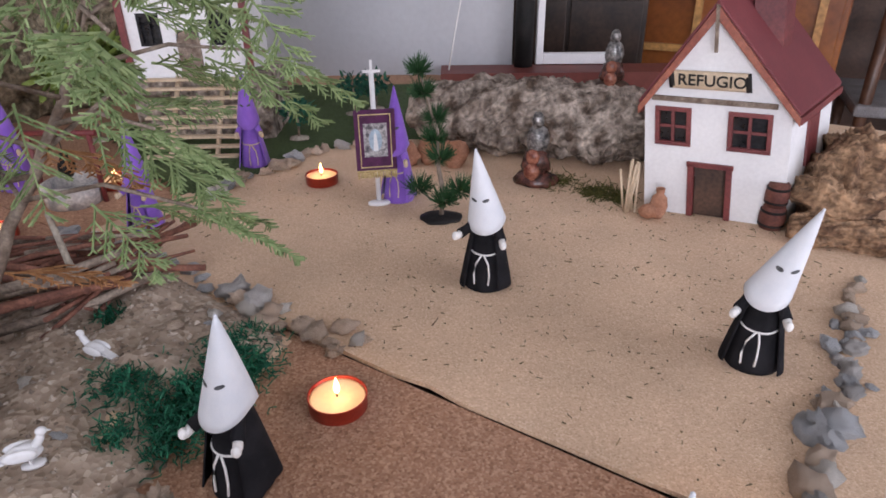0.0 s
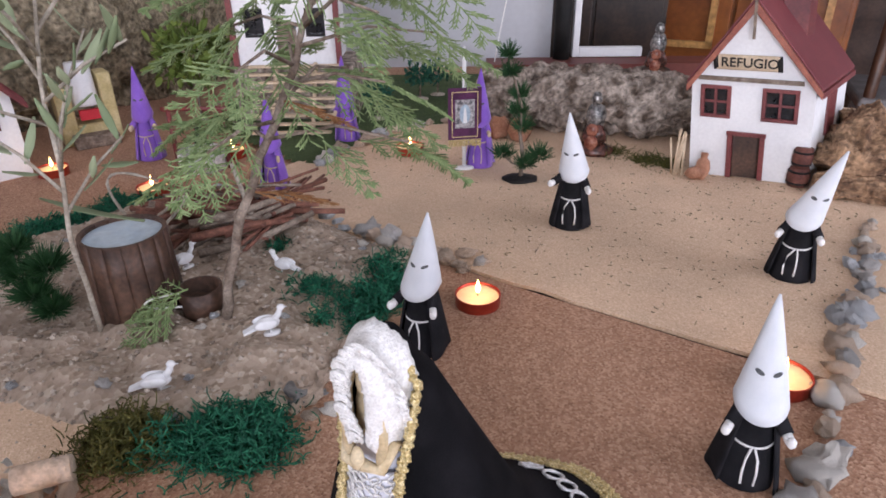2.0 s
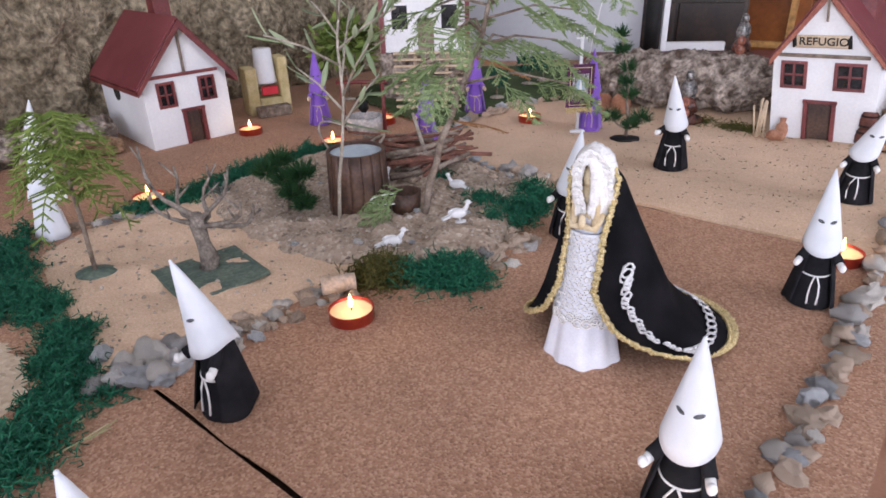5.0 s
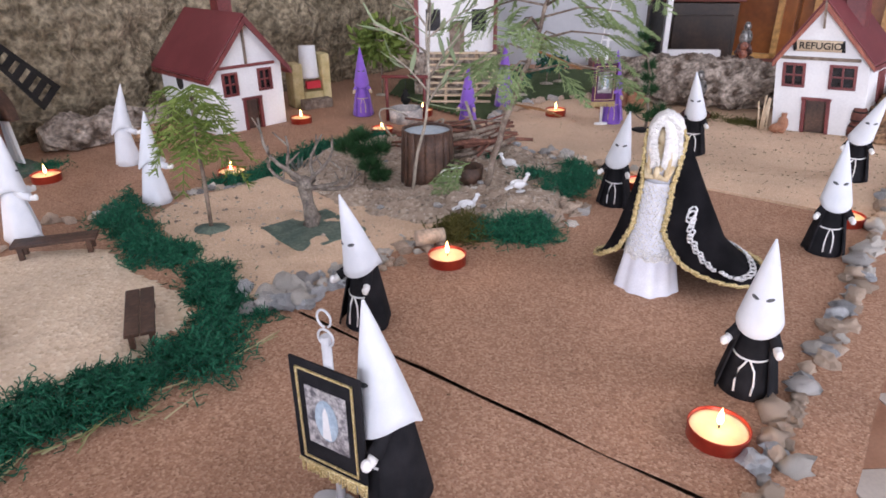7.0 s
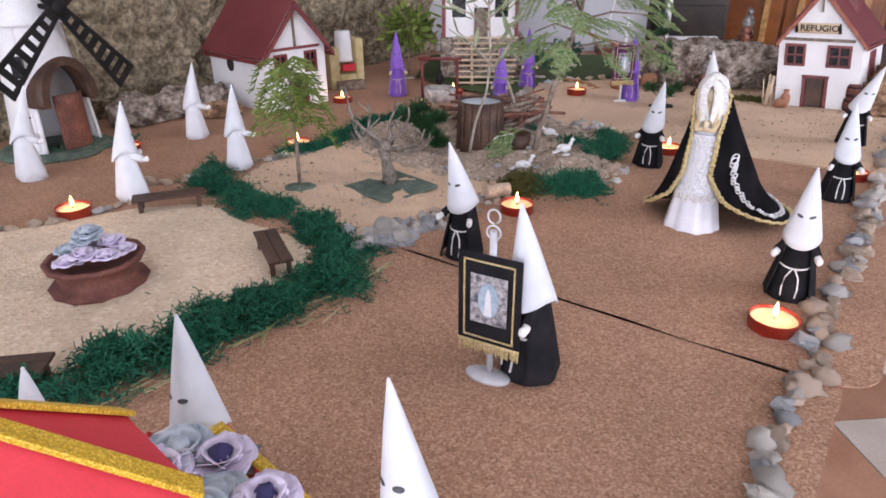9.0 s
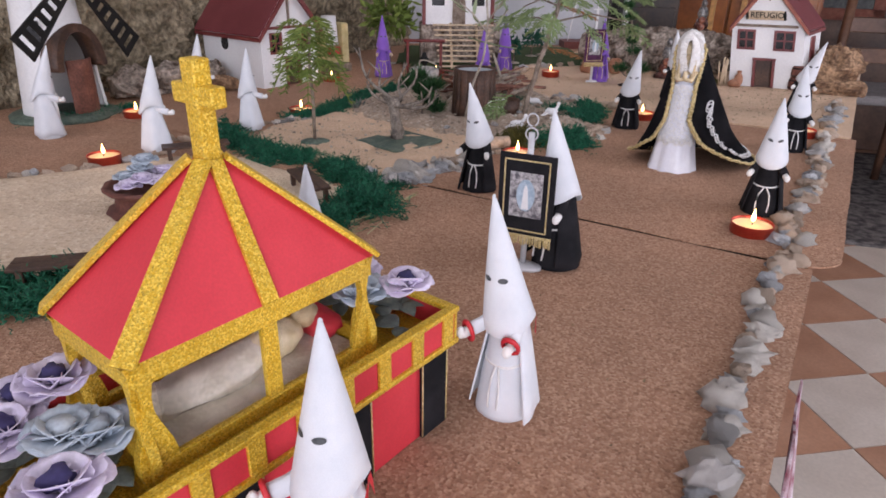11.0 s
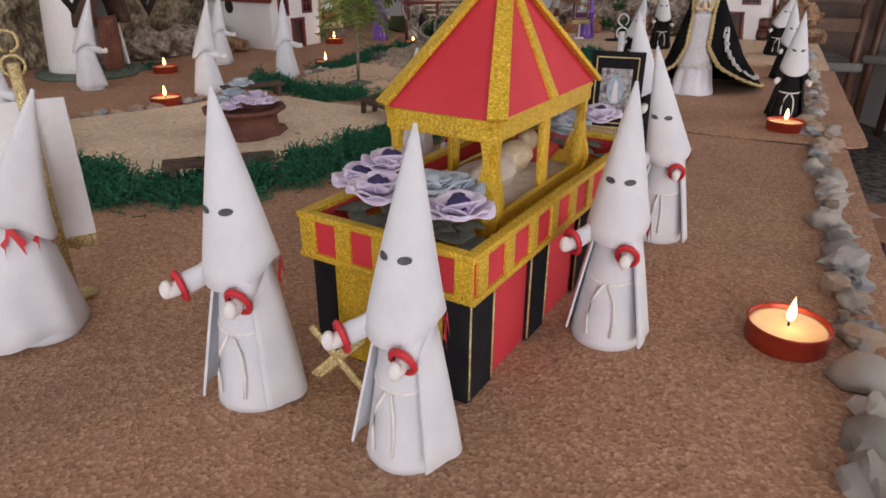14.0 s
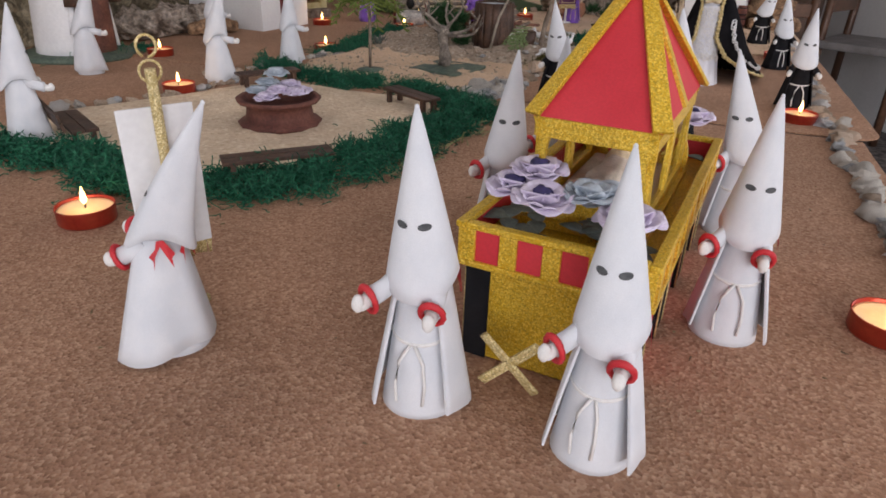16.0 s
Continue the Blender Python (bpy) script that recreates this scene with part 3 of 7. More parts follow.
bx(bm, -0.015, 0.435, -0.015, 0.41, 0.861, 0.885)
part("top", bm, DULL_RED, side, bevel=0.004)
for k in range(2):
    bm = BM()
    bx(bm, 0.015 + k * 0.2, 0.205 + k * 0.2, -0.012, 0, 0.1, 0.82)
    part("door", bm, OPENING_DARK, side, bevel=0.003)

# ---------------------------------------------------------------- hooded figurines, each one plain mesh
def hooded(x, y, face, kind_of, height=0.125, z=0.0, seed=0, label="", arm=(0.5, 0.5), flare=0.0, top=(0.0, 0.0)):
    """A felt figurine at x, y that faces the plan angle face (degrees), its hood tip set off by top in plan; kind_of: black, white, plain or purple."""
    bm = BM()
    R = random.Random(seed)
    # robe
    lathe(bm, [(0.0212, 0), (0.0208, 0.003), (0.017, 0.024), (0.0125, 0.05), (0.009, 0.07)], 28, None, 1, 0.03, seed)
    # cape, open in front
    spread = radians(R.uniform(38, 52))

    def cape(u, v):
        a = spread + u * (2 * math.pi - 2 * spread)
        r = 0.0118 + 0.0128 * (1 - v) ** 0.9 + 0.0012 * math.sin(a * 5 + seed) * (1 - v)
        edge = max(0.0, 1 - min(u, 1 - u) * 9)
        r += 0.003 * edge * (1 - v) + flare * (1 - v) * max(0.0, math.cos(a - 0.9)) ** 2
        return (r * math.sin(a), -r * math.cos(a), 0.0045 + 0.002 * math.sin(a * 3 + seed) * (1 - v) + 0.06 * v)

    sheet(bm, cape, 36, 7, 1, 0.0012)
    # hood
    tall = height / 0.125
    slim = (0.9 if kind_of == "black" else 0.8) * tall
    q = radians(face + 90)
    tip = Vector(((top[0] * math.cos(q) + top[1] * math.sin(q)) / slim, (top[1] * math.cos(q) - top[0] * math.sin(q)) / slim, 0.125))

    def low(a):
        c = math.cos(a)
        return 0.0625 - 0.0085 * max(0, c) ** 1.3 - 0.011 * max(0, -c) ** 4

    def hood_at(a, zz, grow=0.0):
        zb = low(a)
        t = (zz - zb) / (tip.z - zb)
        r = 0.0168 * max(0.0, 1 - t) ** 0.93 * (tip.z - zb) / (tip.z - 0.0625) + 0.0009
        cx, cy = tip.x * max(t, 0) , tip.y * max(t, 0) ** 1.2
        return Vector((cx + (r + grow) * math.sin(a), cy - (r + grow) * math.cos(a), zz))

    sheet(bm, lambda u, v: hood_at(2 * math.pi * u, low(2 * math.pi * u) + (tip.z - low(2 * math.pi * u)) * v), 36, 12, 0, 0.001, True)
    ball(bm, tip + Vector((0, 0, -0.0003)), (0.0012, 0.0012, 0.0012), 0, 8)
    # eye marks
    for s in (-1, 1):
        vs = []
        for k in range(10):
            a = 2 * math.pi * k / 10
            zz = 0.0835 + 0.0014 * math.sin(a) + (0.0002 if kind_of == "white" else 0.0007) * math.cos(a) * s
            vs.append(bm.verts.new(hood_at(s * 0.45 + 0.27 * math.cos(a), zz, 0.00035)))
        bm.faces.new(vs if s else vs[::-1]).material_index = 2
    # sleeves, cuffs and mitten ends
    for s, lift in ((-1, arm[0]), (1, arm[1])):
        a = Vector((s * 0.0105, -0.004, 0.0595))
        b = Vector((s * (0.0165 + 0.004 * lift), -0.0145 - 0.006 * lift, 0.048 + 0.006 * lift))
        if kind_of == "white" and s > 0:
            b = Vector((0.0105, -0.019, 0.0515))
        tube(bm, [a, a.lerp(b, 0.5) + Vector((0, 0, -0.001)), b], 0.0042, 10, 1, 1.1)
        d = (b - a).normalized()
        if kind_of == "white":
            side = d.cross(Vector((0, 0, 1))).normalized()
            up = side.cross(d)
            tube(bm, [b + d * 0.0004 + (side * math.cos(k) + up * math.sin(k)) * 0.0056 for k in np.linspace(0, 6.4, 16)], 0.0016, 6, 4)
        e = b + d * 0.0045 + Vector((0, -0.0008, 0.0004))
        tube(bm, [b - d * 0.001, b + d * 0.003, e, e + d * 0.0018 + Vector((0, 0, 0.0012))], 0.0033, 8, 3, 0.9)
        ball(bm, e + d * 0.0018 + Vector((0, 0, 0.0014)), (0.0032, 0.0034, 0.0038), 3, 10)
        tube(bm, [b + d * 0.0035, b + d * 0.0055 + Vector((-s * 0.0022, 0, 0.0022))], 0.0011, 6, 3, 0.8)
    # cord round the waist with two hanging ends
    tube(bm, [(0.0150 * math.sin(k), -0.0152 * math.cos(k), 0.0355 - 0.002 * math.cos(k)) for k in np.linspace(-1.3, 1.3, 14)], 0.0009, 6, 3)
    for s in (-1, 1):
        sway = R.uniform(0.6, 1.5)
        tube(bm, [(s * 0.0012, -0.0162, 0.0335), (s * 0.0045 * sway, -0.0178, 0.026), (s * 0.0055 * sway, -0.0192, 0.016), (s * 0.005 * sway, -0.0205, 0.0075)], 0.0009, 6, 3)
    if kind_of == "white":
        # ribbon with notched ends below the hood, behind the shoulder
        for aa in (1.95, 2.85):
            for k in (-1, 1):
                p = [(aa - 0.1, 0.062), (aa + 0.1, 0.062), (aa + k * 0.38, 0.0545), (aa + k * 0.26, 0.0525), (aa + k * 0.27, 0.048)][::k]
                vs = [bm.verts.new((0.0182 * math.sin(q) * (1 + (0.062 - h) * 6), -0.0182 * math.cos(q) * (1 + (0.062 - h) * 6), h)) for q, h in p]
                bm.faces.new(vs).material_index = 4
    robe = {"black": BLACK_FELT, "white": WHITE_FELT, "plain": WHITE_FELT, "purple": PURPLE_FELT}[kind_of]
    hood = PURPLE_FELT if kind_of == "purple" else WHITE_FELT
    cord = PALE_WOOD if kind_of == "purple" else CORD
    ob = part("hooded_figurine", bm, [hood, robe, EYE_INK, cord, RED_RIBBON], m=pose(x, y, z, 0, 0, face + 90) @ Matrix.Diagonal((slim, slim, tall, 1)))
    return tagged(ob, label or {"black": "felt figurine with tall white cone hood and black robe", "white": "all-white felt hooded figurine with red ribbon cuffs", "plain": "plain white felt hooded figurine seen standing", "purple": "purple felt hooded figurine with a cord belt"}[kind_of], "figurine", "felt hooded figurines")


# rows: place, facing, height, ground, the tip's offset
for i, (x, y, f, h, z, tx, ty) in enumerate((
        (0.082, 0.583, -105, 0.120, 0.004, -0.010, -0.009), (0.260, 0.474, -118, 0.114, 0.004, 0.021, -0.001),
        (-0.062, 0.370, -112, 0.115, 0, 0.006, -0.008), (0.129, 0.247, -108, 0.112, 0, 0.004, 0.014),
        (-0.026, 0.010, -118, 0.116, 0, -0.002, -0.002), (-0.258, -0.109, -150, 0.127, 0, -0.010, 0.003), (-0.309, 0.077, -120, 0.116, 0, -0.013, -0.007))):
    hooded(x, y, f, "black", h, z, seed=i + 1, arm=(1.0 if i == 0 else 0.3, 0.2), top=(tx, ty))
for i, (x, y, f, h, tx, ty) in enumerate((
        (-0.434, -0.245, -118, 0.124, 0.0, 0.0), (-0.321, -0.298, -122, 0.121, -0.010, 0.014), (-0.400, -0.414, -124, 0.124, 0.0, 0.0),
        (-0.504, -0.482, -128, 0.122, 0.005, 0.013), (-0.566, -0.438, -118, 0.129, -0.003, 0.002), (-0.678, -0.376, 172, 0.122, 0.030, -0.018), (-0.485, -0.287, -112, 0.122, 0.004, 0.002))):
    hooded(x, y, f, "white", h, 0.0, seed=i + 21, arm=(1.0, 0.35), flare=0.012 if i == 5 else 0.003, top=(tx, ty))
for i, (x, y, f, h, tx, ty) in enumerate((
        (-0.743, 0.488, 48, 0.115, 0.006, 0.010), (-0.622, 0.338, 42, 0.114, 0.003, 0.002), (-0.712, 0.219, 38, 0.120, 0.014, -0.010),
        (-0.883, 0.287, 42, 0.120, 0.018, 0.003), (-0.852, -0.03, 34, 0.120, 0.006, 0.0))):
    hooded(x, y, f, "plain", h, 0, seed=i + 41, arm=(0.9, 0.9), top=(tx, ty))
for i, (x, y, f, h, z) in enumerate(((-0.006, 0.768, -105, 0.123, 0.004), (-0.195, 0.873, -80, 0.12, 0.004), (-0.256, 0.697, -100, 0.113, 0.0), (-0.460, 0.816, -75, 0.124, 0.0))):
    hooded(x, y, f, "purple", h, z, seed=i + 61, arm=(0.2, 0.2))


# ---------------------------------------------------------------- mantled lady, one plain mesh
def mantled_lady(x, y):
    bm = BM()
    # skirt, squarish at the hem
    def wide(z):
        return 0.027 - 0.0148 * min(1.0, max(0.0, z / 0.1)) ** 0.9

    def skirt(u, v):
        a = 2 * math.pi * u
        r = wide(0.1 * v) + (0.0016 * math.sin(4 * a + 0.8) + 0.0012 * math.sin(9 * a)) * (1 - v)
        return (r * math.cos(a), 0.86 * r * math.sin(a), 0.001 + 0.1 * v + 0.0015 * math.sin(3 * a) * (1 - v))
    sheet(bm, skirt, 48, 8, 0, 0, True)
    lathe(bm, [(0.0122, 0.1), (0.0105, 0.118), (0.0085, 0.132), (0.0055, 0.137)], 20, None, 0, squash=0.75)
    # lace front: fine loops thrown over a thin ground, scalloped at the hem
    def lace(u, v):
        a = -math.pi / 2 + (u - 0.5) * 2.3
        z = 0.045 + 0.062 * v - (0.005 * abs(math.sin(u * 15)) * (1 - v))
        r = wide(z) + 0.0016 + 0.0008 * noise.noise((u * 22, v * 22, 1))
        return (r * math.cos(a), 0.86 * r * math.sin(a), z)
    sheet(bm, lace, 40, 22, 0, 0.0006)
    L = random.Random(12)
    for k in range(150):
        u, v = 0.03 + 0.94 * ((k * 0.618) % 1), 0.02 + 0.96 * (k / 150)
        c = Vector(lace(u, v))
        n = Vector((c.x, c.y, 0)).normalized()
        c += n * 0.0008
        t = Vector((-n.y, n.x, 0))
        r, sq, tw = L.uniform(0.0016, 0.0028), L.uniform(0.5, 1.0), L.uniform(0, 3)
        ring = [(math.cos(q) * r, math.sin(q) * r * sq) for q in np.linspace(0, 6.3, 9)]
        tube(bm, [c + t * (p * math.cos(tw) - w * math.sin(tw)) + Vector((0, 0, p * math.sin(tw) + w * math.cos(tw))) for p, w in ring], L.uniform(0.0003, 0.00055), 5, 1)
    for k in range(8):
        c = Vector(lace((k + 0.5) / 8, 0.0)) + Vector((0, -0.0012, -0.0012))
        t = Vector((-c.y, c.x, 0)).normalized()
        for rr in (0.0038, 0.0019):
            tube(bm, [c + (t * math.cos(q) + Vector((0, 0, 1)) * math.sin(q)) * rr for q in np.linspace(0, 6.3, 12)], 0.0007, 5, 1)
    # face, long hair and folded arms as plain forms
    ball(bm, (0, -0.0035, 0.1465), (0.006, 0.0065, 0.0088), 2, 14)
    ball(bm, (0, -0.0025, 0.127), (0.0085, 0.0062, 0.019), 2, 14, 0.25, 3)
    for s in (-1, 1):
        tube(bm, [(s * 0.006, -0.0075, 0.154), (s * 0.008, -0.009, 0.143), (s * 0.0075, -0.0105, 0.128), (s * 0.007, -0.0115, 0.112)], 0.0026, 8, 2, 0.9)
        tube(bm, [(s * 0.0105, -0.006, 0.122), (s * 0.0075, -0.013, 0.112), (s * 0.001, -0.0155, 0.1145)], 0.0026, 8, 2)
    ball(bm, (0, -0.0165, 0.118), (0.0026, 0.0026, 0.0058), 2, 10)
    # lace mantilla standing as an arch round the face
    def arch(q):
        """q from -1 to 1: from one shoulder over the head to the other."""
        t = abs(q)
        if t > 0.45:
            k = (t - 0.45) / 0.55
            return math.copysign(0.0148 + 0.001 * math.sin(k * 3) - 0.004 * k * k, q), 0.147 - 0.036 * k
        a = t / 0.45 * math.pi / 2
        return math.copysign(0.0148 * math.sin(a), q), 0.147 + 0.0205 * math.cos(a)

    def veil(u, v):
        x, z = arch(2 * u - 1)
        k = 1 - 0.8 * v
        b = 0.0014 * noise.noise((u * 30, v * 9, 4))
        return (x * k, 0.003 - 0.0165 * math.sin(v * 1.9) + b, 0.145 + (z - 0.145) * (1 - 0.42 * v) + b)

    sheet(bm, veil, 60, 8, 1, 0.0009)
    for i in range(120):
        u, v = (i * 0.618) % 1, 0.04 + 0.94 * ((i * 0.382) % 1)
        c = Vector(veil(u, v)) + Vector((0, -0.0009, 0.0003))
        r = L.uniform(0.0018, 0.0036)
        tube(bm, [c + Vector((math.cos(q), -0.3 * math.sin(q), math.sin(q) * L.uniform(0.85, 1))) * r for q in np.linspace(0, 6.3, 9)], 0.0008, 5, 1)
    # cape drawn in at the waist, its long train swept to one side
    VS = (0.0, 0.12, 0.34, 0.58, 0.74, 0.88, 1.0)
    LEFT_A, LEFT_R = (186, 190, 225, 232, 215, 180, 148), (0.002, 0.016, 0.0165, 0.022, 0.029, 0.045, 0.068)
    RIGHT_A, RIGHT_R = (0, -8, -42, -60, -38, -5, 22), (0.002, 0.017, 0.0165, 0.0225, 0.035, 0.063, 0.098)

    def cape(u, v):
        w = abs(u - 0.5) * 2
        side = (LEFT_A, LEFT_R) if u < 0.5 else (RIGHT_A, RIGHT_R)
        a_end = float(np.interp(v, VS, side[0]))
        re = float(np.interp(v, VS, side[1]))
        a = radians(66 + (a_end - 66) * w)
        dome = 0.0175 * min(1, v / 0.14) ** 0.5
        rb = dome + 0.085 * max(0, v - 0.1) + 0.037 * max(0, (v - 0.62) / 0.38) ** 1.5
        rb *= 1 - (0.42 * min(1.0, w * 1.6) if u < 0.5 else 0.0)
        r = rb + (re - rb) * w ** 2.6
        z = 0.165 * (1 - v) ** 1.12 + 0.003 + 0.006 * w ** 3 * v ** 4
        fold = 0.0018 * math.sin(a * 8 + 0.6) * v * (1 - w ** 4)
        return ((r + fold) * math.cos(a), 0.003 + (r + fold) * math.sin(a), z + 0.0015 * math.sin(a * 6 + 1) * v * (1 - v))

    sheet(bm, cape, 84, 48, 3, 0.0011)
    for u in (0.0, 1.0):
        for off in (0.0, 0.0022):
            tube(bm, [Vector(cape(abs(u - off * 5), v)) + Vector((0.0006 * math.sin(v * 160), -0.0008, 0.0006 + 0.0006 * math.cos(v * 160))) for v in np.linspace(0.07, 1, 150)], 0.0016, 5, 4, 1.0, 0.4)
    for v, r in ((1.0, 0.0022), (0.982, 0.0017), (0.962, 0.0014)):
        tube(bm, [Vector(cape(u, v)) + Vector((0, 0, 0.0012 + 0.0007 * math.sin(u * 260))) for u in np.linspace(0, 1, 260)], r, 5, 4, 1.0, 0.4)
    # silver loops inside the hem and a spray running up the side
    for k in range(13):
        u = 0.48 + 0.43 * k / 12
        c = Vector(cape(u, 0.86)) + Vector((0, 0, 0.0024))
        o = (Vector(cape(u, 0.93)) - Vector(cape(u, 0.85))).normalized()
        t = (Vector(cape(u + 0.01, 0.89)) - Vector(cape(u - 0.01, 0.89))).normalized()
        tube(bm, [c + o * 0.0078 * math.cos(q) + t * 0.0046 * math.sin(q) for q in np.linspace(0, 6.3, 14)], 0.0010, 5, 5, 1.0, 0.3)
    for k in range(22):
        v = 0.46 + 0.019 * k
        u = 0.885 + 0.0012 * k + 0.006 * math.sin(k * 2.1)
        c = Vector(cape(u, v))
        o = Vector((c.x, c.y, 0)).normalized() * 0.0016 + Vector((0, 0, 0.001))
        t = (Vector(cape(u, v + 0.02)) - c).normalized()
        w = (Vector(cape(u + 0.01, v)) - c).normalized()
        big = 1.7 if k < 2 else 0.95
        tube(bm, [c + o + t * 0.003 * big * math.cos(q) + w * 0.0024 * big * math.sin(q + 0.5) for q in np.linspace(0, 6.3, 10)], 0.0009, 5, 5, 1.0, 0.3)
    ob = part("mantled_lady_statuette", bm, [SKIRT, LACE, SKIN, VELVET, GOLD_BRAID, SILVER_BRAID], m=pose(x, y, 0, 0, 0, -26) @ Matrix.Diagonal((1, 1, 0.97, 1)))
    return tagged(ob, "statuette in white lace dress and gold-edged black velvet cape", "statuette")


mantled_lady(-0.066, 0.158)


# ---------------------------------------------------------------- tealights
def tealight(x, y, z=0.0, watts=0.014, turn=0.0):
    t = thing("tealight", pose(x, y, z, 0, 0, turn), "lit tealight candle in a red tin cup", "candle", "lit tealights")
    bm = BM()
    lathe(bm, [(0.0178, 0.0), (0.0186, 0.0012), (0.0188, 0.0106), (0.0192, 0.0114), (0.0187, 0.0118), (0.0181, 0.0111), (0.0179, 0.0045), (0.0, 0.0044)], 40)
    part("cup", bm, TIN_RED, t)
    bm = BM()
    lathe(bm, [(0.0, 0.0046), (0.0177, 0.0048), (0.0178, 0.0094), (0.0165, 0.0088), (0.012, 0.0085), (0.005, 0.0086), (0.0016, 0.0092), (0.0, 0.0093)], 32)
    part("wax", bm, WAX, t)
    bm = BM()
    tube(bm, [(0, 0, 0.0085), (0.0003, 0, 0.011), (0.0009, 0.0003, 0.0135)], 0.0006, 6)
    part("wick", bm, WICK, t)
    bm = BM()
    lathe(bm, [(0.0, 0.0118), (0.0015, 0.0132), (0.0022, 0.0155), (0.0018, 0.0185), (0.0009, 0.022), (0.0, 0.0252)], 14)
    part("flame", bm, FLAME, t).visible_shadow = False
    la = bpy.data.lights.new("flame_light", "POINT")
    la.energy, la.color, la.shadow_soft_size = watts, (1.0, 0.6, 0.28), 0.004
    lo = new("flame_light", la)
    lo.location = (x, y, z + 0.02)
    return t


CANDLES = [(-0.251, 0.193), (-0.061, -0.045), (-0.315, -0.433), (-0.019, 0.43), (-0.100, 0.816, 0.004), (-0.816, 0.408), (-0.754, 0.163), (-0.567, 0.438), (-0.56, 0.748), (-0.759, -0.218), (0.186, 0.324), (-0.347, 0.82), (-0.40, 0.68)]
for i, c in enumerate(CANDLES):
    tealight(*c, turn=i * 47.0)

# ---------------------------------------------------------------- small houses
def holed_wall(bm, W, z0, z1, holes, y0, y1, mi=0):
    """A wall of width W with rectangular holes (x0, x1, z0, z1) cut through it."""
    xs = sorted({0, W, *[h[0] for h in holes], *[h[1] for h in holes]})
    zs = sorted({z0, z1, *[h[2] for h in holes], *[h[3] for h in holes]})
    for xa, xb in zip(xs, xs[1:]):
        for za, zb in zip(zs, zs[1:]):
            if not any(h[0] <= xa and xb <= h[1] and h[2] <= za and zb <= h[3] for h in holes):
                bx(bm, xa, xb, y0, y1, za, zb, mi)
    bmesh.ops.remove_doubles(bm, verts=bm.verts, dist=1e-6)


def casement(parent, x0, x1, z0, z1, y, mat, cross=True, bar=0.0042):
    """A window frame with glazing bars in an opening, a dark pane behind."""
    bm = BM()
    for a in ((x0 - bar * 0.4, x1 + bar * 0.4, z0 - bar * 0.4, z0 + bar * 0.6), (x0 - bar * 0.4, x1 + bar * 0.4, z1 - bar * 0.6, z1 + bar * 0.4), (x0 - bar * 0.4, x0 + bar * 0.6, z0 + bar * 0.6, z1 - bar * 0.6), (x1 - bar * 0.6, x1 + bar * 0.4, z0 + bar * 0.6, z1 - bar * 0.6)):
        bx(bm, a[0], a[1], y - 0.0025, y + 0.002, a[2], a[3])
    w = part("window", bm, mat, parent, bevel=0.0004)
    if cross:
        bm = BM()
        xm, zm = (x0 + x1) / 2, (z0 + z1) / 2
        bx(bm, xm - 0.0014, xm + 0.0014, y - 0.0012, y + 0.0012, z0 + bar * 0.6, z1 - bar * 0.6)
        bx(bm, x0 + bar * 0.6, x1 - bar * 0.6, y - 0.0008, y + 0.0008, zm - 0.0014, zm + 0.0014)
        part("glazing_bar", bm, mat, w)
    bm = BM()
    bx(bm, x0, x1, y + 0.003, y + 0.004, z0, z1)
    part("pane", bm, DARKPANE, w)
    return w


DARKPANE = surface("dark_window_pane", (0.012, 0.012, 0.014), (0.03, 0.03, 0.033), 60, 0.15, 0.0, 300)


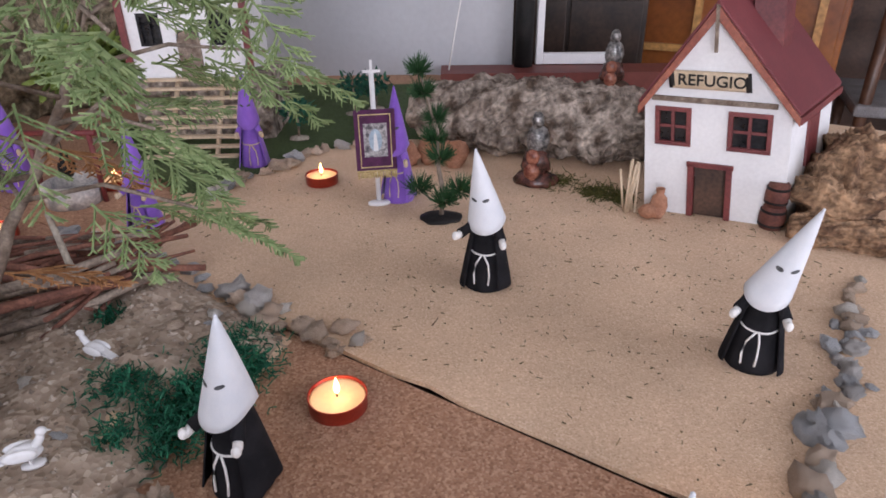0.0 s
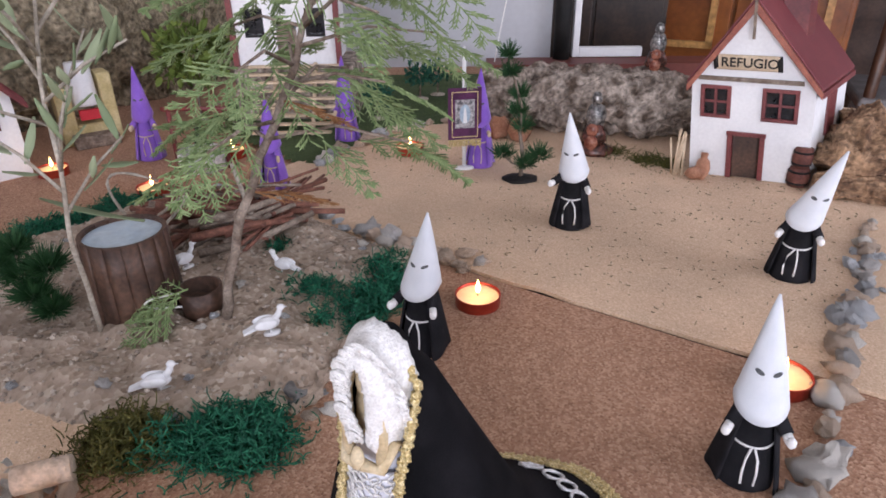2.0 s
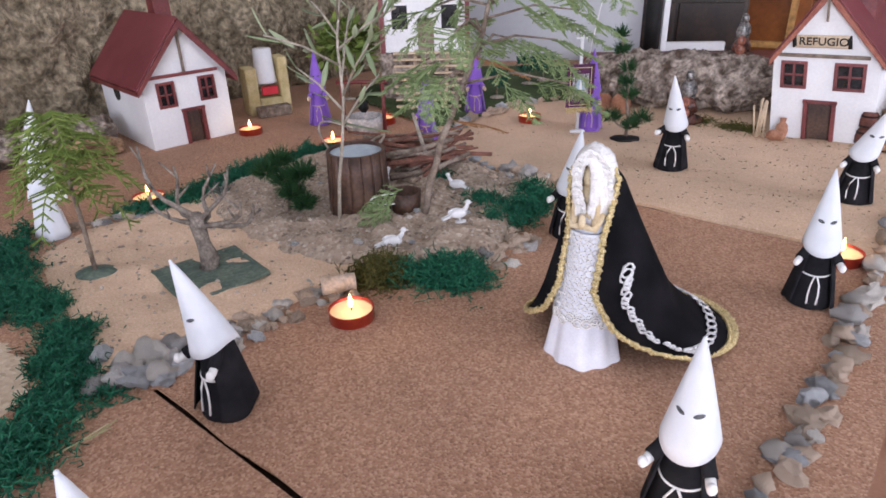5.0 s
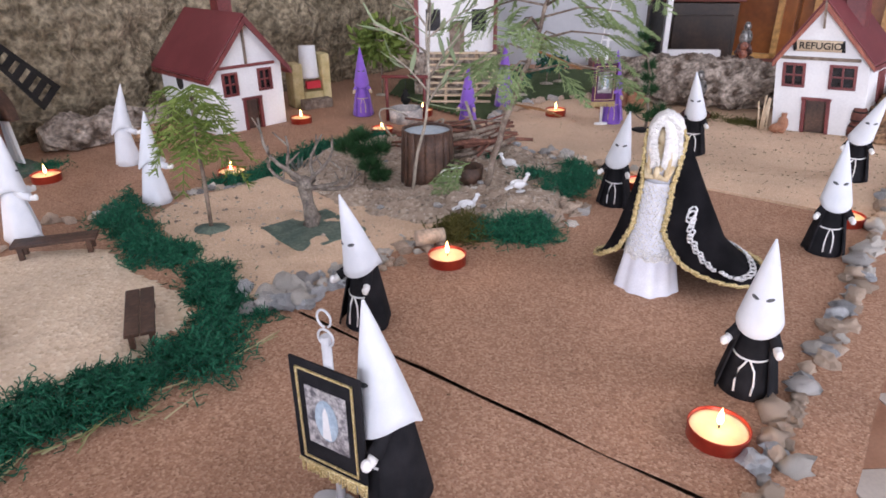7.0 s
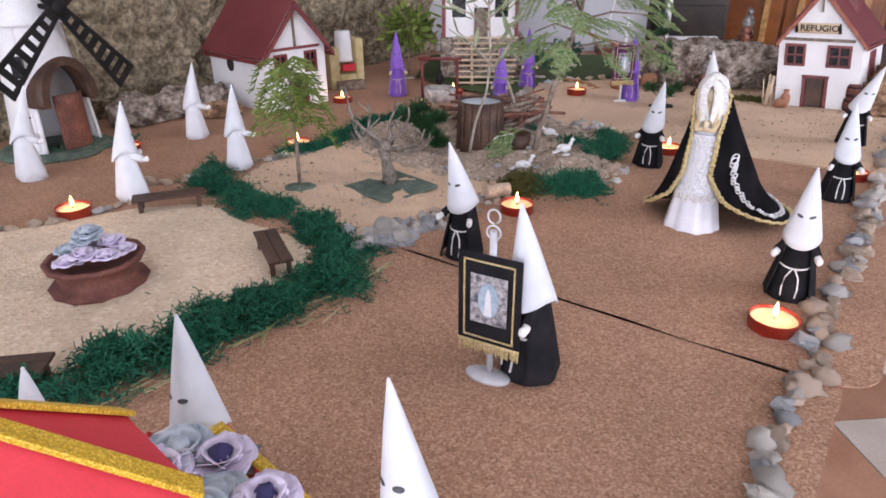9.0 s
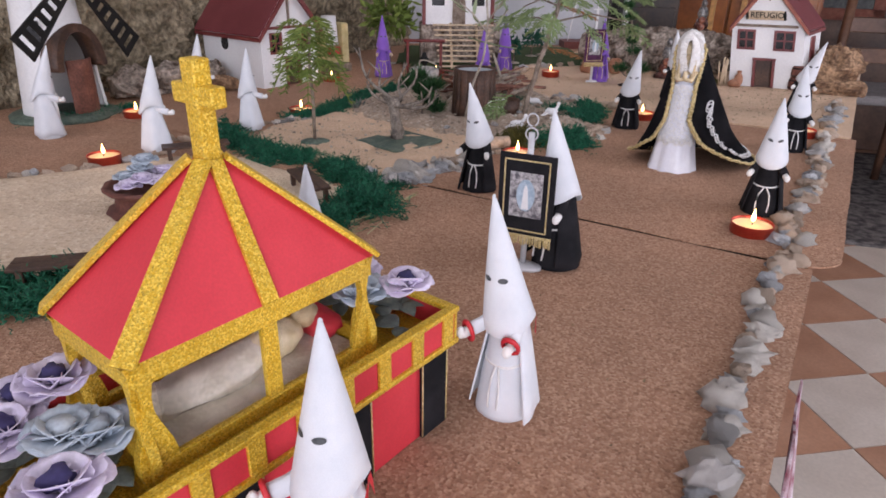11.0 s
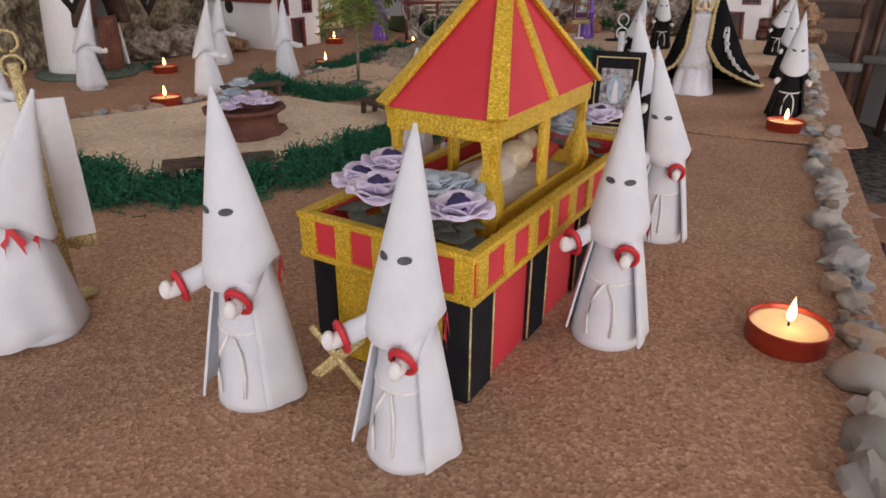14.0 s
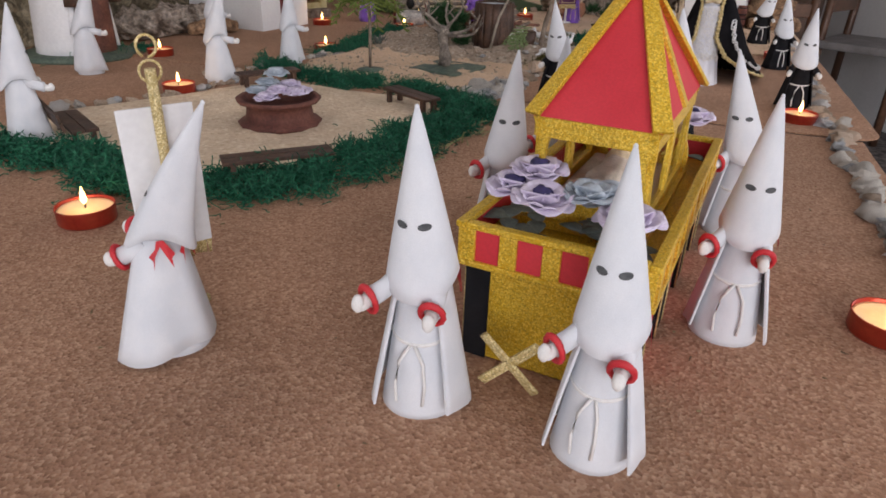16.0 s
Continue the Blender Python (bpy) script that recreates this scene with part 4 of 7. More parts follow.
def small_house(m, W, D, eave, apex, wins, door, label, mid=0.5, oval=False, chimney=None, gable_post=False, over=0.012, beam=True, skew=0.0, barge=None):
    h = thing("model_house", m, label, "model house", "model houses")
    bm = BM()
    holed_wall(bm, W, 0, eave, wins + [door], 0, 0.004)
    part("front_wall", bm, WHITE_PAINT, h)
    bm = BM()
    xm = W * mid
    prism(bm, [(0, eave), (W, eave), (xm, apex)], 0.0, 0.004)
    part("gable", bm, WHITE_PAINT, h)
    bm = BM()
    prism(bm, [(0, 0), (W, 0), (W, eave), (xm, apex), (0, eave)], D - 0.004, D)
    part("back_wall", bm, WHITE_PAINT, h)
    for x0 in (0.0, W - 0.004):
        bm = BM()
        bx(bm, x0, x0 + 0.004, 0.004, D - 0.004, 0, eave)
        part("side_wall", bm, WHITE_PAINT, h)
    bm = BM()
    bx(bm, 0.004, W - 0.004, 0.004, D - 0.004, 0, 0.001)
    part("base", bm, DARK_WOOD, h)
    for s in (-1, 1):
        ex = -over if s < 0 else W + over
        ez = eave - (apex - eave) * over / (xm if s < 0 else W - xm)
        bm = BM()
        prism(bm, [(ex, ez + 0.002), (xm, apex + 0.002), (xm, apex + 0.0062), (ex, ez + 0.0062)], -over, D + over * 0.7)
        part("roof_slope", bm, ROOF_RED, h, bevel=0.0006)
        bm = BM()
        prism(bm, [(ex, ez - 0.007), (xm - s * 0.0006, apex - 0.010), (xm - s * 0.0006, apex + 0.0022), (ex, ez + 0.0016)], -over - 0.004, -over + 0.0005)
        part("bargeboard", bm, barge or BARGE, h, bevel=0.0006)
        bm = BM()
        bx(bm, ex - 0.001, ex + 0.002, -over + 0.001, D + over * 0.6, ez - 0.006, ez + 0.001)
        part("eaves_board", bm, RED_STAIN, h)
    for w in wins:
        casement(h, *w, 0.0, RED_STAIN)
    bm = BM()
    x0, x1, z0, z1 = door
    for a in ((x0 - 0.001, x0 + 0.0045, z0, z1), (x1 - 0.0045, x1 + 0.001, z0, z1), (x0 - 0.002, x1 + 0.002, z1 - 0.003, z1 + 0.002)):
        bx(bm, a[0], a[1], -0.003, 0.003, a[2], a[3])
    d = part("door_frame", bm, RED_STAIN, h, bevel=0.0004)
    bm = BM()
    bx(bm, x0 + 0.0045, x1 - 0.0045, 0.004, 0.006, z0, z1 - 0.003)
    part("door_leaf", bm, DARK_WOOD, d)
    if beam:
        bm = BM()
        bx(bm, W * 0.05, W * 0.9, -0.004, -0.0002, eave - 0.001, eave + 0.004)
        part("beam", bm, RED_STAIN if gable_post else TWIG, h, bevel=0.0006)
    bm = BM()
    bx(bm, xm - 0.0016, xm + 0.0016, -0.004 if gable_post else -over - 0.006, -0.0002 if gable_post else -over - 0.0042, (eave + 0.004) if gable_post else apex - 0.04, apex - 0.012 if gable_post else apex + 0.002)
    part("gable_post", bm, TWIG, h)
    if chimney:
        cx, cy, cw, cz = chimney
        bm = BM()
        bx(bm, cx - cw, cx + cw, cy - cw, cy + cw, eave + 0.02, cz)
        bx(bm, cx - cw * 1.2, cx + cw * 1.2, cy - cw * 1.2, cy + cw * 1.2, cz, cz + 0.006)
        part("chimney", bm, RED_STAIN, h, bevel=0.0006)
    if oval:
        bm = BM()
        mm = Matrix.Translation((-0.0015, D * 0.6, eave * 0.72)) @ Matrix.Rotation(radians(90), 4, "Y")
        lathe(bm, [(0.014, -0.001), (0.014, 0.0014)], 20, mm, squash=0.75)
        part("round_window", bm, DARKPANE, h)
    # hand-built and slightly out of square
    if skew:
        for o in h.children_recursive:
            for v in o.data.vertices:
                v.co.x += skew * max(0.0, v.co.y)
    return h


ref = small_house(pose(0.2555, 0.735, 0.0042, 0, 0, -22) @ Matrix.Diagonal((1, 1, 0.965, 1)), 0.131, 0.14, 0.1205, 0.21, [(0.0115, 0.0415, 0.076, 0.112), (0.078, 0.113, 0.076, 0.112)], (0.0425, 0.0815, 0.0, 0.057), "white model house with maroon roof and a carved name sign", mid=0.48, chimney=(0.088, 0.07, 0.014, 0.24), over=0.0055, skew=0.33)
bm = BM()
tube(bm, [(0.024, -0.006, 0.142), (0.03, -0.006, 0.142), (0.086, -0.006, 0.1425), (0.093, -0.006, 0.1425)], 0.0088, 12)
for v in bm.verts:
    v.co.y = -0.0042 + (v.co.y + 0.006) * 0.35
sign = part("name_sign", bm, PALE_WOOD, ref, "pale wooden name board with dark burnt lettering")
for xa, xb in ((0.0225, 0.0275), (0.0895, 0.0945)):
    bm = BM()
    tube(bm, [(xa, -0.0042, 0.142), (xb, -0.0042, 0.1425)], 0.0091, 12)
    for v in bm.verts:
        v.co.y = -0.0042 + (v.co.y + 0.0042) * 0.35
    part("sign_end", bm, BLACK_PAINT, sign)
cu = bpy.data.curves.new("sign_lettering", "FONT")
cu.body, cu.size, cu.extrude, cu.align_x, cu.align_y = "REFUGIO", 0.0148, 0.0004, "CENTER", "CENTER"
cu.offset = 0.00025
tmp = new("sign_lettering_curve", cu)
bpy.context.view_layer.update()
me = bpy.data.meshes.new_from_object(tmp.evaluated_get(bpy.context.evaluated_depsgraph_get()))
bpy.data.objects.remove(tmp)
me.materials.append(BLACK_PAINT)
let = new("lettering", me)
let.parent = sign
let.matrix_basis = pose(0.0585, -0.0078, 0.1422, 90, 0, 0)
# side window of the refuge
bm = BM()
bx(bm, 0.1300, 0.1335, 0.05, 0.085, 0.05, 0.1)
for v in bm.verts:
    v.co.x += 0.33 * v.co.y
part("side_window", bm, RED_STAIN, ref)
# the whole house leans to one side
for o in ref.children_recursive:
    for v in o.data.vertices:
        v.co.x -= 0.115 * (v.co.y if o is let else v.co.z)
let.matrix_basis = pose(0.0605 - 0.115 * 0.1422, -0.0078, 0.1422, 90, 0, 0)

lh = small_house(pose(-0.674, 0.648, 0.0, 0, 0, 50.5) @ Matrix.Diagonal((1, 1, 0.965, 1)), 0.134, 0.185, 0.112, 0.194, [(0.022, 0.047, 0.066, 0.103), (0.088, 0.112, 0.068, 0.104)], (0.054, 0.088, 0.0, 0.057), "white model cottage with maroon roof and timbered gable", oval=True, chimney=(0.085, 0.09, 0.013, 0.222), gable_post=True, barge=RED_STAIN)


def barrel(parent, z, r, h):
    bm = BM()
    lathe(bm, [(r * 0.8, z), (r * 0.95, z + h * 0.25), (r, z + h * 0.5), (r * 0.95, z + h * 0.75), (r * 0.8, z + h), (0, z + h)], 18)
    b = part("cask", bm, CLAY, parent)
    for k in (0.2, 0.8):
        bm = BM()
        lathe(bm, [(r * 0.93, z + h * k - 0.0012), (r * 0.965, z + h * k - 0.0012), (r * 0.965, z + h * k + 0.0012), (r * 0.93, z + h * k + 0.0012)], 18)
        part("hoop", bm, BLACK_PAINT, b)


casks = thing("stacked_casks", pose(0.366, 0.688, 0.0042), "two small brown wooden casks stacked by the house", "cask")
barrel(casks, 0.0, 0.0125, 0.023)
barrel(casks, 0.0231, 0.0112, 0.023)


def jar(x, y, z, r, h, mat, label, tilt=(0, 0, 0)):
    bm = BM()
    lathe(bm, [(r * 0.5, 0), (r * 0.85, h * 0.2), (r, h * 0.42), (r * 0.8, h * 0.7), (r * 0.42, h * 0.82), (r * 0.5, h), (r * 0.38, h), (r * 0.3, h * 0.85), (0, h * 0.8)], 18)
    return tagged(part("clay_jar", bm, mat, m=pose(x, y, z, *tilt)), label, "jar", "small clay jars")


jar(0.262, 0.712, 0.0042, 0.009, 0.032, TERRACOTTA, "small terracotta jar beside the white house")
jar(0.247, 0.718, 0.009, 0.008, 0.024, TERRACOTTA, "small terracotta jar lying on its side", (70, 0, 30))
sheaf = thing("straw_sheaf", pose(0.232, 0.728, 0.0042), "small sheaf of dry stalks leaning at the house corner", "straw")
R = random.Random(5)
for k in range(9):
    bm = BM()
    a = R.uniform(-0.012, 0.012)
    tube(bm, [(R.uniform(0, 0.012), R.uniform(-0.006, 0.004), 0), (a, R.uniform(-0.004, 0.006), 0.045 + R.uniform(0, 0.012))], 0.0013, 5)
    part("stalk", bm, PALE_WOOD, sheaf)

# ---------------------------------------------------------------- windmill
mill = thing("model_windmill", pose(-0.932, 0.424, 0.0, 0, 0, 73) @ Matrix.Diagonal((1, 1, 0.97, 1)), "white model windmill with black lattice sails and arched door", "windmill")
bm = BM()


def tower(u, v):
    a = -math.pi / 2 + radians(62) + u * radians(236)
    r = 0.058 - 0.016 * v
    return (r * math.cos(a), r * math.sin(a), 0.19 * v)


sheet(bm, tower, 48, 10, 0, 0.004)


def over_arch(u, v):
    a = -math.pi / 2 - radians(62) + u * radians(124)
    k = abs(u - 0.5) * 2
    z0 = 0.075 + 0.058 * math.sqrt(max(0.0, 1 - k * k))
    z = z0 + (0.19 - z0) * v
    r = 0.058 - 0.016 * z / 0.19
    return (r * math.cos(a), r * math.sin(a), z)


sheet(bm, over_arch, 32, 8, 0, 0.004)
for s in (-1, 1):
    def jamb(u, v, s=s):
        a = -math.pi / 2 + s * radians(62 - u * 8)
        z = 0.075 * v
        r = 0.058 - 0.016 * z / 0.19
        return (r * math.cos(a), r * math.sin(a), z)
    sheet(bm, jamb, 3, 4, 0, 0.004)
part("tower", bm, WHITE_PAINT, mill)
bm = BM()
lathe(bm, [(0.05, 0.187), (0.046, 0.191), (0.028, 0.225), (0.0, 0.25)], 30)
part("cap", bm, WHITE_PAINT, mill)
bm = BM()
sheet(bm, lambda u, v: (0.036 * math.cos(math.pi * u), -0.052 + 0.03 * v, 0.075 + 0.055 * math.sin(math.pi * u)), 24, 2, 0, 0.012)
part("arch_lining", bm, DARK_WOOD, mill)
bm = BM()
sheet(bm, lambda u, v: (0.002 + 0.028 * math.sin((u - 0.5) * 2.2), -0.032 - 0.02 * math.cos((u - 0.5) * 2.2), 0.001 + 0.088 * v), 18, 8, 0, 0.003)
part("door", bm, surface("dull_red_brown_wood", (0.13, 0.045, 0.03), (0.22, 0.085, 0.055), 40, 0.6, 0.5, 300, fine=0.3), mill, "curved reddish-brown wooden door")
bm = BM()
lathe(bm, [(0.08, 0.0), (0.08, 0.004), (0.07, 0.008), (0.03, 0.008)], 30, None, 0, 0.1)
part("base_mound", bm, GREENISH, mill)
hubm = Matrix.Translation((0, -0.066, 0.21)) @ Matrix.Rotation(radians(90), 4, "X")
bm = BM()
lathe(bm, [(0.011, -0.004), (0.011, 0.006), (0.005, 0.008), (0, 0.008)], 16, hubm)
tube(bm, [(0, -0.068, 0.21), (0, -0.01, 0.21)], 0.004, 8)
part("hub", bm, BLACK_PAINT, mill)
for k in range(4):
    ang = radians(50 + 90 * k)
    mm = Matrix.Translation((0, -0.0665, 0.21)) @ Matrix.Rotation(ang, 4, "Y")
    bm = BM()
    L, w0, w1 = 0.146, 0.0095, 0.022
    n = 7
    for s in (-1, 1):
        prism(bm, [(s * (w0 - 0.005), 0.008), (s * w0, 0.008), (s * w1, L), (s * (w1 - 0.007), L)][::s], -0.0015, 0.0015, 0, mm)
    for i in range(n + 1):
        z = 0.012 + (L - 0.0215) * i / n
        w = w0 + (w1 - w0) * z / L - 0.0048
        bx(bm, -w, w, -0.0012, 0.0012, z, z + 0.0095, 0, mm)
    part("sail", bm, BLACK_PAINT, mill)
for xx in (-0.052,):
    bm = BM()
    bx(bm, -0.008, 0.008, -0.002, 0.002, 0.118, 0.148, 0, Matrix.Rotation(radians(-64), 4, "Z") @ Matrix.Translation((0, -0.0535, 0)))
    part("window", bm, DARKPANE, mill)

# ---------------------------------------------------------------- house on the stone base with a ladder stair
up = thing("model_house", pose(-0.37, 0.975, 0.004, 0, 0, 2), "tall white model house on a stone base with wooden stair", "model house", "model houses")
bm = BM()
bx(bm, -0.012, 0.175, 0.0, 0.12, 0, 0.088)
part("stone_base", bm, BARK, up, bevel=0.003)
bm = BM()
holed_wall(bm, 0.15, 0.089, 0.25, [(0.016, 0.042, 0.132, 0.17), (0.062, 0.092, 0.089, 0.15), (0.108, 0.134, 0.132, 0.17)], 0.002, 0.006)
part("front_wall", bm, WHITE_PAINT, up)
for x0 in (0.0, 0.146):
    bm = BM()
    bx(bm, x0, x0 + 0.004, 0.006, 0.116, 0.089, 0.25)
    part("side_wall", bm, WHITE_PAINT, up)
bm = BM()
bx(bm, 0.0, 0.15, 0.116, 0.12, 0.089, 0.25)
part("back_wall", bm, WHITE_PAINT, up)
for w in ((0.016, 0.042, 0.132, 0.17), (0.108, 0.134, 0.132, 0.17)):
    casement(up, *w, 0.004, DARKPANE)
bm = BM()
prism(bm, [(0.062, 0.089), (0.092, 0.089), (0.092, 0.138), (0.087, 0.147), (0.077, 0.151), (0.067, 0.147), (0.062, 0.138)], 0.0, 0.003)
part("door", bm, TWIG, up, "rounded grey wooden door")
for x0 in (-0.008, 0.15):
    bm = BM()
    bx(bm, x0, x0 + 0.008, -0.004, 0.004, 0.089, 0.27)
    part("corner_post", bm, RED_STAIN, up)
for s in (-1, 1):
    bm = BM()
    prism(bm, [(0.075 + s * 0.1, 0.235), (0.075, 0.32), (0.075, 0.327), (0.075 + s * 0.1, 0.242)][::s], -0.02, 0.13)
    part("roof_slope", bm, ROOF_RED, up)
stair = thing("ladder_stair", pose(-0.343, 0.975, 0.004, 0, 0, 2), "pale wooden open stair leaning on the stone base", "stairs")
for x in (0.03, 0.09):
    bm = BM()
    tube(bm, [(x, -0.085, 0), (x, -0.003, 0.092)], 0.0032, 6)
    part("stringer", bm, PALE_WOOD, stair)
for k in range(9):
    bm = BM()
    t = (k + 0.4) / 9
    w = 0.058 + 0.014 * t
    bx(bm, 0.06 - w, 0.06 + w, -0.094 + 0.084 * t, -0.084 + 0.084 * t, 0.092 * t + 0.002, 0.092 * t + 0.0052)
    part("tread", bm, PALE_WOOD, stair, bevel=0.0005)

# outdoor oven by the cottage
oven = thing("model_fireplace", pose(-0.585, 0.90, 0.0, 0, 0, 38), "ochre model fireplace with a white chimney hood", "fireplace")
bm = BM()
for a in ((-0.04, -0.018, 0, 0.085), (0.022, 0.04, 0, 0.1)):
    bx(bm, a[0], a[1], -0.02, 0.02, a[2], a[3])
bx(bm, -0.018, 0.022, -0.02, 0.02, 0, 0.03)
part("masonry", bm, YELLOW, oven, bevel=0.003)
bm = BM()
lathe(bm, [(0.02, 0.055), (0.019, 0.06), (0.016, 0.115), (0, 0.115)], 20, Matrix.Translation((0.002, 0.0, 0)))
part("chimney_hood", bm, WHITE_PAINT, oven)
bm = BM()
bx(bm, -0.012, 0.016, -0.022, -0.012, 0.036, 0.05)
part("fire_grate", bm, RED_FOAM, oven)
bm = BM()
bx(bm, -0.03, 0.03, -0.045, -0.021, 0.0, 0.018)
part("hearth", bm, TWIG, oven, bevel=0.002)

# red well frame with a hanging jug
well = thing("well_frame", pose(-0.372, 0.775, 0.0), "small dark red wooden frame with a hanging jug", "well frame")
for x in (-0.034, 0.034):
    bm = BM()
    tube(bm, [(x, 0, 0), (x, 0, 0.078)], 0.003, 8)
    part("post", bm, RED_STAIN, well)
bm = BM()
tube(bm, [(-0.042, 0, 0.079), (0.042, 0, 0.079)], 0.0032, 8)
part("crossbar", bm, RED_STAIN, well)
bm = BM()
lathe(bm, [(0.004, 0.03), (0.009, 0.037), (0.009, 0.044), (0.004, 0.052), (0.005, 0.056), (0, 0.055)], 14)
tube(bm, [(0, 0, 0.055), (0, 0, 0.077)], 0.0006, 5)
part("jug", bm, BLACK_PAINT, well)
bm = BM()
lathe(bm, [(0.03, 0), (0.031, 0.024), (0.026, 0.025), (0.025, 0.012), (0, 0.012)], 22, None, 0, 0.05)
part("well_ring", bm, STONE, well)


# ---------------------------------------------------------------- processional float
def wavy_post(bm, x0, x1, y0, y1, z0, z1, mi=0):
    """A post with a curved, bracketed outline."""
    n = 10
    for i in range(n):
        a, b = i / n, (i + 1) / n
        k0, k1 = 0.003 * math.sin(a * 6.3 + 0.6), 0.003 * math.sin(b * 6.3 + 0.6)
        v = [bm.verts.new(p) for p in ((x0 - k0, y0, z0 + (z1 - z0) * a), (x1 + k0, y0, z0 + (z1 - z0) * a), (x1 + k0, y1, z0 + (z1 - z0) * a), (x0 - k0, y1, z0 + (z1 - z0) * a), (x0 - k1, y0, z0 + (z1 - z0) * b), (x1 + k1, y0, z0 + (z1 - z0) * b), (x1 + k1, y1, z0 + (z1 - z0) * b), (x0 - k1, y1, z0 + (z1 - z0) * b))]
        for q in ((0, 1, 5, 4), (1, 2, 6, 5), (2, 3, 7, 6), (3, 0, 4, 7)):
            bm.faces.new([v[j] for j in q]).material_index = mi


fl = thing("processional_float", pose(-0.4475, -0.3605, 0.0, 0, 0, -39.5), "red and gold foam processional float with a tented canopy", "parade float")
HX, HY = 0.0405, 0.097
bm = BM()
bx(bm, -HX + 0.002, HX - 0.002, -HY + 0.002, HY - 0.002, 0.0, 0.0502)
part("lower_box", bm, RED_FOAM, fl, bevel=0.0008)
bm = BM()
bx(bm, -HX + 0.012, HX - 0.012, -HY + 0.0005, -HY + 0.0019, 0.001, 0.0498)
part("end_panel", bm, GOLD, fl, "gold glitter end panel")
# black corner strips and side strips, each with a gold line
strips = []
for sx in (-1, 1):
    for y in (-HY + 0.0105, -0.03, 0.03, HY - 0.0105):
        strips.append((sx * (HX - 0.0012), y, 0.0014, 0.0095))
for x, y, wx, wy in strips:
    bm = BM()
    bx(bm, x - wx, x + wx, y - wy, y + wy, 0.0006, 0.0499)
    st = part("black_strip", bm, BLACK_FELT, fl)
    for s in (-1, 1):
        bm = BM()
        tube(bm, [(x + math.copysign(0.0016, x), y + s * (wy + 0.0003), 0.002), (x + math.copysign(0.0016, x), y + s * (wy + 0.0003), 0.0496)], 0.0005, 5)
        part("gold_line", bm, GOLD_BRAID, st)
for sx in (-1, 1):
    for sy in (-1, 1):
        bm = BM()
        x0, x1 = sorted((sx * (HX - 0.012), sx * (HX - 0.0002)))
        y = sy * (HY - 0.0008)
        bx(bm, x0, x1, y - 0.0014, y + 0.0014, 0.0006, 0.0499)
        part("black_strip", bm, BLACK_FELT, fl)
# upper band: a red tray with gold rails and gold blocks
TB0, TB1, W = 0.0505, 0.0695, 0.0025
for a in ((-HX - W, -HX, -HY - W, HY + W), (HX, HX + W, -HY - W, HY + W), (-HX, HX, -HY - W, -HY), (-HX, HX, HY, HY + W)):
    bm = BM()
    bx(bm, a[0], a[1], a[2], a[3], TB0, TB1)
    part("tray_side", bm, RED_FOAM, fl, bevel=0.0004)
bm = BM()
bx(bm, -HX, HX, -HY, HY, TB0, TB0 + 0.006)
part("tray_floor", bm, GOLD, fl)
for z0, z1 in ((TB0 - 0.0006, TB0 + 0.0024), (TB1 - 0.0012, TB1 + 0.0018)):
    for a in ((-HX - W - 0.0018, -HX + 0.001, -HY - W - 0.0018, HY + W + 0.0018), (HX - 0.001, HX + W + 0.0018, -HY - W - 0.0018, HY + W + 0.0018), (-HX + 0.001, HX - 0.001, -HY - W - 0.0018, -HY + 0.001), (-HX + 0.001, HX - 0.001, HY - 0.001, HY + W + 0.0018)):
        bm = BM()
        bx(bm, a[0], a[1], a[2], a[3], z0, z1)
        part("gold_rail", bm, GOLD, fl, bevel=0.0007)
for sx in (-1, 1):
    for k in range(9):
        y = -HY + 0.004 + (2 * HY - 0.008) * k / 8
        bm = BM()
        x0, x1 = sorted((sx * (HX + W - 0.0004), sx * (HX + W + 0.0014)))
        bx(bm, x0, x1, y - 0.0039, y + 0.0039, TB0 + 0.0024, TB1 - 0.0012)
        part("gold_block", bm, GOLD, fl, bevel=0.0004)
for sy in (-1, 1):
    for k in range(5):
        x = -HX + 0.001 + (2 * HX - 0.002) * k / 4
        bm = BM()
        y0, y1 = sorted((sy * (HY + W - 0.0004), sy * (HY + W + 0.0014)))
        bx(bm, x - 0.0041, x + 0.0041, y0, y1, TB0 + 0.0024, TB1 - 0.0012)
        part("gold_block", bm, GOLD, fl, bevel=0.0004)
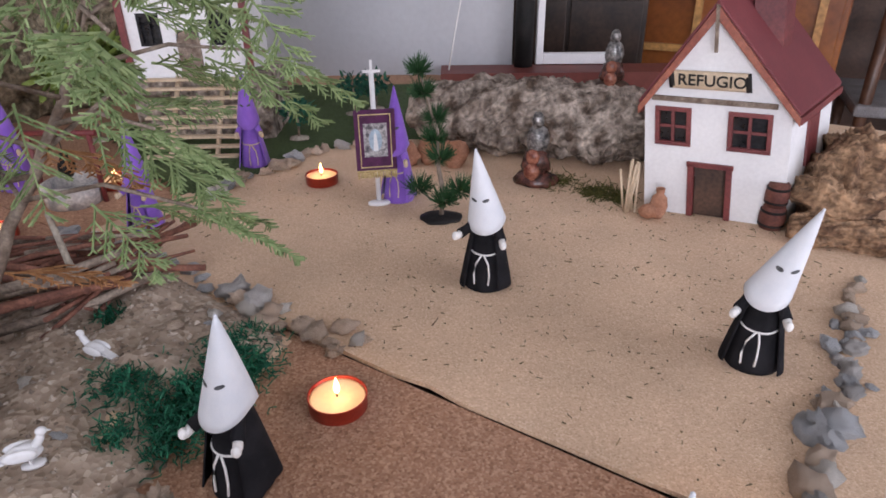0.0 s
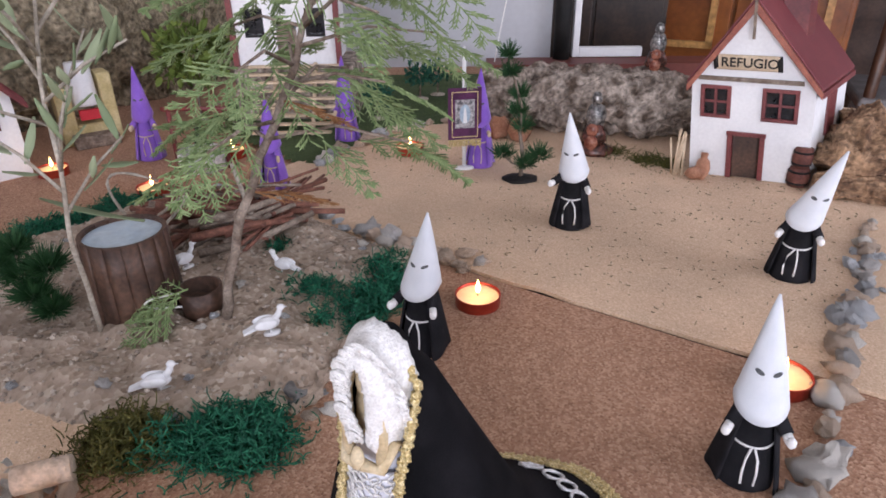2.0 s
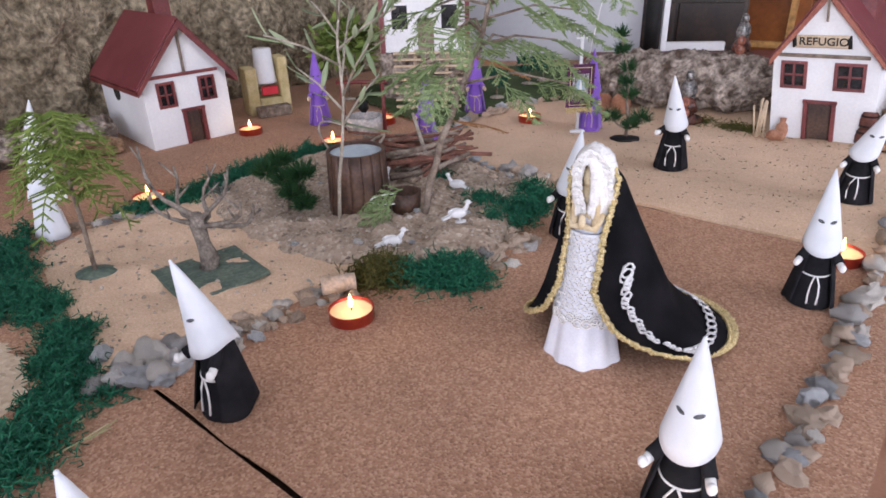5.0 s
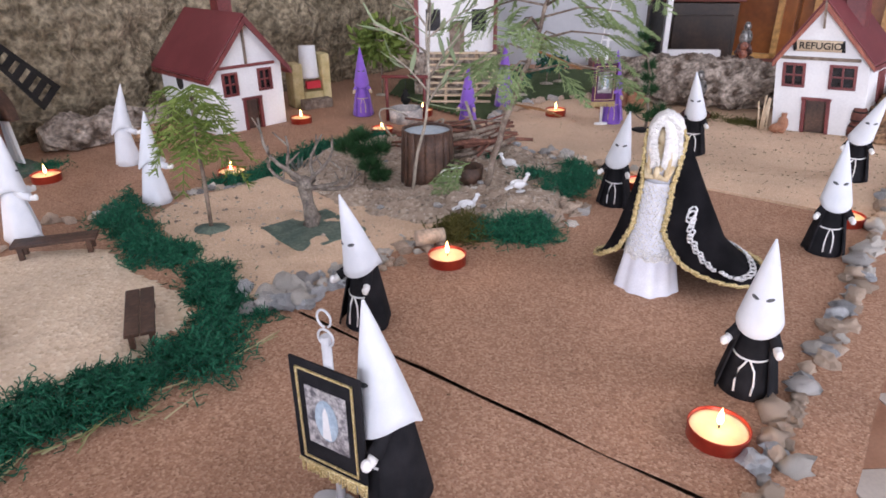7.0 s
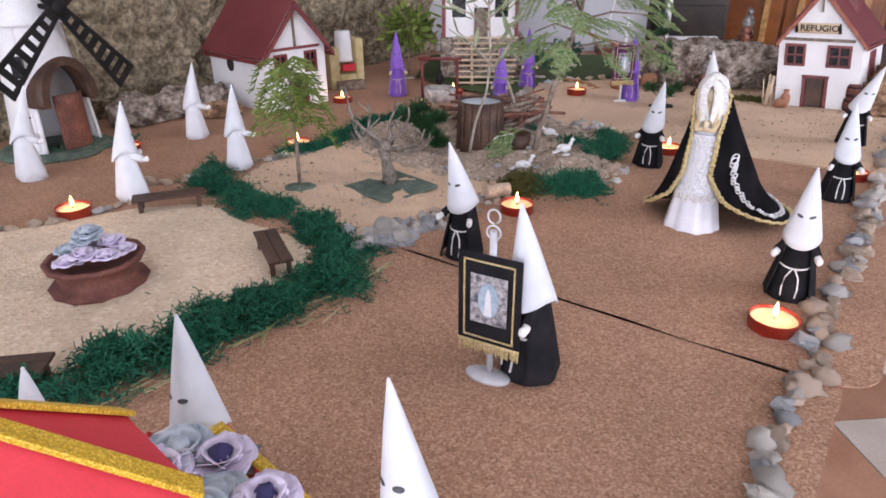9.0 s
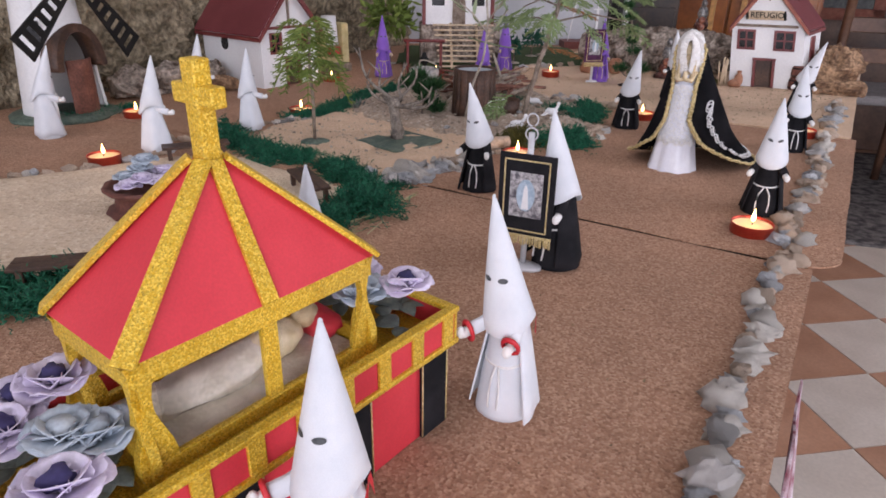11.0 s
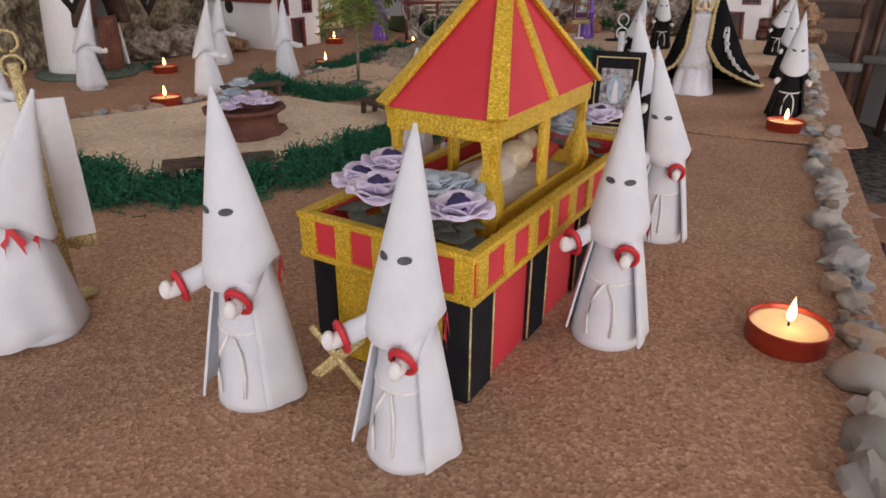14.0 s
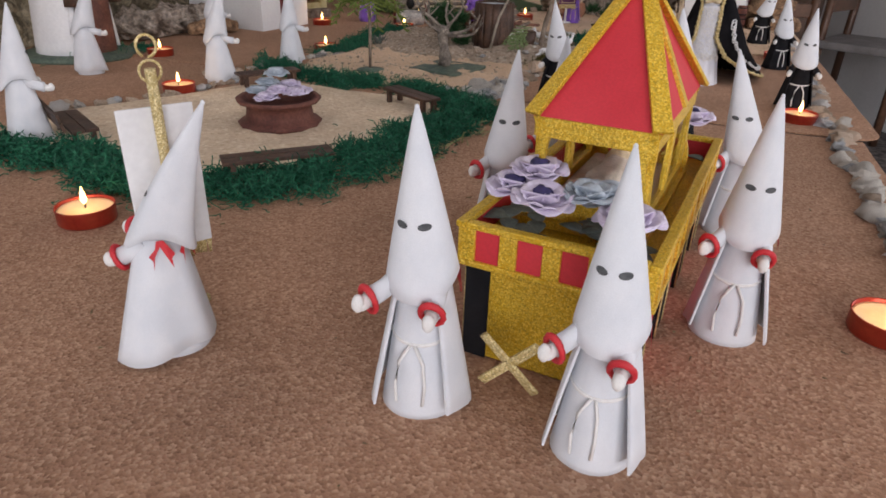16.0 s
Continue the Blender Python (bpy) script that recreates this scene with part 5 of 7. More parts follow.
# canopy cage
CX, CY, CZ0, CZ1, APEX = 0.0275, 0.0555, 0.057, 0.110, 0.162
bm = BM()
bx(bm, -CX - 0.003, CX + 0.003, -CY - 0.003, CY + 0.003, CZ0, CZ0 + 0.004)
part("cage_floor", bm, GOLD, fl)
bm = BM()
bx(bm, -CX + 0.004, CX - 0.004, -CY + 0.004, CY - 0.004, CZ0 + 0.004, CZ0 + 0.0075)
part("bed", bm, CREAM, fl, bevel=0.0015)
for sx in (-1, 1):
    for sy in (-1, 1):
        bm = BM()
        x0, x1 = sorted((sx * (CX - 0.0085), sx * CX))
        y0, y1 = sorted((sy * (CY - 0.0035), sy * CY))
        wavy_post(bm, x0, x1, y0, y1, CZ0 + 0.004, CZ1)
        x0, x1 = sorted((sx * (CX - 0.0035), sx * (CX + 0.0002)))
        y0, y1 = sorted((sy * (CY - 0.0085), sy * (CY + 0.0002)))
        side = BM()
        wavy_post(side, y0, y1, -x1, -x0, CZ0 + 0.004, CZ1)
        for v in side.verts:
            v.co = Vector((-v.co.y, v.co.x, v.co.z))
        bmesh.ops.remove_doubles(side, verts=side.verts, dist=1e-6)
        bmesh.ops.recalc_face_normals(side, faces=side.faces)
        part("side_post", side, GOLD, fl)
        bmesh.ops.remove_doubles(bm, verts=bm.verts, dist=1e-6)
        part("corner_post", bm, GOLD, fl)
    bm = BM()
    x0, x1 = sorted((sx * (CX - 0.0035), sx * CX))
    bx(bm, x0, x1, -0.0035, 0.0035, CZ0 + 0.004, CZ1 - 0.006)
    part("mid_post", bm, GOLD, fl, bevel=0.0005)
    for z0, z1, o in ((CZ1 - 0.009, CZ1 + 0.0005, 0.0008), (CZ0 + 0.0042, CZ0 + 0.0105, 0.0004)):
        bm = BM()
        x0, x1 = sorted((sx * (CX - 0.0032), sx * (CX + o)))
        bx(bm, x0, x1, -CY, CY, z0, z1)
        part("cage_rail", bm, GOLD, fl, bevel=0.0005)
    bm = BM()
    bx(bm, sx * (CX - 0.0016) - 0.0002, sx * (CX - 0.0016) + 0.0002, -CY + 0.0086, CY - 0.0086, CZ0 + 0.0106, CZ1 - 0.0092)
    g = part("clear_pane", bm, GLASS, fl, "clear film pane")
    g.visible_shadow = False
for sy in (-1, 1):
    bm = BM()
    y0, y1 = sorted((sy * (CY - 0.0032), sy * (CY + 0.0008)))
    bx(bm, -CX, CX, y0, y1, CZ1 - 0.009, CZ1 + 0.0005)
    part("cage_rail", bm, GOLD, fl, bevel=0.0005)
    bm = BM()
    bx(bm, -CX + 0.004, CX - 0.004, sy * (CY - 0.002) - 0.001, sy * (CY - 0.002) + 0.001, CZ0 + 0.004, CZ0 + 0.014)
    part("cage_rail", bm, GOLD, fl)
# tented roof
bm = BM()
e = 0.0015
c = [Vector((sx * (CX + e), sy * (CY + e), CZ1 + 0.0008)) for sx, sy in ((-1, -1), (1, -1), (1, 1), (-1, 1))]
top = [Vector((sx * 0.004, sy * 0.004, APEX)) for sx, sy in ((-1, -1), (1, -1), (1, 1), (-1, 1))]
vb, vt = [bm.verts.new(p) for p in c], [bm.verts.new(p) for p in top]
for i in range(4):
    bm.faces.new((vb[i], vb[(i + 1) % 4], vt[(i + 1) % 4], vt[i]))
bm.faces.new(vt)
bm.faces.new(vb[::-1])
roof = part("canopy_roof", bm, RED_FOAM, fl)


def strap(a, b, side, w, lift):
    a, b, side = Vector(a), Vector(b), Vector(side).normalized()
    nrm = (b - a).cross(side).normalized()
    if nrm.z < 0:
        nrm = -nrm
    bm = BM()
    vs = []
    for p, k in ((a, w), (b, w * 0.8)):
        for s in (-1, 1):
            for o in (lift - 0.0006, lift + 0.0016):
                vs.append(bm.verts.new(p + side * s * k + nrm * o))
    for q in ((0, 1, 3, 2), (4, 6, 7, 5), (0, 2, 6, 4), (1, 5, 7, 3), (0, 4, 5, 1), (2, 3, 7, 6)):
        bm.faces.new([vs[i] for i in q])
    bmesh.ops.recalc_face_normals(bm, faces=bm.faces)
    part("gold_strap", bm, GOLD, roof, bevel=0.0004)


for i in range(4):
    d = (c[i] - top[i]).cross(Vector((0, 0, 1)))
    strap(c[i], top[i], d, 0.0044, 0.0008)
for sx in (-1, 1):
    strap((sx * (CX + e), 0, CZ1 + 0.0008), (sx * 0.004, 0, APEX), (0, 1, 0), 0.0036, 0.0002)
bm = BM()
bx(bm, -0.0042, 0.0042, -0.0036, 0.0036, APEX - 0.003, 0.1985)
bx(bm, -0.0125, 0.0125, -0.0032, 0.0032, 0.182, 0.1895)
part("cross", bm, GOLD, fl, bevel=0.0008)
# reclining draped statuette on the bed
bm = BM()
z0 = CZ0 + 0.0075
ball(bm, (0, -0.012, z0 + 0.006), (0.011, 0.034, 0.0085), 0, 18, 0.35, 3)
ball(bm, (0, -0.034, z0 + 0.005), (0.008, 0.014, 0.0075), 0, 14, 0.5, 5)
ball(bm, (0, 0.02, z0 + 0.008), (0.0095, 0.016, 0.0085), 1, 14, 0.15, 7)
ball(bm, (0, 0.039, z0 + 0.013), (0.0058, 0.007, 0.0062), 1, 14)
ball(bm, (0, 0.045, z0 + 0.0075), (0.015, 0.0085, 0.0075), 2, 14, 0.3, 9)
tagged(part("reclining_statuette", bm, [CREAM, SKIN, RED_FOAM], m=fl.matrix_basis.copy()), "reclining plaster statuette under a draped pale cloth", "statuette")


# ---------------------------------------------------------------- paper flowers
def rose(parent, p, r, mat, centre, seed):
    R = random.Random(seed)
    bm = BM()
    for ring, (n, rr, tilt) in enumerate(((6, 1.05, 0.3), (5, 0.85, 0.85), (4, 0.6, 1.3))):
        for k in range(n):
            a = 2 * math.pi * (k + 0.5 * ring) / n + R.uniform(-0.25, 0.25)
            t = tilt + R.uniform(-0.12, 0.12)
            o, up_ = Vector((math.cos(a), math.sin(a), 0)), Vector((0, 0, 1))
            s = Vector((-math.sin(a), math.cos(a), 0))

            def petal(u, v, o=o, s=s, t=t, rr=rr):
                w = (u - 0.5) * 2
                reach = r * rr * v * (1 - 0.28 * w * w * v)
                wide = r * rr * 0.74 * math.sin(min(1, v * 1.15 + 0.12) * math.pi * 0.72) * w
                lift = math.sin(t) * reach + (0.3 * v if t < 0.6 else 0.12) * r * w * w - 0.5 * r * max(0, v - 0.65) * (0.9 if t < 0.6 else 0.3)
                return Vector(p) + o * reach * math.cos(t) + s * wide + up_ * (lift + 0.1 * r * rr)

            sheet(bm, petal, 5, 5, 0, 0.0003)
    ob = part("flower", bm, mat, parent)
    bm = BM()
    ball(bm, Vector(p) + Vector((0, 0, r * 0.5)), (r * 0.33, r * 0.33, r * 0.22), 0, 10, 0.5, seed)
    part("flower_centre", bm, centre, ob)


def foliage(parent, p, r, seed):
    R = random.Random(seed)
    for k in range(5):
        a = R.uniform(0, 6.28)
        bm = BM()
        o, s = Vector((math.cos(a), math.sin(a), 0)), Vector((-math.sin(a), math.cos(a), 0))
        sheet(bm, lambda u, v: Vector(p) + o * r * 1.3 * v + s * (u - 0.5) * r * 0.8 * math.sin(v * 3.0 + 0.1) + Vector((0, 0, 0.15 * r * math.sin(v * 3))), 3, 5, 0, 0.0003)
        part("leaf", bm, LEAFGREY, parent)


for sy, seed in ((-1, 3), (1, 8)):
    bq = thing("flower_arrangement", fl.matrix_basis @ pose(0, sy * 0.0775, 0.057), "lilac and blue-grey paper flowers on the float tray", "flowers")
    R = random.Random(seed)
    spots = [(-0.029, 0.004), (-0.012, -0.006), (0.006, 0.006), (0.026, -0.004), (0.013, 0.014), (-0.022, 0.016)]
    for k, (x, y) in enumerate(spots):
        blue = (k in (2, 4)) if sy < 0 else (k % 2 == 0)
        rose(bq, (x, y * (1 if sy < 0 else -1), 0.018 + R.uniform(0, 0.007)), R.uniform(0.0136, 0.0158), BLUEGREY if blue else LILAC, BLUEGREY if blue else NAVY, seed * 10 + k)
        foliage(bq, (x * 1.05, y, 0.008), 0.011, seed * 20 + k)

# ---------------------------------------------------------------- banners on stands
def banner(m, w, z0, z1, top, mats, label, base_r, scroll=False, cross=False, plain_back=False):
    cloth, border, image, pole = mats
    b = thing("standing_banner", m, label, "banner", "small standing banners")
    bm = BM()
    lathe(bm, [(base_r, 0), (base_r, 0.0022), (base_r * 0.9, 0.003), (0.003, 0.0036)], 28, None, 0, 0, 0, 0.55)
    part("base_plate", bm, pole, b)
    bm = BM()
    tube(bm, [(0, 0.003, 0.003), (0, 0.003, top - 0.012)], 0.0026, 10)
    part("pole", bm, pole, b)
    bm = BM()
    bx(bm, -w / 2, w / 2, -0.0018, 0.0, z0, z1)
    c = part("panel", bm, cloth, b, bevel=0.0005)
    bm = BM()
    i = 0.0045
    for a in ((-w / 2 + i, w / 2 - i, z0 + i, z0 + i + 0.001), (-w / 2 + i, w / 2 - i, z1 - i - 0.001, z1 - i), (-w / 2 + i, -w / 2 + i + 0.001, z0 + i, z1 - i), (w / 2 - i - 0.001, w / 2 - i, z0 + i, z1 - i)):
        bx(bm, a[0], a[1], -0.0027, -0.0018, a[2], a[3])
    part("border", bm, border, c)
    bm = BM()
    hw, zc, hh = w * 0.29, (z0 + z1) / 2 + 0.001, (z1 - z0) * 0.27
    bx(bm, -hw, hw, -0.0023, -0.00181, zc - hh, zc + hh)
    pic = part("printed_card", bm, image, c)
    bm = BM()
    lathe(bm, [(hw * 0.56, 0), (hw * 0.56, 0.0004)], 22, Matrix.Translation((0, -0.0024, zc)) @ Matrix.Rotation(radians(90), 4, "X") @ Matrix.Diagonal((1, 1.75, 1, 1)))
    part("printed_oval", bm, PRINT_BLUE, pic)
    bm = BM()
    prism(bm, [(-hw * 0.22, zc - hh * 0.62), (hw * 0.22, zc - hh * 0.62), (hw * 0.12, zc + hh * 0.3), (0, zc + hh * 0.5), (-hw * 0.12, zc + hh * 0.3)], -0.0033, -0.0029)
    part("printed_shape", bm, WHITE_PAINT, pic)
    R = random.Random(2)
    n = 26
    for k in range(n):
        bm = BM()
        x = -w / 2 + w * (k + 0.5) / n
        tube(bm, [(x, -0.001, z0 + 0.001), (x + R.uniform(-0.0008, 0.0008), -0.0018, z0 - 0.006 - R.uniform(0, 0.002))], 0.0007, 5, 0, 1.2)
        part("fringe_strand", bm, GOLD_BRAID, c)
    bm = BM()
    tube(bm, [(-w / 2, -0.002, z0 + 0.0005), (w / 2, -0.002, z0 + 0.0005)], 0.0012, 6)
    part("fringe_band", bm, GOLD_BRAID, c)
    if scroll:
        bm = BM()
        r = 0.0048
        tube(bm, [(r * math.cos(a), 0.003, top - 0.018 + r + r * math.sin(a) * 1.0) for a in np.linspace(-1.57, 4.2, 18)], 0.0007, 6)
        tube(bm, [(-r * math.cos(a) * 0.9, 0.003, top - 0.007 + r + r * math.sin(a)) for a in np.linspace(-1.57, 4.2, 18)], 0.0007, 6)
        part("wire_scroll", bm, pole if pole is PLASTIC else GOLD_BRAID, b)
    if cross:
        bm = BM()
        bx(bm, -0.0013, 0.0013, 0.0012, 0.0034, top - 0.046, top)
        bx(bm, -0.009, 0.009, 0.0013, 0.0033, top - 0.012, top - 0.0094)
        part("white_cross", bm, WHITE_PAINT, b)
    return b


banner(pose(-0.287, -0.118, 0.0, 0, 0, -26), 0.046, 0.028, 0.096, 0.124, (BLACK_FELT, GOLD_BRAID, PRINT, PLASTIC), "black banner with gold border and printed card on a clear stand", 0.017, scroll=True)
banner(pose(-0.026, 0.752, 0.0042, 0, 0, 10), 0.042, 0.038, 0.104, 0.152, (MAROON, GOLD_BRAID, PRINT, WHITE_PAINT), "purple banner with gold border and white cross", 0.012, cross=True)
banner(pose(-0.677, -0.343, 0.0, 0, 0, 206), 0.035, 0.035, 0.108, 0.138, (WHITE_PAINT, GOLD_BRAID, WHITE_PAINT, GOLD_BRAID), "white-backed banner on a gilded pole", 0.012, scroll=True)

# golden straw cross leaning at the float's end
gc = thing("straw_cross", pose(-0.531, -0.452, 0.022, 0, 42, -35), "small plaited golden straw cross", "cross")
for m_ in (Matrix.Identity(4), Matrix.Rotation(radians(90), 4, "Y")):
    for k in (-1, 0, 1):
        bm = BM()
        tube(bm, [m_ @ Vector((k * 0.0014 + 0.0008 * math.sin(q * 40), 0.0006 * k, q)) for q in np.linspace(-0.017, 0.017, 14)], 0.0011, 5)
        part("straw_plait", bm, GOLD_BRAID, gc)

# ---------------------------------------------------------------- pots, benches
pl = thing("flower_planter", pose(-0.633, 0.0, 0.004), "dark clay planter with lilac and blue-grey paper flowers", "planter")
bm = BM()
lathe(bm, [(0.041, 0), (0.042, 0.003), (0.034, 0.0045), (0.032, 0.017), (0.037, 0.023), (0.0415, 0.0235), (0.042, 0.027), (0.036, 0.027), (0.033, 0.02), (0, 0.02)], 12)
part("pot", bm, CLAY, pl)
for k in range(9):
    a = k * 2.4
    r = 0.008 + 0.017 * (k / 9) ** 0.5 if k else 0
    blue = k in (0, 1, 4)
    rose(pl, (r * math.cos(a), r * math.sin(a), 0.046 - 0.85 * r), 0.0128, BLUEGREY if blue else LILAC, BLUEGREY if blue else LILAC, 300 + k)


def bench(x, y, turn, back=True, L=0.078):
    b = thing("model_bench", pose(x, y, 0.004, 0, 0, turn), "small dark wooden bench on the pale sand", "bench", "benches round the planter")
    for y0 in (-0.0115, 0.0):
        bm = BM()
        bx(bm, -L / 2, L / 2, y0, y0 + 0.011, 0.0135, 0.0165)
        part("seat_board", bm, DARK_WOOD, b, bevel=0.0004)
    for sx in (-1, 1):
        for sy in (-1, 1):
            bm = BM()
            bx(bm, sx * (L / 2 - 0.008) - 0.0025, sx * (L / 2 - 0.008) + 0.0025, sy * 0.0075 - 0.0022, sy * 0.0075 + 0.0022, 0, 0.0134)
            part("leg", bm, DARK_WOOD, b)
    if back:
        for z in (0.019, 0.0275):
            bm = BM()
            bx(bm, -L / 2, L / 2, 0.0105, 0.013, z, z + 0.0075, 0, Matrix.Rotation(radians(-12), 4, "X"))
            part("back_board", bm, DARK_WOOD, b, bevel=0.0004)
    return b


bench(-0.65, 0.183, 23, False)
bench(-0.490, 0.052, -62, False)
bench(-0.632, -0.150, 192, False, 0.088)
bench(-0.815, -0.03, 118)

bk = thing("wooden_tub", pose(-0.293, 0.409, 0.006) @ Matrix.Diagonal((0.9, 0.9, 0.96, 1)), "dark stave tub with a pale blue ribbed lining", "tub")
n = 16
for k in range(n):
    a0, a1 = 2 * math.pi * (k + 0.012) / n, 2 * math.pi * (k + 0.988) / n
    bm = BM()
    sheet(bm, lambda u, v: ((0.039 - 0.0035 * v) * math.cos(a0 + (a1 - a0) * u), (0.039 - 0.0035 * v) * math.sin(a0 + (a1 - a0) * u), 0.078 * v), 3, 3, 0, 0.0035)
    part("stave", bm, DARK_WOOD, bk)
bm = BM()
lathe(bm, [(0.0, 0.0725), (0.008, 0.0735), (0.016, 0.0725), (0.022, 0.0735), (0.028, 0.0728), (0.0332, 0.0745)], 28)
part("lining", bm, WATER, bk)
pt = thing("wooden_pot", pose(-0.239, 0.401, 0.008), "small dark wooden pot with a wire handle", "pot")
bm = BM()
lathe(bm, [(0.015, 0), (0.0175, 0.028), (0.0155, 0.028), (0.014, 0.018), (0, 0.018)], 16)
part("pot_body", bm, DARK_WOOD, pt)
bm = BM()
tube(bm, [(-0.009 - 0.026 * math.sin(q), -0.0135 - 0.008 * math.sin(q), 0.024 + 0.006 * math.cos(q)) for q in np.linspace(0, 3.1, 14)], 0.0008, 6)
part("handle", bm, CORD, pt)

# ---------------------------------------------------------------- many small pieces at once
def prisms(name, segs, mat, parent=None, m=None, sides=3, label=""):
    """Thin tapering sticks, one for each row p0, p1, r0, r1, joined in one mesh."""
    s = np.array(segs, float)
    p0, p1, r0, r1 = s[:, 0:3], s[:, 3:6], s[:, 6:7], s[:, 7:8]
    d = p1 - p0
    d /= np.maximum(np.linalg.norm(d, axis=1, keepdims=True), 1e-9)
    ref = np.where(np.abs(d[:, 2:3]) < 0.9, np.array([[0, 0, 1.0]]), np.array([[1.0, 0, 0]]))
    a = np.cross(d, ref)
    a /= np.linalg.norm(a, axis=1, keepdims=True)
    b = np.cross(d, a)
    vs = []
    for p, r in ((p0, r0), (p1, r1)):
        for k in range(sides):
            q = 2 * math.pi * k / sides
            vs.append(p + (a * math.cos(q) + b * math.sin(q)) * r)
    v = np.stack(vs, 1).reshape(-1, 3)
    n = 2 * sides
    base = [(k, (k + 1) % sides, sides + (k + 1) % sides, sides + k) for k in range(sides)] + [tuple(range(sides))[::-1], tuple(range(sides, n))]
    faces = []
    for i in range(len(s)):
        faces += [tuple(i * n + j for j in f) for f in base]
    me = bpy.data.meshes.new(name)
    me.from_pydata(v.tolist(), [], faces)
    me.materials.append(mat)
    ob = new(name, me)
    if parent is not None:
        ob.parent = parent
    if m is not None:
        ob.matrix_basis = m
    if label:
        ob["label"] = label
    return ob


def pebbles(name, rows, mat, parent=None):
    """Small eight-faced stones: rows of x, y, z, size."""
    R = np.random.RandomState(4)
    o = np.array([(1, 0, 0), (0, 1, 0), (-1, 0, 0), (0, -1, 0), (0, 0, 0.7), (0, 0, -0.7)], float)
    v, f = [], []
    tri = [(0, 1, 4), (1, 2, 4), (2, 3, 4), (3, 0, 4), (1, 0, 5), (2, 1, 5), (3, 2, 5), (0, 3, 5)]
    for i, (x, y, z, s) in enumerate(rows):
        a = R.uniform(0, 6.28)
        k = o * R.uniform(0.55, 1.25, (6, 1)) * s
        c, t = math.cos(a), math.sin(a)
        v += [(x + c * p[0] - t * p[1], y + t * p[0] + c * p[1], z + p[2] * R.uniform(0.8, 1.1)) for p in k]
        f += [tuple(6 * i + j for j in q) for q in tri]
    me = bpy.data.meshes.new(name)
    me.from_pydata(v, [], f)
    me.materials.append(mat)
    ob = new(name, me)
    if parent is not None:
        ob.parent = parent
    return ob


ISLAND_TONE = leafy("mixed_gravel", (0.2, 0.155, 0.12), (0.55, 0.47, 0.39), 0.9)


def patch(name, poly, mat, label, z0, hump, rough, step=0.008, seed=0, category="ground"):
    """A low mound of loose material over a polygon, uneven on top and thin at the edge."""
    xs, ys = [p[0] for p in poly], [p[1] for p in poly]
    bm = BM()
    grid = {}
    nx, ny = int((max(xs) - min(xs)) / step) + 2, int((max(ys) - min(ys)) / step) + 2
    for i in range(nx):
        for j in range(ny):
            x, y = min(xs) + i * step, min(ys) + j * step
            g = edge_gap(poly, x, y)
            ins = inside(poly, x, y)
            if ins or g < step * 0.9:
                g = g if ins else 0.0
                k = min(1, g / 0.03)
                z = z0 + (hump * k * (2 - k) + rough * k * noise.fractal((x * 30, y * 30, seed), 0.8, 2.0, 4)) if ins else z0 - 0.002
                jx = step * 0.25 * noise.noise((x * 90, y * 90, seed + 3))
                grid[i, j] = bm.verts.new((x + jx, y - jx, z))
    for (i, j), v in list(grid.items()):
        q = [(i, j), (i + 1, j), (i + 1, j + 1), (i, j + 1)]
        if all(p in grid for p in q):
            bm.faces.new([grid[p] for p in q]).smooth = True
    ob = part(name, bm, mat)
    return tagged(ob, label, category, kind="structure")


ISLAND = [(-0.335, 0.675), (-0.26, 0.64), (-0.185, 0.602), (-0.12, 0.55), (-0.06, 0.503), (-0.075, 0.455), (-0.105, 0.42), (-0.118, 0.36), (-0.135, 0.3), (-0.2, 0.262), (-0.255, 0.247), (-0.29, 0.238), (-0.33, 0.165), (-0.37, 0.118), (-0.425, 0.105), (-0.47, 0.15), (-0.545, 0.215), (-0.61, 0.29), (-0.6, 0.36), (-0.555, 0.395), (-0.52, 0.45), (-0.495, 0.53), (-0.44, 0.6), (-0.385, 0.65)]
patch("island_sand", ISLAND, CORK_LIGHT, "pale sandy soil of the raised garden bed", 0.0, 0.007, 0.004, 0.009, 1)
GRAVEL = [(-0.33, 0.668), (-0.19, 0.598), (-0.07, 0.5), (-0.085, 0.45), (-0.112, 0.42), (-0.125, 0.36), (-0.14, 0.305), (-0.25, 0.262), (-0.33, 0.29), (-0.4, 0.33), (-0.47, 0.4), (-0.5, 0.47), (-0.47, 0.54), (-0.4, 0.63)]
patch("garden_gravel_bed", GRAVEL, SOIL, "grey-brown stony soil of the garden bed", 0.003, 0.012, 0.010, 0.007, 2)


def bed_z(x, y):
    if inside(GRAVEL, x, y):
        k = min(1, edge_gap(GRAVEL, x, y) / 0.03)
        return 0.003 + 0.012 * k * (2 - k) + 0.010 * k * noise.fractal((x * 30, y * 30, 2), 0.8, 2.0, 4)
    if inside(ISLAND, x, y):
        k = min(1, edge_gap(ISLAND, x, y) / 0.03)
        return 0.007 * k * (2 - k) + 0.004 * k * noise.fractal((x * 30, y * 30, 1), 0.8, 2.0, 4)
    return 0.0


R = random.Random(11)
rows = []
while len(rows) < 4200:
    x, y = R.uniform(-0.6, -0.06), R.uniform(0.1, 0.67)
    if inside(GRAVEL, x, y) or (R.random() < 0.22 and inside(ISLAND, x, y)):
        s = 0.0008 + 0.0026 * R.random() ** 3
        rows.append((x, y, bed_z(x, y) + s * 0.2, s))
tagged(pebbles("garden_gravel", rows, ISLAND_TONE), "loose mixed gravel on the garden bed", "gravel", kind="stuff")

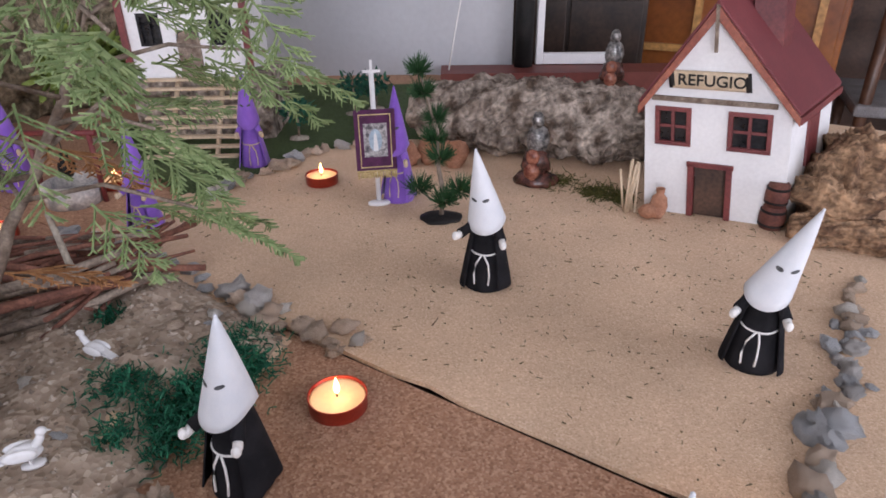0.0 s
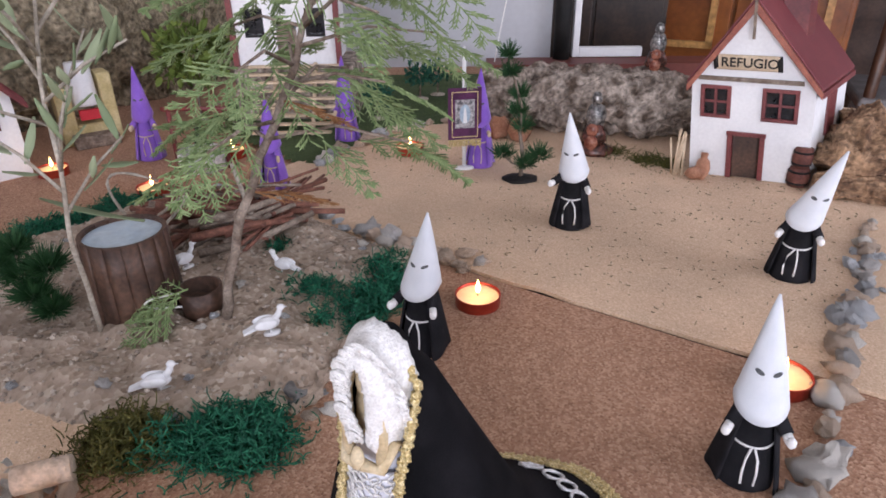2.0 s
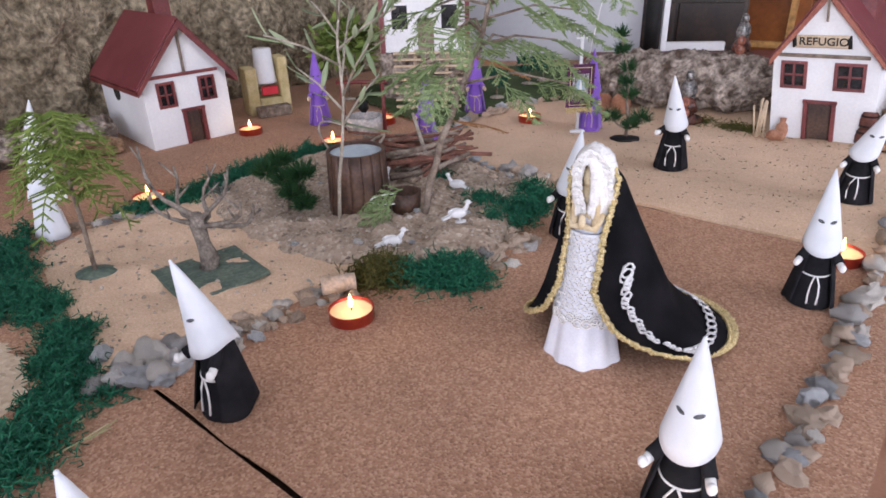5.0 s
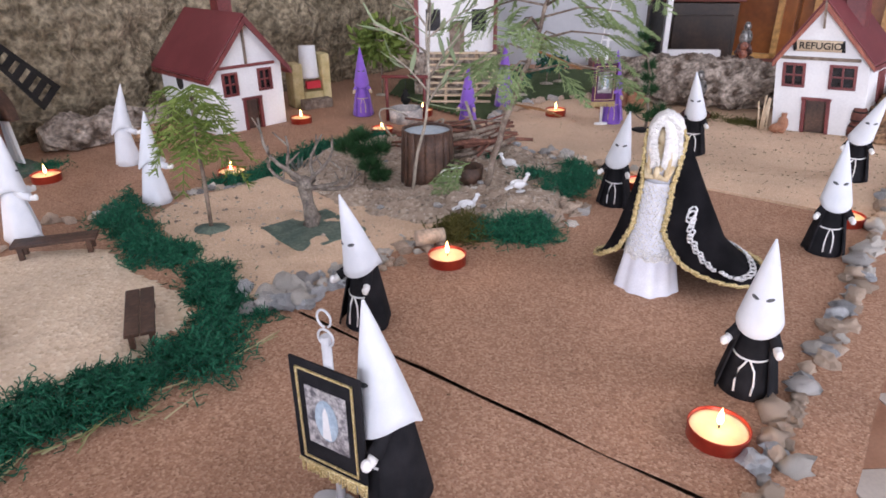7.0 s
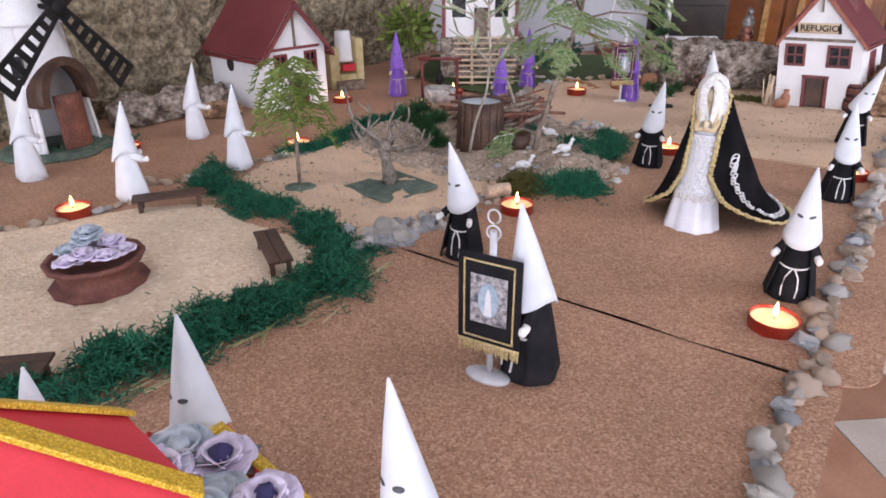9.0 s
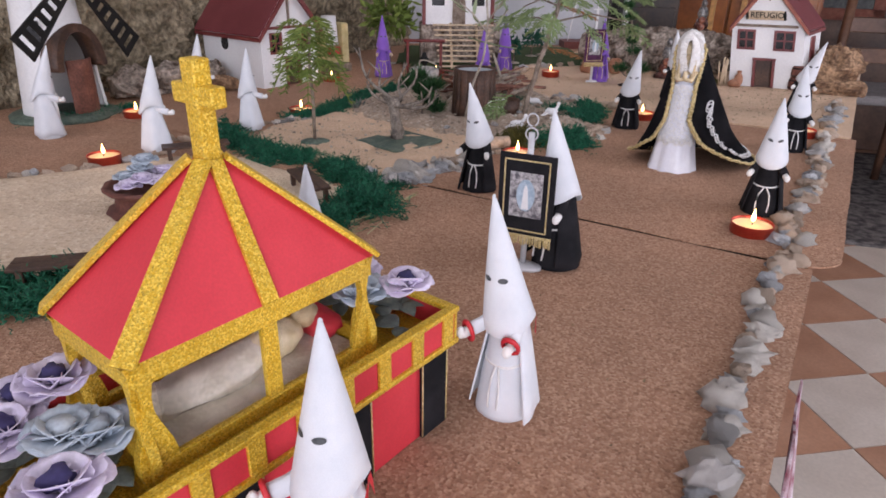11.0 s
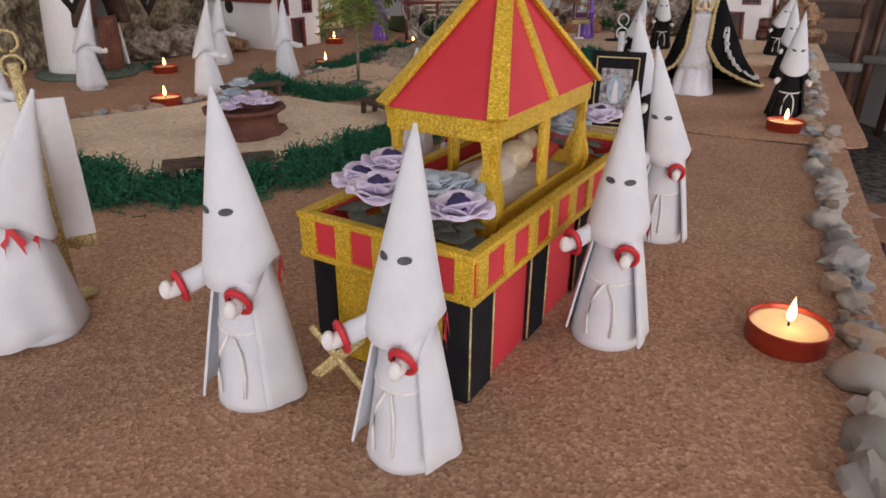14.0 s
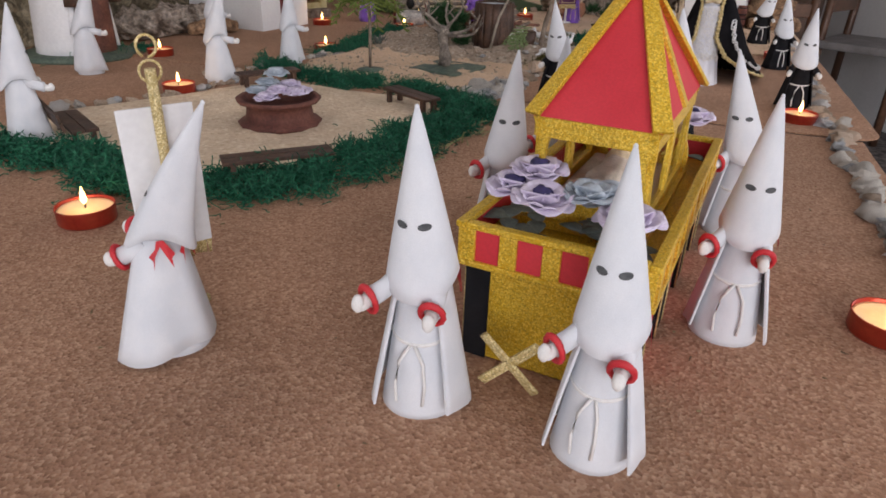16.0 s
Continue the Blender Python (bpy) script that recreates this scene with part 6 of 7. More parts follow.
PLAZA = [(-0.615, 0.205), (-0.55, 0.15), (-0.49, 0.115), (-0.462, 0.08), (-0.472, 0.02), (-0.52, -0.05), (-0.58, -0.115), (-0.64, -0.155), (-0.72, -0.14), (-0.8, -0.09), (-0.88, -0.05), (-0.9, 0.04), (-0.85, 0.09), (-0.77, 0.135), (-0.69, 0.19)]
patch("plaza_sawdust", PLAZA, SAWDUST, "pale sawdust floor of the little square", 0.001, 0.004, 0.0025, 0.009, 3)
GRASSY = [(-0.222, 0.772), (-0.208, 0.815), (-0.18, 0.85), (-0.15, 0.885), (-0.13, 0.925), (-0.1, 0.95), (0.02, 0.985), (0.05, 1.08), (0.03, 1.32), (-0.42, 1.32), (-0.44, 1.0), (-0.36, 0.9), (-0.28, 0.81)]
patch("grass_mat", GRASSY, GRASS, "dark green grass mat behind the stones", 0.005, 0.003, 0.003, 0.012, 4)

# scattered scraps on the boards
R = random.Random(21)
segs = []
for k in range(420):
    x, y = R.uniform(-0.2, 0.42), R.uniform(0.38, 0.88)
    if (x * 0.838 - y * 0.545) > 0.0 or (x * 0.545 + y * 0.838) < 0.4 or y > 0.86 - 0.25 * max(0, x - 0.1):
        continue
    a, l = R.uniform(0, 6.28), R.uniform(0.001, 0.004) * (3 if R.random() < 0.06 else 1)
    segs.append((x, y, 0.0046, x + l * math.cos(a), y + l * math.sin(a), 0.0048, 0.0005, 0.0003))
for k in range(60):
    x, y = R.uniform(-0.6, 0.05), R.uniform(-0.5, 0.3)
    u = x * 0.545 + y * 0.838
    if (x * 0.838 - y * 0.545) > -0.03:
        continue
    a, l = R.uniform(0, 6.28), R.uniform(0.001, 0.005)
    z = 0.0006
    segs.append((x, y, z, x + l * math.cos(a), y + l * math.sin(a), z + 0.0002, 0.0005, 0.0002))
tagged(prisms("plant_scraps", segs, leafy("dried_scraps", (0.06, 0.05, 0.025), (0.28, 0.2, 0.11))), "dry leaf scraps scattered on the boards", "plant scraps", kind="stuff")


# ---------------------------------------------------------------- stones
STONES = []
for k in range(14):
    bm = BM()
    sh = (1, 0.75, 0.6) if k % 3 else (1, 0.85, 0.75)
    ball(bm, (0, 0, 0), sh, 0, 12, 0.9 if k % 2 else 0.55, k + 1)
    for v in bm.verts:
        v.co += 0.10 * noise.noise_vector(v.co * 2.6 + Vector((k, 0, 0)))
    for f in bm.faces:
        f.smooth = k % 3 == 0
    me = bpy.data.meshes.new("stone")
    bm.to_mesh(me)
    bm.free()
    me.materials.append((STONE_PALE, STONE_BLUE, STONE_TAN, STONE, STONE_TAN, STONE_TAN, STONE_BLUE)[k % 7])
    STONES.append(me)
LOOK = ("pale grey field stone with rough faces", "blue-grey veined slate stone", "tan rounded field stone")


def stone(x, y, z, s, R, pick=None, flat=0.8, group="stones edging the paths"):
    k = R.randrange(14) if pick is None else R.choice(pick)
    ob = new("stone", STONES[k])
    q = 0.68 * s * R.uniform(0.7, 1.3)
    ob.matrix_basis = pose(x, y, z + q * 0.38 * flat, R.uniform(-18, 18), R.uniform(-18, 18), R.uniform(0, 360)) @ Matrix.Diagonal((q, q * R.uniform(0.8, 1.1), q * flat * R.uniform(0.8, 1.15), 1))
    return tagged(ob, LOOK[(0, 1, 2, 0, 2, 2, 1)[k % 7]], "stone", group)


BLUES, TANS = [1, 3, 6, 8, 10, 13], [2, 4, 5, 9, 11, 12]


def stone_row(pts, n, s, spread, seed, z=0.0, pick=None, flat=0.8):
    R = random.Random(seed)
    for x, y in along(pts, n):
        stone(x + R.gauss(0, spread), y + R.gauss(0, spread), z, s * R.uniform(0.75, 1.3), R, pick, flat)


UV = T.to_3x3()


def uv(v, u):
    p = UV @ Vector((v, u, 0))
    return (p.x, p.y)


stone_row([uv(0.012, 0.70), uv(0.014, 0.60)], 9, 0.010, 0.006, 31, 0.004, [0, 2, 4, 9])
stone_row([uv(0.013, 0.62), uv(0.016, 0.50)], 20, 0.0105, 0.006, 32, 0.004, BLUES)
stone_row([uv(0.014, 0.52), uv(0.014, 0.3)], 17, 0.015, 0.004, 33, 0.002)
stone_row([uv(0.012, 0.3), uv(0.008, -0.12)], 52, 0.0125, 0.005, 34)
stone_row([uv(0.004, -0.13), uv(0.001, -0.22)], 9, 0.0125, 0.003, 35, 0.0)
stone_row([uv(0.003, -0.22), uv(0.004, -0.53)], 28, 0.0135, 0.003, 36, 0.0, [0, 7, 10, 7, 1, 2, 0])
stone_row([uv(0.004, -0.555), uv(0.003, -0.63)], 4, 0.021, 0.002, 38, 0.0, [0, 7])
# the grass edge, the garden bed and the square
stone_row([(-0.215, 0.768), (-0.205, 0.81), (-0.178, 0.843), (-0.15, 0.878), (-0.128, 0.92), (-0.1, 0.945)], 13, 0.0145, 0.003, 41, 0.005)
stone_row([(-0.1, 0.945), (-0.02, 0.985), (0.03, 1.0)], 8, 0.012, 0.006, 42, 0.005, TANS)
stone_row([(-0.345, 0.685), (-0.3, 0.675), (-0.255, 0.645), (-0.2, 0.615), (-0.15, 0.58), (-0.11, 0.55)], 13, 0.017, 0.004, 43, 0.003, BLUES, 0.7)
stone_row([(-0.11, 0.548), (-0.06, 0.507), (-0.03, 0.495), (-0.012, 0.49)], 17, 0.0125, 0.008, 44, 0.003, TANS + [0, 1])
stone_row([(-0.112, 0.37), (-0.118, 0.33), (-0.142, 0.293)], 24, 0.0105, 0.008, 45, 0.0, TANS + [0, 3])
stone_row([(-0.268, 0.236), (-0.3, 0.222), (-0.325, 0.19), (-0.345, 0.155)], 44, 0.0098, 0.012, 46, 0.0, TANS + [0, 3, 7])
stone_row([(-0.345, 0.16), (-0.375, 0.118), (-0.405, 0.098)], 30, 0.0138, 0.011, 47, 0.0, [0, 3, 7, 10, 1], 0.95)
stone_row([(-0.61, 0.36), (-0.58, 0.385), (-0.545, 0.388)], 13, 0.011, 0.006, 48, 0.0)
stone_row([(-0.74, 0.26), (-0.70, 0.272), (-0.66, 0.3)], 8, 0.012, 0.005, 49, 0.0)
stone_row([(-0.9, 0.075), (-0.83, 0.105), (-0.765, 0.135), (-0.735, 0.178), (-0.69, 0.215)], 22, 0.0105, 0.004, 50, 0.0)
R = random.Random(77)
for k in range(26):
    x, y = R.uniform(-0.45, -0.1), R.uniform(0.28, 0.6)
    if inside(GRAVEL, x, y):
        stone(x, y, bed_z(x, y), R.uniform(0.004, 0.009), R, None, 0.7, "stones on the garden bed")
bm = BM()
tube(bm, [(0.0, -0.015, 0.008), (0.0, 0.015, 0.008)], 0.0085, 12, 0, 0.9)
tagged(part("tan_stone_roll", bm, STONE_TAN, m=pose(-0.272, 0.232, 0.004, 0, 0, -68)), "long tan stone lying beside the candle", "stone")


# ---------------------------------------------------------------- moss
def moss(name, pts, width, high, count, seed, mat=MOSS, label="", z=0.0, curl=0.004):
    """Curled strands heaped in uneven clumps along a line."""
    R = np.random.RandomState(seed)
    line = along(pts, 200)
    tufts = []
    for k in range(max(5, int(count / 75))):
        c = line[R.randint(0, 200)]
        off = R.normal(0, width * 0.48, 2)
        tufts.append((c[0] + off[0], c[1] + off[1], R.uniform(0.35, 1.0) ** 1.3, R.uniform(0.5, 1.3)))
    segs = []
    for k in range(int(count * 1.45)):
        cx, cy, tall, broad = tufts[R.randint(0, len(tufts))]
        off = R.normal(0, 0.0085 * broad, 2)
        if R.rand() < 0.1:
            off *= 1.8
        dome = max(0.05, 1 - (np.linalg.norm(off) / (0.018 * broad)) ** 2)
        p = np.array([cx + off[0], cy + off[1], z + high * 0.78 * tall * dome * R.uniform(0.15, 1.0)])
        d = R.normal(0, 1, 3)
        d[2] *= 0.55
        d /= np.linalg.norm(d)
        for s in range(4):
            q = p + d * curl * R.uniform(0.4, 1.2)
            q[2] = max(q[2], z + 0.0006)
            segs.append((*p, *q, 0.00052, 0.0004))
            p = q
            d = d + R.normal(0, 0.85, 3)
            d /= np.linalg.norm(d)
    ob = prisms(name, segs, mat)
    return tagged(ob, label or "strip of dyed dark green curled moss", "moss", kind="stuff")


moss("moss_border", [(-0.665, 0.315), (-0.61, 0.262), (-0.555, 0.205), (-0.485, 0.145), (-0.435, 0.095), (-0.43, 0.04)], 0.025, 0.022, 5000, 1)
moss("moss_border", [(-0.43, 0.05), (-0.445, -0.005), (-0.485, -0.045), (-0.53, -0.09), (-0.57, -0.135), (-0.605, -0.165), (-0.655, -0.178)], 0.029, 0.028, 6000, 2, z=0.002)
moss("moss_border", [(-0.655, -0.178), (-0.71, -0.165), (-0.76, -0.13), (-0.82, -0.085), (-0.9, -0.055)], 0.029, 0.028, 4200, 3, z=0.002)
moss("moss_border", [(-0.565, 0.405), (-0.525, 0.435), (-0.5, 0.5)], 0.02, 0.02, 1900, 4, z=0.002)
moss("moss_border", [(-0.5, 0.5), (-0.485, 0.545), (-0.44, 0.605), (-0.4, 0.65)], 0.022, 0.024, 2200, 5, z=0.002)
moss("moss_border", [(-0.13, 0.395), (-0.11, 0.43), (-0.088, 0.49)], 0.02, 0.028, 2800, 6, z=0.004)
moss("moss_border", [(-0.2, 0.268), (-0.18, 0.268), (-0.165, 0.275)], 0.017, 0.034, 2600, 7, z=0.002, label="loose heap of bright green curled moss")
moss("moss_clump", [(-0.258, 0.268), (-0.232, 0.272)], 0.014, 0.03, 1700, 8, MOSS_OLIVE, "clump of brown-olive dried moss", 0.002)
moss("moss_clump", [(-0.95, 0.37), (-0.88, 0.415), (-0.84, 0.47)], 0.02, 0.008, 1200, 9, MOSS, "thin green moss before the windmill", 0.0)
for k, (x, y) in enumerate(((-0.165, 0.43), (-0.21, 0.52))):
    moss("moss_clump", [(x, y), (x + 0.012, y + 0.004)], 0.008, 0.006, 160, 20 + k, MOSS, "small tuft of green moss on the soil", bed_z(x, y))
# dry stalks along the moss
R = random.Random(9)
segs = []
for x, y in along([(-0.41, 0.06), (-0.44, -0.03), (-0.5, -0.09), (-0.57, -0.17)], 46):
    a, l = R.gauss(0.9, 0.5), R.uniform(0.008, 0.03)
    x, y = x + R.uniform(-0.005, 0.03), y + R.uniform(-0.02, 0.01)
    z = 0.002
    segs.append((x, y, z, x + l * math.cos(a), y + l * math.sin(a), z + 0.003, 0.0008, 0.0004))
tagged(prisms("dry_stalks", segs, leafy("dry_green_stalk", (0.2, 0.22, 0.08), (0.5, 0.44, 0.26))), "dry grass stalks beside the moss", "plant scraps", kind="stuff")


# ---------------------------------------------------------------- trees and plants
def spray(segs, o, d, n, L, R):
    """A flat, feathery cedar spray: axis, side shoots and scale shoots."""
    o, d, n = np.array(o, float), np.array(d, float), np.array(n, float)
    d /= np.linalg.norm(d)
    s = np.cross(d, n)
    s /= np.linalg.norm(s)
    droop = np.array([0, 0, -1.0])
    p = o.copy()
    N = 9
    for i in range(N):
        dd = d + droop * 0.035 * i
        dd /= np.linalg.norm(dd)
        q = p + dd * L / N
        segs.append((*p, *q, 0.0009 * (1 - 0.08 * i), 0.0009 * (1 - 0.08 * (i + 1))))
        side = 1 if i % 2 else -1
        for sd in (side, -side):
            l1 = L * 0.46 * (1 - i / (N + 1.5)) * R.uniform(0.75, 1.1)
            e = dd * 0.72 + s * sd * 0.75 + droop * R.uniform(0, 0.18)
            e /= np.linalg.norm(e)
            a = q if sd == side else p + dd * L / N * 0.5
            M = max(3, int(l1 / 0.0062))
            for j in range(M):
                b = a + e * l1 / M
                segs.append((*a, *b, 0.0007, 0.0006))
                for s2 in (-1, 1):
                    f = e * 0.78 + np.cross(e, n) * s2 * 0.62 + droop * R.uniform(-0.05, 0.15)
                    f /= np.linalg.norm(f)
                    c = b + f * R.uniform(0.004, 0.0075) * (1 - 0.5 * j / M)
                    segs.append((*b, *c, 0.0006, 0.0004))
                a = b
        p = q


cedar = thing("cedar_sapling", pose(-0.218, 0.388, 0.012), "young cedar branch planted as a tree with feathery drooping sprays", "tree")
TR = [(0, 0, 0), (0.012, 0.004, 0.05), (0.021, 0.008, 0.08), (0.038, 0.03, 0.125), (0.055, 0.06, 0.165), (0.07, 0.085, 0.215), (0.085, 0.11, 0.27), (0.095, 0.13, 0.33)]
bm = BM()
fine = along(TR, 26)
tube(bm, [tuple(p + np.array([0.0012 * math.sin(i * 1.9), 0.0012 * math.cos(i * 1.3), 0])) for i, p in enumerate(fine)], 0.0042, 8, 0, 0.4, 0.08)
trunk = part("trunk", bm, TWIG, cedar)
R = random.Random(3)
segs = []
for k in range(22):
    t = 0.4 + 0.58 * k / 21
    p = fine[int(t * 25)]
    a = k * 2.399 + R.uniform(-0.4, 0.4)
    l = R.uniform(0.06, 0.105) * (1.1 - 0.45 * t) * (1.4 if math.cos(a) > 0.3 else 1.0)
    d = np.array([math.cos(a), math.sin(a), R.uniform(0.1, 0.5)])
    mid = p + d * l * 0.5
    end = mid + np.array([d[0], d[1], R.uniform(-0.5, 0.05)]) * l * 0.5
    bm = BM()
    tube(bm, [p, mid, end], 0.0017, 6, 0, 0.5)
    part("limb", bm, TWIG, cedar)
    for j in range(3):
        b = p + (end - p) * (0.4 + 0.27 * j)
        dd = (end - p) / np.linalg.norm(end - p) + np.array([R.gauss(0, 0.45), R.gauss(0, 0.45), R.uniform(-0.75, 0.0)])
        nn = np.array([R.gauss(0, 0.5), R.gauss(0, 0.5), 1.0])
        spray(segs, b, dd, nn, R.uniform(0.045, 0.075), R)
# a low spray hanging beside the pot
for o, d in (((-0.028, -0.006, 0.026), (-0.8, -0.28, -0.42)), ((-0.03, -0.012, 0.022), (-0.62, -0.62, -0.36)), ((-0.02, -0.008, 0.034), (-0.9, -0.1, -0.3))):
    spray(segs, o, d, (0.1, -0.5, 1), 0.05, R)
prisms("crown", segs, CEDAR, cedar)
WITHERED = leafy("withered_orange", (0.3, 0.13, 0.05), (0.5, 0.26, 0.12))
for o, d in (((0.03, 0.02, 0.1), (1, 0.35, -0.15)), ((0.05, 0.055, 0.16), (1, -0.2, -0.2))):
    segs = []
    spray(segs, o, d, (0, 0.2, 1), 0.06, R)
    prisms("withered_spray", segs, WITHERED, cedar, label="withered orange spray")


def leaf_mesh(bm, o, d, n, L, W, mi=0):
    o, d, n = Vector(o), Vector(d).normalized(), Vector(n)
    s = d.cross(n).normalized()
    n = s.cross(d)
    sheet(bm, lambda u, v: o + d * L * v + s * (u - 0.5) * 2 * W * math.sin(min(1, v + 0.06) * math.pi * 0.94) + n * (0.12 * L * v * v - 0.25 * W * (1 - (2 * u - 1) ** 2)), 2, 5, mi, 0.0002)


olive = thing("olive_sapling", pose(-0.308, 0.372, 0.012), "thin olive shoot with narrow grey-green leaves", "tree")
ST = [(0, 0, 0), (0.008, -0.012, 0.05), (0.022, -0.036, 0.095), (0.026, -0.03, 0.14), (0.022, -0.02, 0.19), (0.03, -0.01, 0.25)]
bm = BM()
fo = along(ST, 20)
tube(bm, fo, 0.0021, 7, 0, 0.5)
part("stem", bm, GREY_TWIG, olive)
R = random.Random(8)
crown = BM()
for k in range(9):
    p = fo[9 + k]
    a = k * 2.4 + 0.7
    l = R.uniform(0.05, 0.095)
    d = Vector((math.cos(a), math.sin(a), R.uniform(0.35, 1.0))).normalized()
    q = Vector(p) + d * l
    bm = BM()
    tube(bm, [p, Vector(p) + d * l * 0.5 + Vector((0, 0, 0.004)), q], 0.0013, 6, 0, 0.6)
    part("shoot", bm, GREY_TWIG, olive)
    for j in range(5):
        b = Vector(p).lerp(q, 0.3 + 0.16 * j)
        e = d * 0.7 + Vector((R.gauss(0, 0.6), R.gauss(0, 0.6), R.gauss(0.1, 0.4)))
        leaf_mesh(crown, b, e, (R.gauss(0, 0.4), R.gauss(0, 0.4), 1), R.uniform(0.018, 0.032), R.uniform(0.0022, 0.0034))
leaf_mesh(crown, (0.0, -0.02, 0.12), (1, -0.12, -0.32), (0, 0.2, 1), 0.07, 0.0052)
part("foliage", crown, OLIVE_LEAF, olive)


def disc_base(parent, r, mat, seed=0):
    bm = BM()
    lathe(bm, [(r, 0), (r * 0.98, 0.0022), (r * 0.6, 0.004), (0.0, 0.005)], 24, None, 0, 0.18, seed, 0.75)
    part("base", bm, mat, parent)


fern = thing("feathery_model_tree", pose(-0.515, 0.248, 0.006), "model tree with drooping feathery leaves on a round base", "tree")
disc_base(fern, 0.021, GREENISH, 3)
bm = BM()
tube(bm, [(0, 0, 0.003), (0.001, 0, 0.06), (-0.001, 0.001, 0.1), (0.003, 0, 0.145)], 0.0023, 8, 0, 0.7, 0.1)
part("trunk", bm, TWIG, fern)
R = random.Random(14)
segs = []
for k in range(19):
    a = k * 2.4
    z0 = 0.075 + 0.07 * k / 18
    L = R.uniform(0.04, 0.055) * (1.15 - 0.35 * k / 18)
    o = np.array([0, 0, z0])
    h = np.array([math.cos(a), math.sin(a), 0.0])
    s = np.array([-math.sin(a), math.cos(a), 0.0])
    p = o
    for i in range(11):
        t = (i + 1) / 11
        q = o + h * L * t + np.array([0, 0, 0.022 * math.sin(t * 2.6) - 0.03 * t * t])
        segs.append((*p, *q, 0.0007, 0.0006))
        for sd in (-1, 1):
            w = 0.015 * math.sin(min(1, t + 0.1) * math.pi * 0.9) + 0.003
            e = q + s * sd * w + h * 0.005 + np.array([0, 0, -0.006])
            segs.append((*q, *e, 0.0012, 0.0005))
            m2 = (q + e) / 2
            segs.append((*m2, *(m2 + h * 0.006 + s * sd * 0.002), 0.001, 0.0004))
        p = q
prisms("crown", segs, FERN, fern)


def needle_pads(pads, seed, n=240, L=0.011):
    R = np.random.RandomState(seed)
    segs = []
    for c, r in pads:
        for k in range(n):
            d = R.normal(0, 1, 3)
            d /= np.linalg.norm(d)
            o = np.array(c) + d * np.array([r, r, r * 0.45]) * R.uniform(0.2, 0.9)
            e = o + (d + np.array([0, 0, 0.5])) * L * R.uniform(0.5, 1)
            segs.append((*o, *e, 0.00055, 0.0002))
    return segs


pine = thing("bonsai_pine", pose(0.042, 0.713, 0.0042), "dark green model pine with tiered needle pads", "tree")
disc_base(pine, 0.022, BLACK_PAINT, 9)
bm = BM()
tube(bm, [(0, 0, 0.003), (0.002, 0, 0.03), (-0.003, 0.001, 0.06), (-0.002, 0, 0.09), (-0.012, 0, 0.125), (-0.018, 0.001, 0.15)], 0.0028, 8, 0, 0.45, 0.1)
for e in ((0.02, -0.004, 0.03), (-0.022, 0.004, 0.03)):
    tube(bm, [(0.001, 0, 0.016), (e[0] * 0.5, e[1], 0.02), e], 0.0016, 6, 0, 0.6)
part("trunk", bm, TWIG, pine)
prisms("needle_crown", needle_pads([((0.02, -0.004, 0.032), 0.014), ((-0.022, 0.004, 0.032), 0.014), ((0.004, -0.01, 0.024), 0.012), ((0.0, 0.0, 0.066), 0.011), ((-0.006, 0, 0.085), 0.009), ((-0.004, 0.004, 0.104), 0.009), ((-0.016, 0, 0.13), 0.009), ((-0.019, 0, 0.15), 0.008)], 5), PINE, pine)

bush = thing("pine_bush", pose(-0.374, 0.398, 0.012) @ Matrix.Diagonal((0.85, 0.85, 0.82, 1)), "dark green needle bush on the garden bed", "bush")
bm = BM()
tube(bm, [(0, 0, 0), (0.004, 0.002, 0.03), (0.01, 0.004, 0.05)], 0.002, 6, 0, 0.6)
part("stem", bm, TWIG, bush)
prisms("needle_crown", needle_pads([((0.0, 0, 0.045), 0.018), ((-0.024, 0.0, 0.055), 0.016), ((0.022, 0.004, 0.052), 0.018), ((0.012, -0.01, 0.03), 0.016), ((0.026, -0.012, 0.014), 0.013), ((-0.006, 0.01, 0.068), 0.014)], 6, 520, 0.014), PINE, bush)

agave = thing("agave_plant", pose(-0.478, 0.455, 0.004), "small blue-grey agave rosette", "plant")
for k in range(13):
    a = k * 2.4
    t = 0.3 + 0.09 * k
    bm = BM()
    leaf_mesh(bm, (0, 0, 0.001), (math.cos(a), math.sin(a), t), (0, 0, 1), 0.022, 0.0028)
    part("leaf", bm, LEAFGREY, agave)


def plastic_tree(x, y, z, h, seed, mat=PLASTIC_GREEN, label="small plastic tree with green leaf clusters", dense=1.0):
    t = thing("model_tree", pose(x, y, z), label, "tree", "small model trees")
    R = random.Random(seed)
    disc_base(t, 0.014, GREY_TWIG, seed)
    bm = BM()
    tube(bm, [(0, 0, 0.003), (0.001, 0, h * 0.4), (-0.002, 0.001, h * 0.75)], 0.002, 6, 0, 0.6)
    part("trunk", bm, TWIG, t)
    bm = BM()
    for k in range(int(170 * dense)):
        d = Vector((R.gauss(0, 1), R.gauss(0, 1), R.gauss(0, 0.8)))
        d.normalize()
        o = Vector((0, 0, h * 0.68)) + Vector((d.x * h * 0.36, d.y * h * 0.36, d.z * h * 0.3)) * R.uniform(0.4, 1.0) * (1 + 0.35 * noise.noise(d * 2 + Vector((seed, 0, 0))))
        leaf_mesh(bm, o, d + Vector((R.gauss(0, 0.6), R.gauss(0, 0.6), R.gauss(0, 0.6))), (R.gauss(0, 1), R.gauss(0, 1), 1), h * R.uniform(0.1, 0.17), h * 0.035)
    part("crown", bm, mat, t)


